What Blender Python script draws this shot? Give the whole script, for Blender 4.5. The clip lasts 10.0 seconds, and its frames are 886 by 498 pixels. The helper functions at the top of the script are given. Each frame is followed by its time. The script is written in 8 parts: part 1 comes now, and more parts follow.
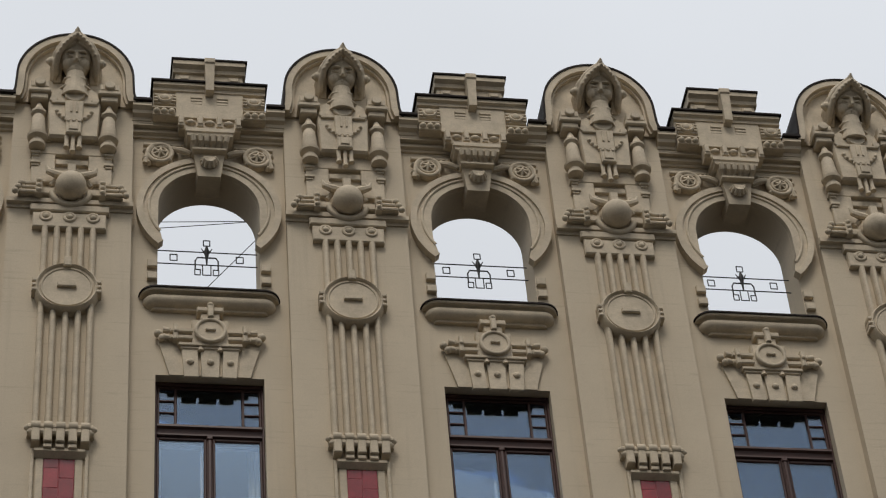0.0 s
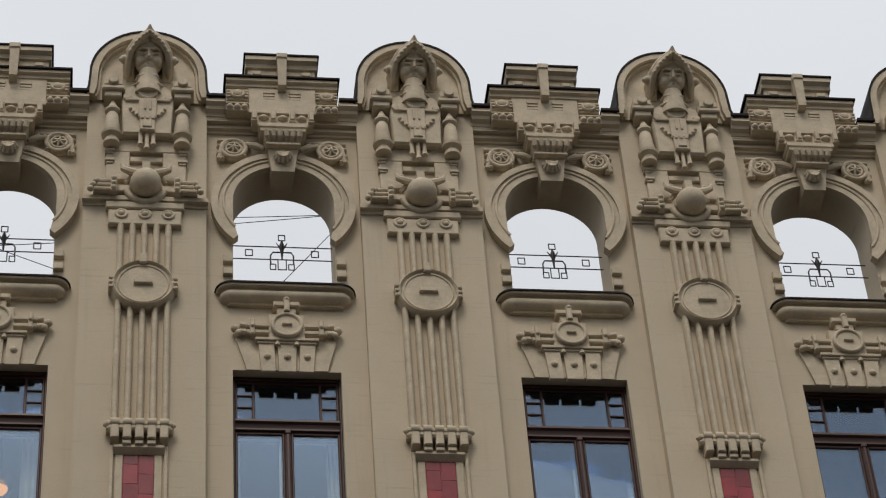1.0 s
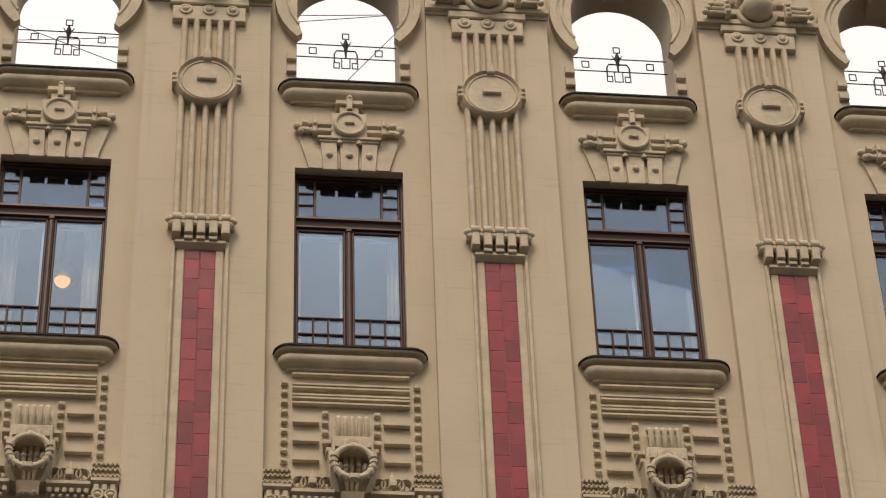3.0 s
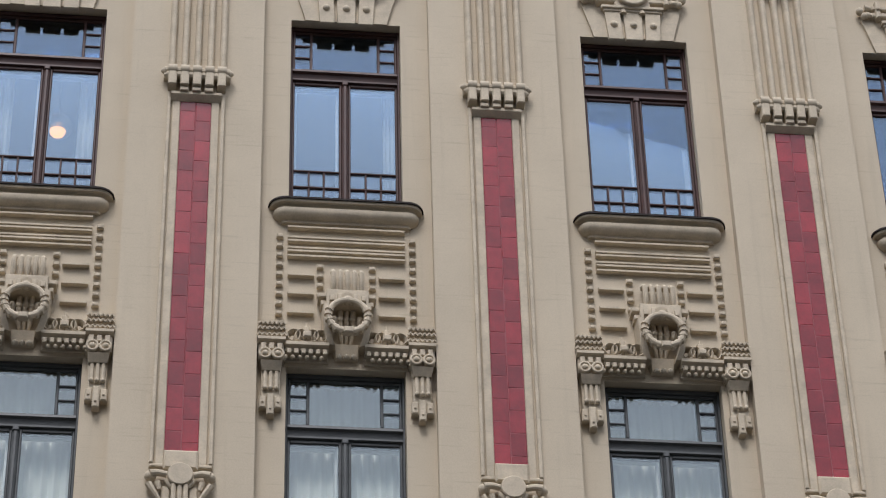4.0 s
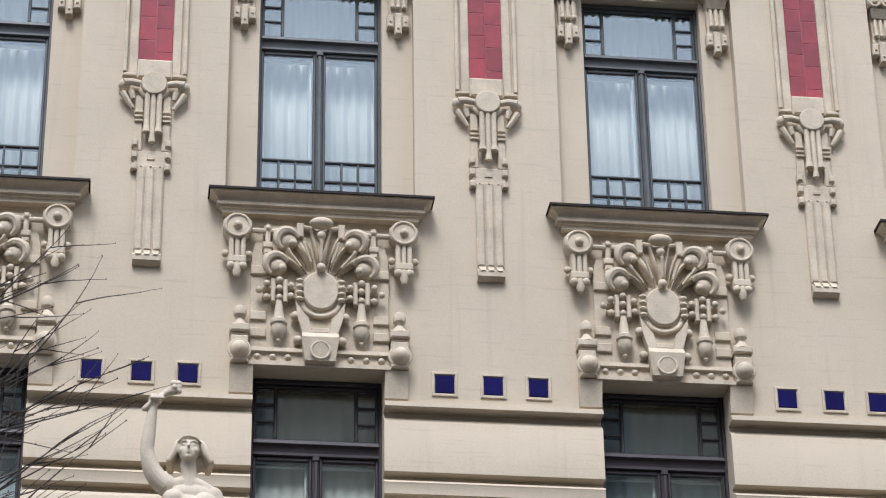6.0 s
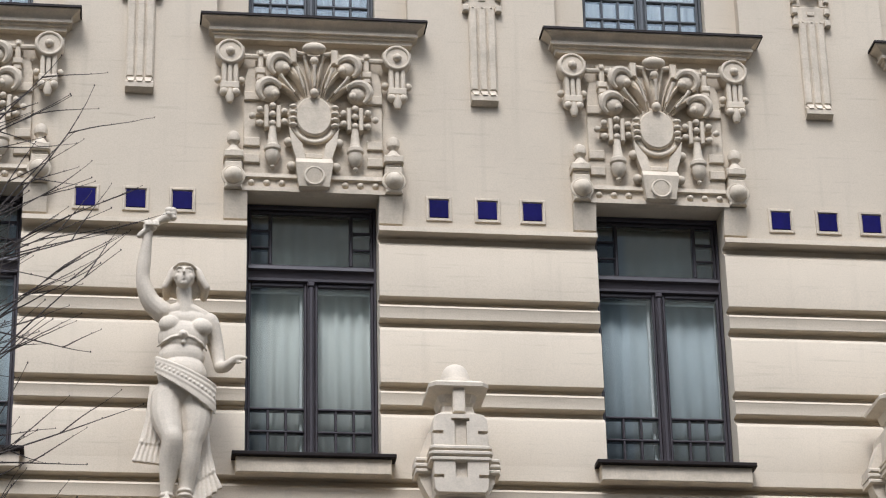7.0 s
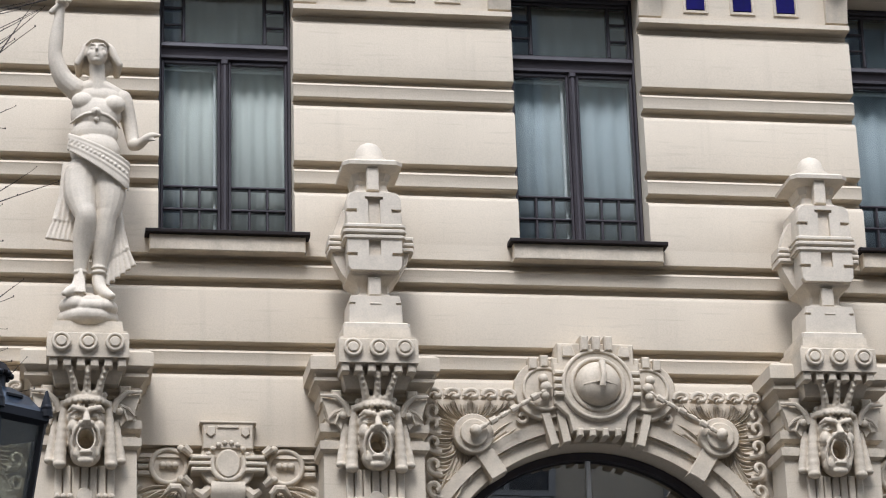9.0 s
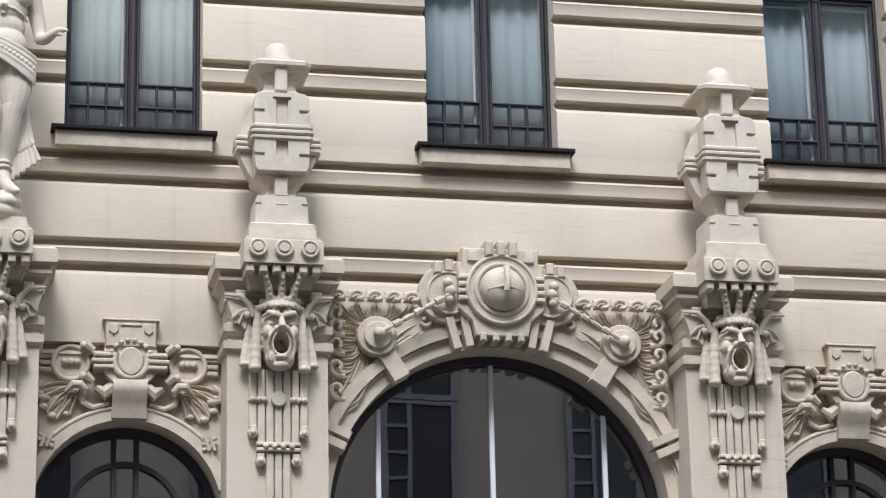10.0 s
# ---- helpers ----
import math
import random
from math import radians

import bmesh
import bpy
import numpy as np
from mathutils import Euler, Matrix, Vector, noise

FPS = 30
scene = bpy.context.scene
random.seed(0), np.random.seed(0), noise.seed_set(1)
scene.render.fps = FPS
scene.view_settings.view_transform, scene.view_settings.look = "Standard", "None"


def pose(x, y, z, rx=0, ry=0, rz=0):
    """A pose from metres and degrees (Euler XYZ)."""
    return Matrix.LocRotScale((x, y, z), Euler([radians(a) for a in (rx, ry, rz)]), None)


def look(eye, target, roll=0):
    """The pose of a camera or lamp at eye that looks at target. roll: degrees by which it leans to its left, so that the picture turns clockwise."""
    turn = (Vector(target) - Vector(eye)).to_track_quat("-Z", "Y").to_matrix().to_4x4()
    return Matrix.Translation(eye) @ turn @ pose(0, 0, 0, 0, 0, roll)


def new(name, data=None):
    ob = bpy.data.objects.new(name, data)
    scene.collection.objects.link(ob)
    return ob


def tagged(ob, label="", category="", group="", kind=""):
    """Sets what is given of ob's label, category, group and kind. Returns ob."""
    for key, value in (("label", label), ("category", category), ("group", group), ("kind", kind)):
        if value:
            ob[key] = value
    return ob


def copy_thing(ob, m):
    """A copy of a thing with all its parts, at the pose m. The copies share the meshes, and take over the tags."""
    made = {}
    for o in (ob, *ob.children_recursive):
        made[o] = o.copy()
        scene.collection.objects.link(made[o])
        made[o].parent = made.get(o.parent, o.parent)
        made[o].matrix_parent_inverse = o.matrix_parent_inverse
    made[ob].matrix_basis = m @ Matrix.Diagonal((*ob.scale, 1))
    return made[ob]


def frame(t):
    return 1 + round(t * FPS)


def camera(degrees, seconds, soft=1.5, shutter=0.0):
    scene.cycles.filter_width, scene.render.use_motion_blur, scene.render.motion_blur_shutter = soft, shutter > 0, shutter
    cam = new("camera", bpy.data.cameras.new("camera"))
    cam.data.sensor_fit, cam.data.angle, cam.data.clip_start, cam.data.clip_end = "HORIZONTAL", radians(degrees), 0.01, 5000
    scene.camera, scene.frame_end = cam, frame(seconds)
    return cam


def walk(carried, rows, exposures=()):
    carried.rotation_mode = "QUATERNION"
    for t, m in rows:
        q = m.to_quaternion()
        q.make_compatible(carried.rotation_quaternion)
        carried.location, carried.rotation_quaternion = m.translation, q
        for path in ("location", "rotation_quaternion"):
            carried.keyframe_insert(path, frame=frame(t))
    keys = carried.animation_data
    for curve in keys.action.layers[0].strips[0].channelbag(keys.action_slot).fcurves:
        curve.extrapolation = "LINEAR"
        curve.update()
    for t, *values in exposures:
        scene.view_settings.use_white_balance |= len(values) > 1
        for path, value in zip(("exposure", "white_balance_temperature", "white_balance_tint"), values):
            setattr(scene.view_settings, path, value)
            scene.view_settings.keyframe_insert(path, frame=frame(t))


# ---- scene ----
cam = camera(18.90, 10.0, soft=1.15)
# seconds, eye, heading (left positive), tilt, lean
PATH = [
    (0.0, (-1.655, -20.565, 1.653), -11.67, 43.91, -5.35),
    (0.5, (-1.654, -20.560, 1.654), -10.54, 44.05, -5.17),
    (1.0, (-1.653, -20.562, 1.653), -9.42, 43.87, -4.74),
    (1.5, (-1.633, -20.567, 1.651), -8.38, 43.22, -3.92),
    (2.0, (-1.619, -20.580, 1.637), -7.58, 42.47, -3.26),
    (3.5, (-1.643, -20.559, 1.623), -7.28, 38.10, -1.78),
    (4.0, (-1.659, -20.549, 1.626), -7.30, 36.61, -1.59),
    (4.5, (-1.656, -20.549, 1.628), -7.35, 35.06, -1.34),
    (5.0, (-1.654, -20.544, 1.635), -7.46, 33.06, -1.28),
    (5.5, (-1.643, -20.522, 1.642), -7.50, 30.72, -1.19),
    (6.0, (-1.637, -20.516, 1.646), -7.68, 28.31, -0.86),
    (7.5, (-1.634, -20.548, 1.662), -7.90, 23.04, -1.62),
    (8.0, (-1.645, -20.555, 1.656), -8.28, 21.81, -1.73),
    (8.5, (-1.653, -20.566, 1.655), -8.79, 20.72, -1.82),
    (9.0, (-1.654, -20.565, 1.645), -9.64, 19.68, -1.75),
    (9.5, (-1.658, -20.559, 1.639), -10.82, 18.57, -1.43),
    (10.0, (-1.661, -20.562, 1.630), -11.73, 17.58, -1.21),
]


def aim(eye, heading, tilt, lean):
    h, e = radians(heading), radians(tilt)
    way = Vector((-math.sin(h) * math.cos(e), math.cos(h) * math.cos(e), math.sin(e)))
    return look(eye, Vector(eye) + way * 20, lean)


EXPOSURES = [(0.0, -0.29, 6750, 12), (1.5, -0.24, 7000, 13), (2.2, -0.02, 7400, 15), (3.3, 0.27, 7950, 16), (3.7, 0.32, 7500, 15),
             (4.1, 0.46, 5900, 15), (4.5, 0.67, 5900, 16), (5.5, 0.88, 5850, 15), (6.2, 1.02, 5800, 15), (7.5, 1.04, 5720, 15), (8.5, 1.06, 5680, 15), (10.0, 1.15, 5600, 15)]
walk(cam, [(t, aim(eye, h, e, r)) for t, eye, h, e, r in PATH], EXPOSURES)

# ---- sky and sun: a bright overcast day in a street ----
world = bpy.data.worlds.new("overcast")
scene.world = world
world.use_nodes = True
wn, wl = world.node_tree.nodes, world.node_tree.links
wn.clear()
sky = wn.new("ShaderNodeTexSky")
sky.sky_type, sky.sun_disc = "NISHITA", False
sky.sun_elevation, sky.sun_rotation = radians(58), radians(200)
sky.air_density, sky.dust_density, sky.ozone_density = 1.0, 6.0, 1.0
veil = wn.new("ShaderNodeMix")
veil.data_type = "RGBA"
veil.inputs[0].default_value = 0.88
veil.inputs[7].default_value = (7.2, 7.75, 8.3, 1)
wl.new(sky.outputs[0], veil.inputs[6])
clouds = wn.new("ShaderNodeTexNoise")
clouds.inputs["Scale"].default_value, clouds.inputs["Detail"].default_value = 2.2, 5
cloud_range = wn.new("ShaderNodeMapRange")
cloud_range.inputs[1].default_value, cloud_range.inputs[2].default_value = 0.3, 0.7
cloud_range.inputs[3].default_value, cloud_range.inputs[4].default_value = 0.93, 1.06
wl.new(clouds.outputs[0], cloud_range.inputs[0])
vary = wn.new("ShaderNodeVectorMath")
vary.operation = "SCALE"
# an overcast sky is about three times as bright overhead as at the horizon
height = wn.new("ShaderNodeSeparateXYZ")
wl.new(wn.new("ShaderNodeTexCoord").outputs["Generated"], height.inputs[0])
overhead = wn.new("ShaderNodeMapRange")
overhead.inputs[1].default_value, overhead.inputs[2].default_value = 0.0, 1.0
overhead.inputs[3].default_value, overhead.inputs[4].default_value = 0.4, 1.25
wl.new(height.outputs["Z"], overhead.inputs[0])
both = wn.new("ShaderNodeMath")
both.operation = "MULTIPLY"
wl.new(cloud_range.outputs[0], both.inputs[0])
wl.new(overhead.outputs[0], both.inputs[1])
wl.new(veil.outputs[2], vary.inputs[0])
wl.new(both.outputs[0], vary.inputs["Scale"])
back = wn.new("ShaderNodeBackground")
back.inputs[1].default_value = 0.125
wl.new(vary.outputs[0], back.inputs[0])
wout = wn.new("ShaderNodeOutputWorld")
wl.new(back.outputs[0], wout.inputs[0])

sun = new("sun", bpy.data.lights.new("sun", "SUN"))
sun.data.energy, sun.data.angle, sun.data.color = 1.5, radians(20), (1.0, 0.97, 0.92)
sun.matrix_world = look((-8, -29, 50), (0, 0, 8))


# ---- materials ----
def material(name, base, rough=0.8, metal=0.0, vary=0.12, scale=3.0, fine=60.0, bump=0.15, bump_depth=0.004, streak=0.0,
             spread=0.0, coat=0.0, tint=None, spec=0.5):
    """Base colour with broad stains, fine grain and relief; streak: faint rain marks; spread: change from piece to piece."""
    m = bpy.data.materials.new(name)
    m.use_nodes = True
    n, l = m.node_tree.nodes, m.node_tree.links
    b = n["Principled BSDF"]
    b.inputs["Roughness"].default_value, b.inputs["Metallic"].default_value = rough, metal
    b.inputs["Coat Weight"].default_value = coat
    b.inputs["Specular IOR Level"].default_value = spec
    co = n.new("ShaderNodeTexCoord").outputs["Object"]
    geo = n.new("ShaderNodeNewGeometry").outputs["Position"]
    broad = n.new("ShaderNodeTexNoise")
    broad.inputs["Scale"].default_value, broad.inputs["Detail"].default_value = scale, 6
    broad.inputs["Roughness"].default_value = 0.65
    l.new(geo, broad.inputs["Vector"])
    grain = n.new("ShaderNodeTexNoise")
    grain.inputs["Scale"].default_value, grain.inputs["Detail"].default_value = fine, 4
    l.new(geo, grain.inputs["Vector"])
    mix = n.new("ShaderNodeMix")
    mix.data_type = "RGBA"
    dark = [c * (1 - vary) * (tint[i] if tint else 1) for i, c in enumerate(base)]
    light = [min(1, c * (1 + vary * 0.6)) for c in base]
    mix.inputs[6].default_value, mix.inputs[7].default_value = (*dark, 1), (*light, 1)
    rng = n.new("ShaderNodeMapRange")
    rng.inputs[1].default_value, rng.inputs[2].default_value = 0.32, 0.68
    l.new(broad.outputs[0], rng.inputs[0])
    l.new(rng.outputs[0], mix.inputs[0])
    colour = mix.outputs[2]
    gm = n.new("ShaderNodeMix")
    gm.data_type, gm.blend_type = "RGBA", "MULTIPLY"
    gm.inputs[0].default_value = 0.35
    gr = n.new("ShaderNodeMapRange")
    gr.inputs[1].default_value, gr.inputs[2].default_value, gr.inputs[3].default_value = 0.3, 0.6, 0.72
    l.new(grain.outputs[0], gr.inputs[0])
    l.new(colour, gm.inputs[6])
    l.new(gr.outputs[0], gm.inputs[7])
    colour = gm.outputs[2]
    if streak:
        mp = n.new("ShaderNodeMapping")
        mp.inputs["Scale"].default_value = (9, 9, 0.45)
        l.new(geo, mp.inputs[0])
        st = n.new("ShaderNodeTexNoise")
        st.inputs["Scale"].default_value, st.inputs["Detail"].default_value = 1.0, 5
        l.new(mp.outputs[0], st.inputs["Vector"])
        sr = n.new("ShaderNodeMapRange")
        sr.inputs[1].default_value, sr.inputs[2].default_value = 0.56, 0.78
        sr.inputs[3].default_value, sr.inputs[4].default_value = 1.0, 1 - streak
        l.new(st.outputs[0], sr.inputs[0])
        sm = n.new("ShaderNodeMix")
        sm.data_type, sm.blend_type = "RGBA", "MULTIPLY"
        sm.inputs[0].default_value = 1
        l.new(colour, sm.inputs[6])
        l.new(sr.outputs[0], sm.inputs[7])
        colour = sm.outputs[2]
        # flat brush marks left by the painters
        mb = n.new("ShaderNodeMapping")
        mb.inputs["Scale"].default_value = (2.2, 2.2, 30)
        l.new(geo, mb.inputs[0])
        br = n.new("ShaderNodeTexNoise")
        br.inputs["Scale"].default_value, br.inputs["Detail"].default_value = 1.0, 3
        l.new(mb.outputs[0], br.inputs["Vector"])
        rb = n.new("ShaderNodeMapRange")
        rb.inputs[1].default_value, rb.inputs[2].default_value = 0.6, 0.76
        rb.inputs[3].default_value, rb.inputs[4].default_value = 1.0, 1 - 1.3 * streak
        l.new(br.outputs[0], rb.inputs[0])
        xb = n.new("ShaderNodeMix")
        xb.data_type, xb.blend_type = "RGBA", "MULTIPLY"
        xb.inputs[0].default_value = 1
        l.new(colour, xb.inputs[6])
        l.new(rb.outputs[0], xb.inputs[7])
        colour = xb.outputs[2]
    if spread:
        info = n.new("ShaderNodeObjectInfo")
        hs = n.new("ShaderNodeHueSaturation")
        vr = n.new("ShaderNodeMapRange")
        vr.inputs[3].default_value, vr.inputs[4].default_value = 1 - spread, 1 + spread
        l.new(info.outputs["Random"], vr.inputs[0])
        l.new(vr.outputs[0], hs.inputs["Value"])
        l.new(colour, hs.inputs["Color"])
        colour = hs.outputs[0]
    l.new(colour, b.inputs["Base Color"])
    if bump:
        bp = n.new("ShaderNodeBump")
        bp.inputs["Strength"].default_value, bp.inputs["Distance"].default_value = bump, bump_depth
        l.new(grain.outputs[0], bp.inputs["Height"])
        l.new(bp.outputs[0], b.inputs["Normal"])
    return m


def glass_material(name, share, tone=(0.93, 0.95, 0.96), rough=0.0, sheen=(1, 1, 1)):
    """A pane of two sheets: mostly clear, with a mirror share that rises at a glance."""
    m = bpy.data.materials.new(name)
    m.use_nodes = True
    n, l = m.node_tree.nodes, m.node_tree.links
    n.clear()
    clear, gloss, mix, out = (n.new("ShaderNodeBsdfTransparent"), n.new("ShaderNodeBsdfGlossy"), n.new("ShaderNodeMixShader"),
                              n.new("ShaderNodeOutputMaterial"))
    clear.inputs[0].default_value = (*tone, 1)
    gloss.inputs["Color"].default_value = (*sheen, 1)
    gloss.inputs["Roughness"].default_value = rough
    lw = n.new("ShaderNodeLayerWeight")
    lw.inputs[0].default_value = 0.35
    rg = n.new("ShaderNodeMapRange")
    rg.inputs[3].default_value, rg.inputs[4].default_value = share, 0.95
    l.new(lw.outputs["Fresnel"], rg.inputs[0])
    wob = n.new("ShaderNodeTexNoise")
    wob.inputs["Scale"].default_value = 1.3
    bp = n.new("ShaderNodeBump")
    bp.inputs["Strength"].default_value, bp.inputs["Distance"].default_value = 0.035, 0.012
    pos = n.new("ShaderNodeNewGeometry").outputs["Position"]
    l.new(pos, wob.inputs["Vector"])
    l.new(wob.outputs[0], bp.inputs["Height"])
    l.new(bp.outputs[0], gloss.inputs["Normal"])
    l.new(rg.outputs[0], mix.inputs[0])
    l.new(clear.outputs[0], mix.inputs[1])
    l.new(gloss.outputs[0], mix.inputs[2])
    l.new(mix.outputs[0], out.inputs[0])
    return m


STUCCO = material("painted_stucco", (0.56, 0.475, 0.35), 0.85, vary=0.07, scale=0.9, fine=90, bump=0.25, bump_depth=0.003, streak=0.10)
RELIEF = material("painted_plaster_relief", (0.56, 0.475, 0.35), 0.8, vary=0.2, scale=5.0, fine=60, bump=0.3, bump_depth=0.004, streak=0.08)
STATUE = material("pale_cast_stone", (0.585, 0.505, 0.385), 0.75, vary=0.14, scale=5.0, fine=70, bump=0.2, bump_depth=0.003)
ZINC = material("weathered_dark_sheet_metal", (0.02, 0.015, 0.013), 0.7, metal=0.0, vary=0.3, scale=3, bump=0.1, spec=0.15)
BROWN = material("brown_painted_wood", (0.06, 0.022, 0.015), 0.5, vary=0.25, scale=4, fine=80, bump=0.1)
GREY = material("grey_painted_wood", (0.08, 0.085, 0.085), 0.5, vary=0.25, scale=4, fine=80, bump=0.1)
DUSK = material("dark_violet_grey_painted_wood", (0.034, 0.026, 0.028), 0.5, vary=0.25, scale=4, fine=80, bump=0.1)
IRON = material("black_wrought_iron", (0.012, 0.012, 0.014), 0.5, metal=0.5, vary=0.2, bump=0.1)
# the blue of the reflected sky is put into the panes' gloss colour, weaker below
GLASS = glass_material("window_glass", 0.11, (0.88, 0.9, 0.9), 0.0, (0.6, 0.76, 0.95))
LOW_GLASS = glass_material("lower_window_glass", 0.1, (0.9, 0.92, 0.9), 0.0, (0.78, 0.85, 0.88))
SHOP_GLASS = glass_material("arch_glass", 0.19, (0.6, 0.6, 0.58), 0.0, (1.0, 0.98, 0.94))
LAMP_GLASS = glass_material("lantern_glass", 0.06, (0.78, 0.8, 0.78), 0.1)
RED = material("oxblood_glazed_tile", (0.27, 0.021, 0.028), 0.2, vary=0.25, scale=5, fine=40, bump=0.06, spread=0.24, coat=0.15)
RED_JOINT = material("tile_mortar", (0.34, 0.10, 0.11), 0.9)
BLUE = material("cobalt_glazed_tile", (0.008, 0.006, 0.075), 0.3, vary=0.25, scale=8, bump=0.05, spread=0.15, spec=0.12)
CURTAIN_BLUE = material("blue_grey_curtain", (0.66, 0.72, 0.74), 0.9, vary=0.12, scale=1.5, bump=0.1)
INNER = material("white_painted_wood", (0.78, 0.78, 0.76), 0.45, vary=0.08, scale=4, fine=80, bump=0.08)
CURTAIN = material("white_net_curtain", (0.84, 0.85, 0.79), 0.9, vary=0.06, scale=2, bump=0.1)
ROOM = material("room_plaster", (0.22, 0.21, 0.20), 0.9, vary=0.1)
ASPHALT = material("asphalt", (0.05, 0.05, 0.052), 0.9, vary=0.2, scale=1, fine=120, bump=0.5)
PAVING = material("pavement_stone", (0.16, 0.155, 0.15), 0.85, vary=0.15, scale=1.5, bump=0.3)
BEIGE = material("beige_street_stucco", (0.34, 0.30, 0.235), 0.85, vary=0.12, scale=0.6, streak=0.12)
BARK = material("twig_bark", (0.085, 0.068, 0.056), 0.9, vary=0.3, scale=20, bump=0.4)


# ---- mesh tools: every solid is added to a bmesh in x (along), y (out is negative), z (up) ----
def rings(bm, loops, close=True, caps=True):
    made = [[bm.verts.new(p) for p in loop] for loop in loops]
    n = len(made[0])
    for a, b in zip(made, made[1:]):
        for i in range(n if close else n - 1):
            j = (i + 1) % n
            bm.faces.new((a[i], a[j], b[j], b[i]))
    if caps:
        bm.faces.new(made[0])
        bm.faces.new(made[-1])
    return made


def box(bm, x0, x1, y0, y1, z0, z1, c=0.006):
    """A block from its back y1 to its front y0, with worn front edges."""
    c = min(c, (x1 - x0) * 0.3, (z1 - z0) * 0.3, (y1 - y0) * 0.5)
    rect = lambda d, y: [(x0 + d, y, z0 + d), (x1 - d, y, z0 + d), (x1 - d, y, z1 - d), (x0 + d, y, z1 - d)]
    rings(bm, [rect(0, y1), rect(0, y0 + c), rect(c, y0)])


def plate(bm, pts, y0, y1, c=0.0):
    """An outline of (x, z) points, extruded from y1 to the front y0."""
    loops = [[(x, y1, z) for x, z in pts], [(x, y0 + c, z) for x, z in pts]]
    if c:
        cx, cz = sum(p[0] for p in pts) / len(pts), sum(p[1] for p in pts) / len(pts)
        r = max(math.hypot(x - cx, z - cz) for x, z in pts)
        k = 1 - c / r
        loops.append([(cx + (x - cx) * k, y0, cz + (z - cz) * k) for x, z in pts])
    rings(bm, loops)


def disc(bm, x, z, r, y0, y1, seg=20, rz=None, c=0.008):
    rz = rz or r
    loop = lambda k, y: [(x + (r - k) * math.cos(a), y, z + (rz - k) * math.sin(a)) for a in (i * math.tau / seg for i in range(seg))]
    rings(bm, [loop(0, y1), loop(0, y0 + c), loop(c, y0)])


def dome(bm, x, z, r, y, depth, seg=16, steps=5, rz=None):
    """A boss that swells out from y towards the street by depth."""
    rz = rz or r
    loops = []
    for i in range(steps):
        a = i / steps * math.pi / 2
        loops.append([(x + r * math.cos(a) * math.cos(b), y - depth * math.sin(a), z + rz * math.cos(a) * math.sin(b))
                      for b in (j * math.tau / seg for j in range(seg))])
    made = rings(bm, loops, caps=False)
    tip = bm.verts.new((x, y - depth, z))
    for i in range(seg):
        bm.faces.new((made[-1][i], made[-1][(i + 1) % seg], tip))
    bm.faces.new(made[0])


def ball(bm, x, y, z, r, seg=12, steps=8, sx=1, sy=1, sz=1):
    bmesh.ops.create_uvsphere(bm, u_segments=seg, v_segments=steps, radius=1,
                              matrix=Matrix.Translation((x, y, z)) @ Matrix.Diagonal((r * sx, r * sy, r * sz, 1)))


def tube(bm, path, radii, seg=8):
    """A round bar along 3D points, with a radius at each."""
    path = [Vector(p) for p in path]
    if not hasattr(radii, "__len__"):
        radii = [radii] * len(path)
    loops = []
    for i, p in enumerate(path):
        way = (path[min(i + 1, len(path) - 1)] - path[max(i - 1, 0)]).normalized()
        side = way.cross(Vector((0, 1, 0)) if abs(way.y) < 0.9 else Vector((1, 0, 0))).normalized()
        up = side.cross(way)
        loops.append([p + radii[i] * (side * math.cos(a) + up * math.sin(a)) for a in (j * math.tau / seg for j in range(seg))])
    rings(bm, loops)


def arc(x, z, r, a0, a1, n, rz=None):
    return [(x + r * math.cos(radians(a0 + (a1 - a0) * i / n)), z + (rz or r) * math.sin(radians(a0 + (a1 - a0) * i / n))) for i in range(n + 1)]


def band(bm, outer, inner, y0, y1):
    """A strip between two open lines of (x, z) points, extruded from y1 to the front y0."""
    n = len(outer)
    a, b = [bm.verts.new((x, y0, z)) for x, z in outer], [bm.verts.new((x, y0, z)) for x, z in inner]
    d, e = [bm.verts.new((x, y1, z)) for x, z in outer], [bm.verts.new((x, y1, z)) for x, z in inner]
    for i in range(n - 1):
        for q in ((a[i], a[i + 1], b[i + 1], b[i]), (d[i], d[i + 1], e[i + 1], e[i]), (a[i], a[i + 1], d[i + 1], d[i]), (b[i], b[i + 1], e[i + 1], e[i])):
            bm.faces.new(q)
    for i in (0, n - 1):
        bm.faces.new((a[i], b[i], e[i], d[i]))


def ring(bm, x, z, r, thick, y, a0=0, a1=360, seg=28, rz=None, depth=None):
    """A round moulding, lying on the plane y."""
    pts = arc(x, z, r, a0, a1, seg, rz)
    depth = depth or thick
    prof = [(math.cos(b), math.sin(b)) for b in (math.pi * k / 6 for k in range(7))]
    loops = []
    for i, (px, pz) in enumerate(pts):
        dx, dz = px - x, (pz - z) * r / (rz or r)
        n = math.hypot(dx, dz)
        loops.append([(px + dx / n * thick * u, y - depth * v, pz + dz / n * thick * u) for u, v in prof])
    rings(bm, loops, caps=abs(a1 - a0) < 360)


def lathe(bm, x, y, z, prof, seg=16):
    """A turned piece: (radius, height above z) from below upwards."""
    rings(bm, [[(x + r * math.cos(a), y + r * math.sin(a), z + h) for a in (j * math.tau / seg for j in range(seg))] for r, h in prof])


def profile(bm, x0, x1, pts, back):
    """A moulding: (y, z) points from the top to the bottom, run from x0 to x1 in front of the plane back."""
    loop = lambda x: [(x, back, pts[0][1])] + [(x, y, z) for y, z in pts] + [(x, back, pts[-1][1])]
    rings(bm, [loop(x0), loop(x1)])


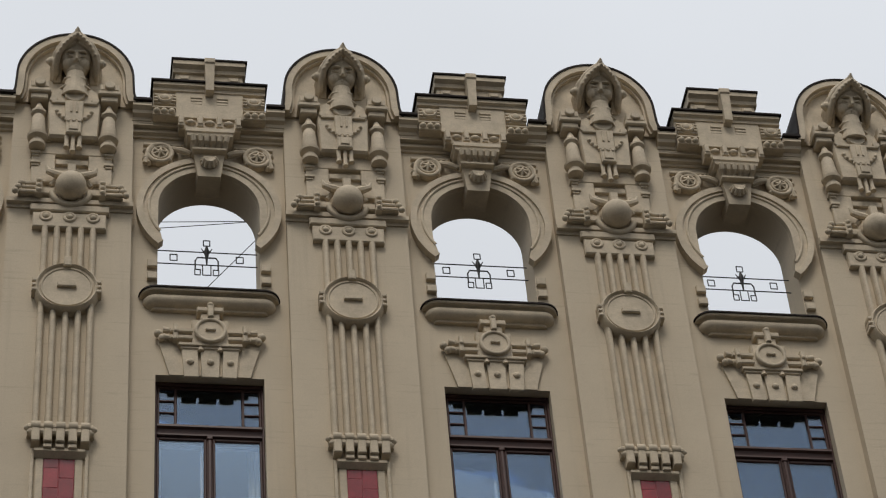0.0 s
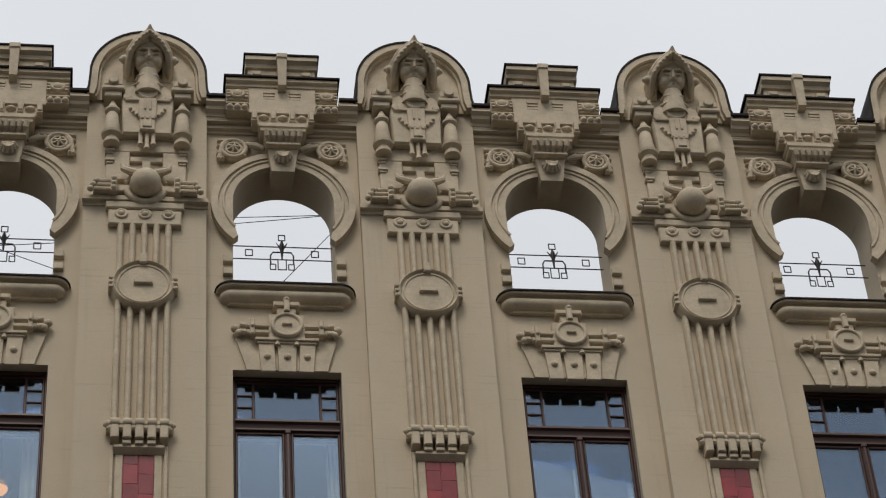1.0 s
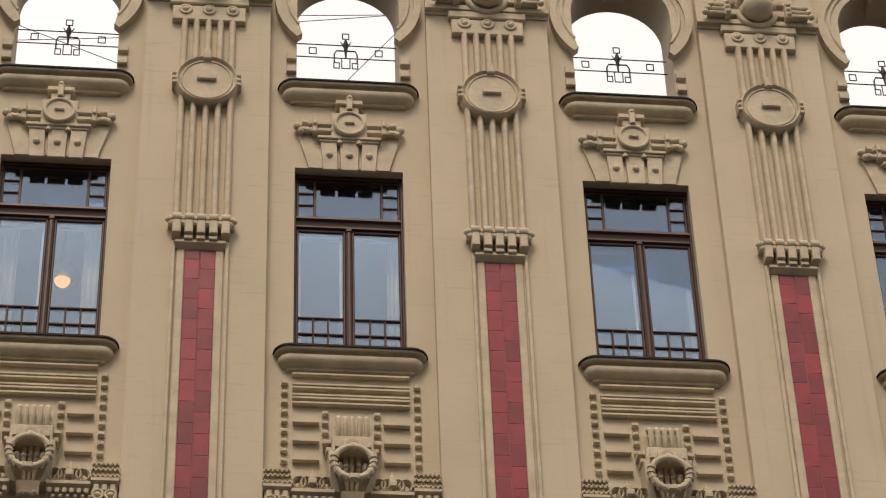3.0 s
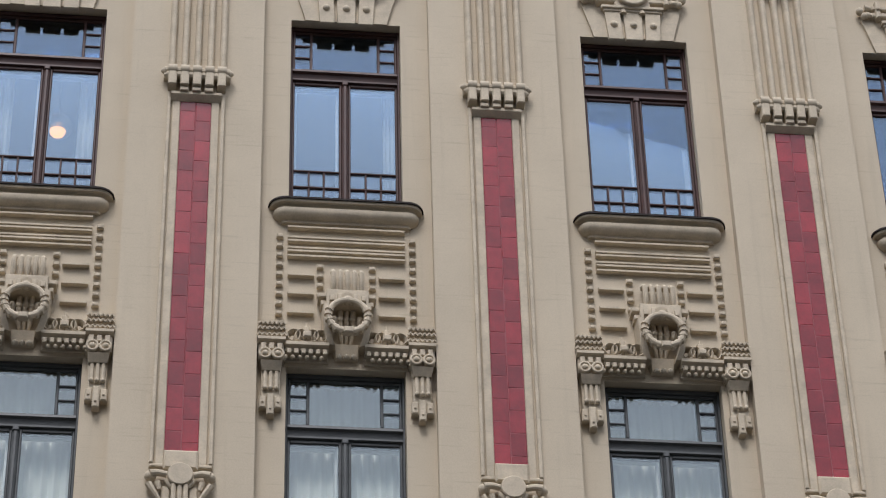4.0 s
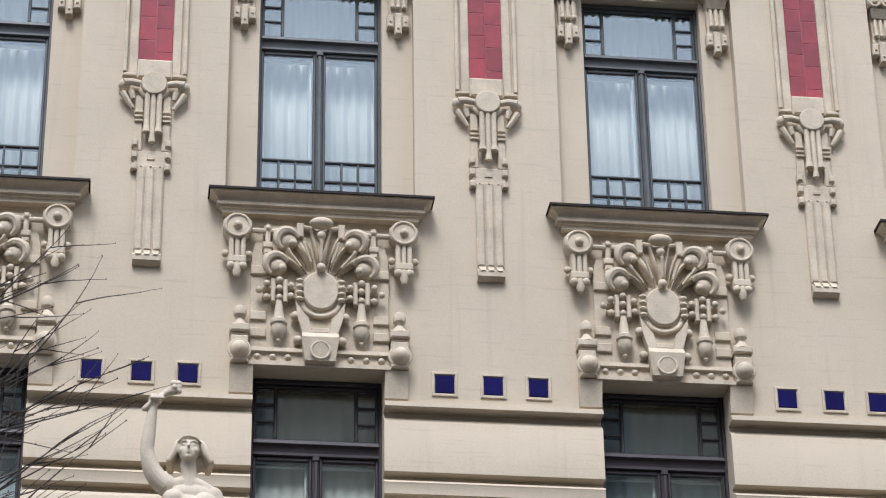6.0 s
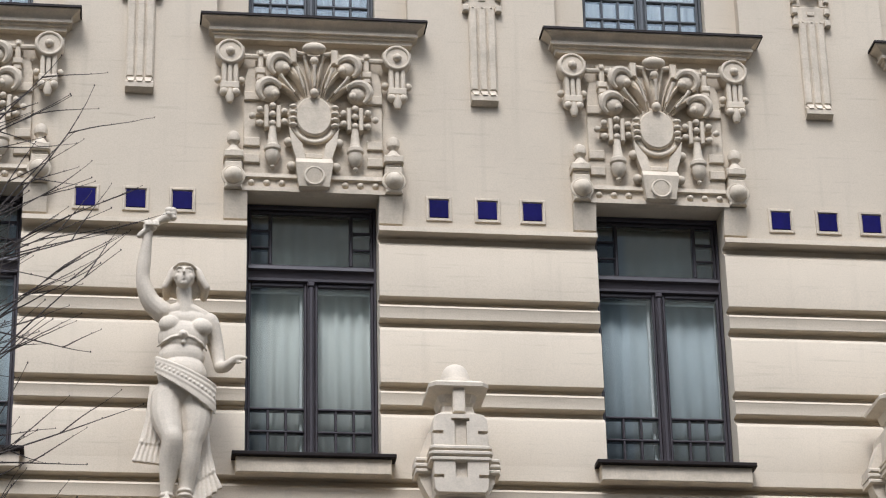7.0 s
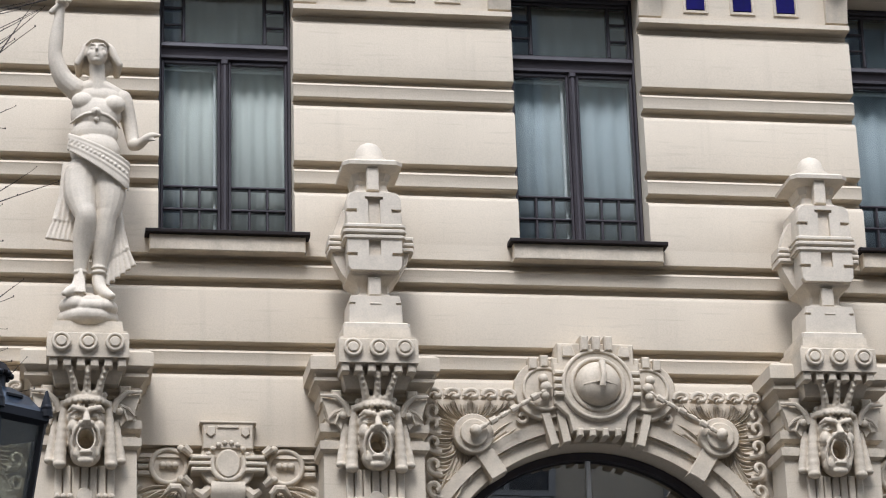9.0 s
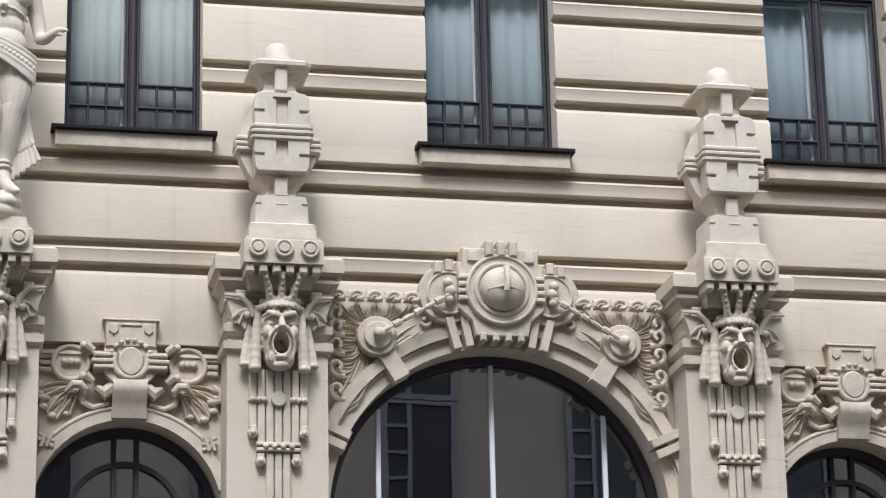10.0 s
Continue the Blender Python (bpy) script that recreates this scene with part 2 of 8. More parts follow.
def leaf_strip(bm, path, wide, y0, lift):
    """A hollowed leaf with raised rims and a middle rib, along (x, z) points, from the plane y0 out by lift."""
    section = ((-1, 0), (-0.94, 0.75), (-0.75, 1.0), (-0.4, 0.5), (-0.12, 0.72), (0.12, 0.72), (0.4, 0.5), (0.75, 1.0), (0.94, 0.75), (1, 0))
    loops, n = [], len(path)
    for i, (x, z) in enumerate(path):
        a, b = path[max(i - 1, 0)], path[min(i + 1, n - 1)]
        d = math.hypot(b[0] - a[0], b[1] - a[1])
        nx, nz = -(b[1] - a[1]) / d, (b[0] - a[0]) / d
        q = i / (n - 1)
        k = lift * (0.55 + 0.45 * math.sin(math.pi * min(1, q * 1.1)))
        loops.append([(x + nx * wide[i] * u, y0 - k * h, z + nz * wide[i] * u) for u, h in section])
    rings(bm, loops)


def bend(p0, p1, p2, n=8):
    """Points of (x, z) on a smooth bow from p0 to p2, pulled towards p1."""
    return [tuple((1 - q) ** 2 * a + 2 * q * (1 - q) * b + q * q * c for a, b, c in zip(p0, p1, p2)) for q in (i / n for i in range(n + 1))]


def stacked(bm, rows):
    """One solid of rectangular sections: (z, half-width, front y) from below upwards, against the wall."""
    rings(bm, [[(-h, -0.1, z), (-h, y, z), (h, y, z), (h, -0.1, z)] for z, h, y in rows])


def finish(bm):
    bmesh.ops.recalc_face_normals(bm, faces=bm.faces)


def mesh_of(name, bm, mat, smooth=35):
    finish(bm)
    me = bpy.data.meshes.new(name)
    bm.to_mesh(me)
    bm.free()
    me.materials.append(mat)
    if smooth:
        me.polygons.foreach_set("use_smooth", [True] * len(me.polygons))
        me.set_sharp_from_angle(angle=radians(smooth))
    return me


BASES = {}


def part(name, bm, mat, parent, label="", smooth=35):
    root = parent.parent or parent
    bmesh.ops.translate(bm, verts=bm.verts, vec=(0, 0, -BASES.get(root.name, 0)))
    ob = new(name, mesh_of(name, bm, mat, smooth))
    ob.parent = parent
    return tagged(ob, label)


def thing(name, label, category, group="", kind="", base=0.0):
    """An Empty for a thing with parts; base: the height of its foot, from which its parts are set off."""
    ob = tagged(new(name), label, category, group, kind)
    BASES[ob.name] = base
    return ob


def solid(name, bm, mat, label, category, group="", kind="", smooth=35):
    return tagged(new(name, mesh_of(name, bm, mat, smooth)), label, category, group, kind)


def repeat(ob, places):
    """The thing itself at the first place, copies at the others."""
    base = BASES.get(ob.name, 0)
    spots = [Matrix.Translation((x, 0, base)) for x in places]
    ob.matrix_basis = spots[0]
    return [ob] + [copy_thing(ob, m) for m in spots[1:]]


def sculpt(name, bm, mat, base, voxel=0.012, rounds=4):
    """Fuses a figure's limbs and masses into one smooth mesh, with its foot at the height base."""
    bmesh.ops.translate(bm, verts=bm.verts, vec=(0, 0, -base))
    raw = new(name + "_raw", mesh_of(name, bm, mat))
    fuse = raw.modifiers.new("fuse", "REMESH")
    fuse.mode, fuse.voxel_size = "VOXEL", voxel
    soft = raw.modifiers.new("soft", "SMOOTH")
    soft.factor, soft.iterations = 0.5, rounds
    me = bpy.data.meshes.new_from_object(raw.evaluated_get(bpy.context.evaluated_depsgraph_get()))
    bpy.data.objects.remove(raw)
    me.name = name
    me.materials.clear()
    me.materials.append(mat)
    me.polygons.foreach_set("use_smooth", [True] * len(me.polygons))
    ob = new(name, me)
    BASES[ob.name] = base
    return ob


# ---- plan: window axes every 3 m, pilasters half-way between ----
AXES = [0.03 + 3.0 * i for i in range(-2, 5)]
PILASTERS = [a - 1.5 for a in AXES] + [AXES[-1] + 1.5]
LEFT, RIGHT = PILASTERS[0] - 0.66, PILASTERS[-1] + 0.66
FACE, RECESS, BACK = -0.12, 0.0, 0.45
SILL = {"top": 17.5, "middle": 13.2, "lower": 9.14}
HIGH, WIDE = 2.36, 1.12

# ---- ground, street and the houses that close it ----
bm = bmesh.new()
box(bm, -600, 600, -600, 600, -0.4, -0.02, 0)
solid("ground", bm, ASPHALT, "grey worn asphalt ground of the city street", "ground", kind="structure")
for name, y0, y1 in (("pavement_near_house", -3.2, -0.75), ("pavement_across", -24.9, -18.5)):
    bm = bmesh.new()
    box(bm, -60, 60, y0, y1, -0.02, 0.12, 0.02)
    solid(name, bm, PAVING, "grey stone pavement with a raised kerb", "pavement", kind="structure")


def facing_house(x0, x1, high):
    house = thing("street_house", "beige stucco town house across the street", "house", "houses across the street")
    bm = bmesh.new()
    box(bm, x0, x1, -36, -25, 0, high, 0.05)
    part("wall", bm, BEIGE, house)
    bm = bmesh.new()
    box(bm, x0 - 0.2, x1 + 0.2, -36.3, -24.5, high, high + 0.7, 0.05)
    part("cornice", bm, BEIGE, house)
    n = int((x1 - x0) / 3.2)
    pane = bmesh.new()
    box(pane, -0.6, 0.6, -0.01, 0.01, 0, 3.95, 0)
    pane = mesh_of("window", pane, material("dark_window_pane", (0.018, 0.022, 0.028), 0.25, vary=0.2))
    bars = bmesh.new()
    rungs = [(-0.58, -0.2, 0.5 * k, 0.5 * k + 0.06) for k in range(1, 8)]
    for bx0, bx1, bz0, bz1 in [(-0.7, -0.58, -0.08, 4.0), (0.58, 0.7, -0.08, 4.0), (-0.58, 0.58, -0.08, 0.02), (-0.58, 0.58, 3.93, 4.0), (-0.22, -0.14, 0.02, 3.93)] + rungs:
        box(bars, bx0, bx1, -0.05, 0.08, bz0, bz1, 0.01)
    bars = mesh_of("window_frame", bars, material("weathered_grey_frame", (0.2, 0.2, 0.2), 0.6, vary=0.15))
    for i in range(n):
        for z in range(6):
            w = new("window", pane)
            w.parent = house
            w.location = (x0 + (i + 0.5) * (x1 - x0) / n, -24.98, 1.4 + z * 4.1)
            f = new("window_frame", bars)
            f.parent = w
    return house


facing_house(-46, -26.2, 23.5)
facing_house(-26, -8.2, 23.6)
facing_house(-8, 12.5, 24.6)
facing_house(12.7, 30, 23.4)
facing_house(30.2, 50, 24.0)

# ---- the front wall, axis by axis ----
wall = tagged(new("wall_front"), "ochre-grey painted stucco front of an ornate town house", "wall", kind="structure")


def arch_wall(bm, x0, x1, z0, z1, cx, cz, r, y0, y1, n=32):
    """A piece of wall from z0 to z1 with an opening that springs at cz with the radius r and runs down to z0."""
    inner = [(cx - r, z0)] + arc(cx, cz, r, 180, 0, n) + [(cx + r, z0)]
    outer = []
    for x, z in inner:
        if (x, z) in (inner[0], inner[-1]):
            outer.append((x0 if x < cx else x1, z0))
            continue
        a = math.atan2(z - cz, x - cx)
        k = min(((x1 - cx) if math.cos(a) > 0 else (cx - x0)) / max(abs(math.cos(a)), 1e-6), (z1 - cz) / max(math.sin(a), 1e-6))
        outer.append((cx + k * math.cos(a), cz + k * math.sin(a)))
    for corner in ((x0, z1), (x1, z1)):
        i = min(range(len(outer)), key=lambda j: math.hypot(outer[j][0] - corner[0], outer[j][1] - corner[1]))
        outer[i] = corner
    band(bm, outer, inner, y0, y1)


bays = bmesh.new()
for a in AXES:
    l, r, w = a - 0.84, a + 0.84, WIDE / 2
    arch_wall(bays, l, r, 20.9, 23.49, a, 22.26, 0.55, RECESS, BACK)
    box(bays, l, r, RECESS, BACK, SILL["top"] + HIGH, 20.9, 0)
    for z0, z1 in ((SILL["top"], SILL["top"] + HIGH), (SILL["middle"], SILL["middle"] + HIGH)):
        box(bays, l, a - w, RECESS, BACK, z0, z1, 0)
        box(bays, a + w, r, RECESS, BACK, z0, z1, 0)
    box(bays, l, r, RECESS, BACK, SILL["middle"] + HIGH, SILL["top"], 0)
    box(bays, l, r, RECESS, BACK, 13.0, SILL["middle"], 0)
part("bay_wall", bays, STUCCO, wall)

piers = bmesh.new()
for p in PILASTERS:
    box(piers, p - 0.66, p + 0.66, FACE, BACK, 13.0, 23.49, 0)
part("pilaster_wall", piers, STUCCO, wall)

# plain zone over the lower windows
plain = bmesh.new()
edges = [LEFT] + [v for a in AXES for v in (a - WIDE / 2, a + WIDE / 2)] + [RIGHT]
box(plain, LEFT, RIGHT, FACE, BACK, SILL["lower"] + HIGH, 13.0, 0)
for x0, x1 in zip(edges[0::2], edges[1::2]):
    box(plain, x0, x1, FACE, BACK, 11.22, SILL["lower"] + HIGH, 0)
part("plain_wall", plain, STUCCO, wall)


# courses: tall blocks parted by a narrow band between two hollows
def courses(z_top, z_bottom, gaps):
    pts = [(FACE, z_top)]
    for z in gaps:
        pts += [(FACE - 0.008, z + 0.006), (FACE, z), (-0.02, z - 0.004), (-0.025, z - 0.035), (-0.06, z - 0.06), (-0.105, z - 0.066), (-0.125, z - 0.09), (FACE, z - 0.1),
                (FACE, z - 0.192), (FACE + 0.01, z - 0.2), (-0.02, z - 0.204), (-0.025, z - 0.235), (-0.06, z - 0.26), (-0.09, z - 0.268),
                (-0.115, z - 0.3), (FACE, z - 0.31)]
    return pts + [(FACE, z_bottom)]


coursed = bmesh.new()
for x0, x1 in zip(edges[0::2], edges[1::2]):
    pts = [(FACE - 0.05, 11.22), (FACE - 0.055, 11.175), (-0.03, 11.165), (-0.03, 11.12), (-0.08, 11.1), (-0.115, 11.06), (FACE, 11.05)]
    profile(coursed, x0, x1, pts + courses(11.04, 9.1, (10.585, 9.805))[1:], BACK)
profile(coursed, LEFT, RIGHT, courses(9.1, 7.5, (8.96, 8.215)), BACK)
part("coursed_wall", coursed, STUCCO, wall)

# ground storey with a wide and a narrow arch in turn
NARROW = [a for a in AXES if round((a - 0.03) / 3) % 2 == 0]
BROAD = [a for a in AXES if round((a - 0.03) / 3) % 2]
ground_wall = bmesh.new()
for a in NARROW:
    box(ground_wall, a - 1.13, a + 1.13, FACE, BACK, 7.36, 7.5, 0)
    arch_wall(ground_wall, a - 1.13, a + 1.13, 5.99, 7.36, a, 5.99, 0.74, -0.03, BACK)
    for x0, x1 in ((a - 1.13, a - 0.74), (a + 0.74, a + 1.13)):
        box(ground_wall, x0, x1, -0.03, BACK, 0.1, 5.99, 0)
for a in BROAD:
    arch_wall(ground_wall, a - 1.87, a + 1.87, 6.02, 7.5, a, 6.02, 1.40, -0.03, BACK, 48)
    for x0, x1 in ((a - 1.87, a - 1.4), (a + 1.4, a + 1.87)):
        box(ground_wall, x0, x1, -0.03, BACK, 0.1, 6.02, 0)
part("ground_storey_wall", ground_wall, STUCCO, wall)

# parapet: flat wall under the coping
parapet = bmesh.new()
box(parapet, LEFT, RIGHT, FACE, BACK, 23.49, 23.7, 0)
part("parapet_wall", parapet, STUCCO, wall)
coping, cover = bmesh.new(), bmesh.new()
for p, a in [(p, p + 1.5) for p in PILASTERS[:-1]] + [(p, p - 1.5) for p in PILASTERS[1:]]:
    x0, x1 = sorted((p + (0.65 if a > p else -0.65), a - (0.64 if a > p else -0.64)))
    profile(coping, x0, x1, [(-0.24, 23.71), (-0.25, 23.65), (-0.2, 23.62), (-0.19, 23.58), (-0.14, 23.56), (FACE - 0.01, 23.52)], FACE)
    box(cover, x0, x1, -0.275, BACK + 0.05, 23.713, 23.755, 0.004)
part("parapet_moulding", coping, STUCCO, wall)
part("coping_sheet", cover, ZINC, wall, "dark sheet metal coping")

# house body behind the front
body = tagged(new("house_body"), "plain plastered rear walls, floors and flat roof of the town house", "building", kind="structure")
bm = bmesh.new()
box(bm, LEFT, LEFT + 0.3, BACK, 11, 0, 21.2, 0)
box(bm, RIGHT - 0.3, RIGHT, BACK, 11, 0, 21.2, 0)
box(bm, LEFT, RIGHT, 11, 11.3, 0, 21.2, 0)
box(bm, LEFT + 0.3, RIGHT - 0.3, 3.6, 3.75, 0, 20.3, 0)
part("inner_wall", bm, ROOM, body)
bm = bmesh.new()
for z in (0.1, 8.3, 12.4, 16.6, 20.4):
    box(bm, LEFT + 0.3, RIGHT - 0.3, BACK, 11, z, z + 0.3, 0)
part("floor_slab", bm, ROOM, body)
bm = bmesh.new()
box(bm, LEFT - 0.05, RIGHT + 0.05, BACK + 0.002, 11.4, 20.72, 20.85, 0)
part("roof", bm, ZINC, body)


# ---- windows: a transom light with small side panes over two casements ----
def pane_at(x0, x1, z0, z1, owner, sheet, y=0.142):
    bm = bmesh.new()
    box(bm, x0, x1, y, y + 0.008, z0, z1, 0)
    ob = part("pane", bm, sheet, owner, smooth=0)
    ob.visible_shadow = False


def bar(bm, x0, x1, z0, z1, y0=0.125, y1=0.2):
    box(bm, x0, x1, y0, y1, z0, z1, 0.008)


def make_window(name, mat, words, sheet):
    """Its own origin is the middle of the opening's foot."""
    win = thing(name, words, "window", "", "structure")
    w, h = WIDE / 2 - 0.002, HIGH - 0.002
    edge, stile, post = 0.024, 0.026, 0.032
    bm = bmesh.new()
    for x0, x1, z0, z1 in ((-w, -w + edge, 0, h), (w - edge, w, 0, h), (-w + edge, w - edge, h - 0.045, h), (-w + edge, w - edge, 0, 0.04)):
        box(bm, x0, x1, 0.1, 0.25, z0, z1, 0.01)
    part("frame", bm, mat, win)
    bm = bmesh.new()
    profile(bm, -w + edge, w - edge, [(0.12, 1.79), (0.085, 1.78), (0.08, 1.75), (0.11, 1.735), (0.12, 1.68), (0.1, 1.67), (0.1, 1.65), (0.13, 1.64)], 0.24)
    part("transom", bm, mat, win)
    bm = bmesh.new()
    box(bm, -post, post, 0.105, 0.24, 0.04, 1.64, 0.01)
    box(bm, -0.018, 0.018, 0.09, 0.11, 0.06, 1.6, 0.008)
    box(bm, -0.03, 0.03, 0.085, 0.11, 1.6, 1.645, 0.008)
    part("mullion", bm, mat, win)
    top, rim = h - 0.045, w - edge - stile
    bm = bmesh.new()
    light = part("transom_light", bm, mat, win)
    bm = bmesh.new()
    for x in (-0.345, 0.345):
        bar(bm, x - 0.015, x + 0.015, 1.81, top - 0.03)
    for s in (-1, 1):
        for k in (1, 2):
            z = 1.81 + k * (top - 0.03 - 1.81) / 3
            bar(bm, min(s * 0.36, s * rim), max(s * 0.36, s * rim), z - 0.01, z + 0.01)
    for x0, x1, z0, z1 in ((-rim - stile, -rim, 1.79, top), (rim, rim + stile, 1.79, top), (-rim, rim, top - 0.03, top), (-rim, rim, 1.79, 1.81)):
        bar(bm, x0, x1, z0, z1)
    bm.to_mesh(light.data)
    bm.free()
    pane_at(-0.33, 0.33, 1.81, top - 0.03, light, sheet)
    for s in (-1, 1):
        for k in range(3):
            z0, z1 = (1.81 + (k + d) * (top - 0.03 - 1.81) / 3 for d in (0, 1))
            pane_at(min(s * 0.36, s * rim), max(s * 0.36, s * rim), z0 + 0.01, z1 - 0.01, light, sheet)
    for s in (-1, 1):
        x0, x1 = (post, w - edge) if s > 0 else (-w + edge, -post)
        bm = bmesh.new()
        bar(bm, x0, x0 + stile, 0.04, 1.64)
        bar(bm, x1 - stile, x1, 0.04, 1.64)
        bar(bm, x0 + stile, x1 - stile, 1.605, 1.64)
        bar(bm, x0 + stile, x1 - stile, 0.04, 0.085)
        casement = part("casement", bm, mat, win)
        bm = bmesh.new()
        g0, g1 = x0 + stile, x1 - stile
        bar(bm, g0, g1, 0.487, 0.508)
        bar(bm, g0, g1, 0.287, 0.308)
        for k in (1, 2):
            x = g0 + k * (g1 - g0) / 3
            bar(bm, x - 0.01, x + 0.01, 0.085, 0.287)
            bar(bm, x - 0.01, x + 0.01, 0.308, 0.487)
        part("glazing_bar", bm, mat, casement)
        pane_at(g0, g1, 0.508, 1.605, casement, sheet)
        pane_at(g0, g1, 0.085, 0.487, casement, sheet, 0.146)
    # the white inner casements of the double window
    bm = bmesh.new()
    for x0, x1 in ((-0.088, -0.064), (w - edge - 0.026, w - edge - 0.002)):
        box(bm, x0, x1, 0.212, 0.248, 0.05, 1.62, 0.005)
    box(bm, -w + edge + 0.002, -0.09, 0.212, 0.248, 1.585, 1.62, 0.005)
    box(bm, 0.04, w - edge - 0.03, 0.212, 0.248, 1.585, 1.62, 0.005)
    part("inner_frame", bm, INNER, win, "white painted inner casement frame")
    return win


def curtain(x0, x1, z0, z1, y, folds, seed, words, deep=0.028, cloth=None):
    rnd = random.Random(seed)
    bm = bmesh.new()
    n, loops = folds * 6, []
    for z in (z0, z0 + (z1 - z0) * 0.5, z1):
        loops.append([(x0 + (x1 - x0) * i / n, y + deep * (math.sin(i / 6 * math.tau + seed) + rnd.uniform(-0.25, 0.25)), z) for i in range(n + 1)])
    front = [[bm.verts.new(p) for p in loop] for loop in loops]
    for a, b in zip(front, front[1:]):
        for i in range(n):
            bm.faces.new((a[i], a[i + 1], b[i + 1], b[i]))
    ob = solid("curtain", bm, cloth or CURTAIN, words, "curtain", "curtains", smooth=60)
    sol = ob.modifiers.new("cloth", "SOLIDIFY")
    sol.thickness = 0.004
    return ob


number = 0
for floor, mat, words in (("top", BROWN, "tall brown wooden window with small side panes and low glazing grid"),
                          ("middle", GREY, "tall grey wooden window with small side panes and low glazing grid"),
                          ("lower", DUSK, "dark framed wooden window with small side panes over a plain sill")):
    first = None
    for i, a in enumerate(AXES):
        number += 1
        m = Matrix.Translation((a, 0 if floor != "lower" else FACE + 0.1, SILL[floor]))
        if first is None:
            first = make_window("window_%d" % number, mat, words, GLASS if floor == "top" else LOW_GLASS)
            first.matrix_basis = m
        else:
            copy_thing(first, m).name = "window_%d" % number
        rnd = random.Random(number)
        y = {"top": 0.4, "middle": 0.36, "lower": 0.27}[floor]
        if floor == "top":
            curtain(a - 0.62, a - 0.62 + rnd.uniform(0.1, 0.3), SILL[floor] - 0.1, SILL[floor] + HIGH, y, 5, number, "white net curtain drawn aside behind the window")
            curtain(a + 0.62 - rnd.uniform(0.1, 0.3), a + 0.62, SILL[floor] - 0.1, SILL[floor] + HIGH, y, 5, number + 50, "white net curtain drawn aside behind the window")
        elif floor == "middle" or i == 2:
            curtain(a - 0.66, a + 0.66, SILL[floor] - 0.1, SILL[floor] + HIGH, y, 12, number, "pale net curtain hanging closed behind the window", 0.012 if floor == "lower" else 0.028)
        else:
            curtain(a - 0.66, a + 0.66, SILL[floor] - 0.1, SILL[floor] + HIGH, y, 9, number, "blue-grey curtain hanging closed behind the window", 0.012, CURTAIN_BLUE)


# ---- sills ----
def swept(bm, half, back, pts, rounded):
    """A moulding of (depth, z) points run along the wall and round its two ends, in a bow or square."""
    loops = []
    for d, z in pts:
        if rounded:
            left = [(-half - d * math.cos(a), back - d * math.sin(a), z) for a in (math.pi / 2 * i / 8 for i in range(9))]
        else:
            left = [(-half - d, back, z), (-half - d, back - d, z)]
        loops.append(left + [(-x, y, zz) for x, y, zz in reversed(left)])
    made = rings(bm, loops, close=False, caps=False)
    bm.faces.new(made[0])
    bm.faces.new(made[-1])


def make_sill(name, words, half, z, out, wall_y, steps, group, rounded):
    """half: half-width of the straight run; steps: (share of the projection, drop) from the top down."""
    sill = thing(name, words, "window sill", group, base=z - steps[-1][1])
    d = out + wall_y
    bm = bmesh.new()
    swept(bm, half, wall_y, [(0.001, z - steps[0][1])] + [(d * u, z - v) for u, v in steps] + [(0.001, z - steps[-1][1])], rounded)
    part("moulding", bm, RELIEF, sill)
    bm = bmesh.new()
    swept(bm, half, wall_y, [(0.001, z + 0.035), (d + 0.012, z + 0.012), (d + 0.016, z - 0.012), (d + 0.004, z - 0.014), (d, z - 0.002), (0.001, z - 0.002)], rounded)
    if wall_y <= 0:
        box(bm, -WIDE / 2 + 0.003, WIDE / 2 - 0.003, wall_y, 0.1, z + 0.005, z + 0.037, 0.004)
    part("sheet_cover", bm, ZINC, sill, "dark folded sheet metal cover")
    return sill


BOWED = ((1.0, 0.004), (1.0, 0.026), (0.96, 0.036), (0.7, 0.04), (0.56, 0.06), (0.56, 0.078), (0.78, 0.082), (0.8, 0.1), (0.78, 0.125), (0.72, 0.145), (0.6, 0.168), (0.42, 0.185), (0.3, 0.19), (0.28, 0.215))
CORNICE = ((1.0, 0.004), (1.0, 0.022), (0.93, 0.03), (0.78, 0.045), (0.66, 0.066), (0.6, 0.09), (0.68, 0.094), (0.68, 0.122), (0.56, 0.126), (0.55, 0.145), (0.45, 0.149), (0.44, 0.185), (0.32, 0.19))
repeat(make_sill("arcade_sill", "moulded ochre plaster sill with dark metal cover under an arch", 0.565, 20.95, 0.17, RECESS, BOWED, "arcade sills", True), AXES)
repeat(make_sill("upper_sill", "moulded ochre plaster window sill with dark metal cover", 0.585, 17.43, 0.16, RECESS, BOWED, "upper window sills", True), AXES)
repeat(make_sill("middle_sill", "wide moulded plaster cornice sill with dark metal cover", 0.775, 13.13, 0.32, FACE, CORNICE, "middle window sills", False), AXES)
low = thing("lower_sill", "plain plaster sill block with dark metal cover", "window sill", "lower window sills", base=8.94)
bm = bmesh.new()
box(bm, -0.635, 0.635, -0.235, FACE, 8.955, 9.09, 0.008)
part("moulding", bm, RELIEF, low)
bm = bmesh.new()
box(bm, -0.67, 0.67, -0.275, FACE, 9.09, 9.125, 0.006)
box(bm, -0.557, 0.557, FACE, 0.05, 9.1, 9.132, 0.004)
part("sheet_cover", bm, ZINC, low, "dark folded sheet metal cover")
repeat(low, AXES)


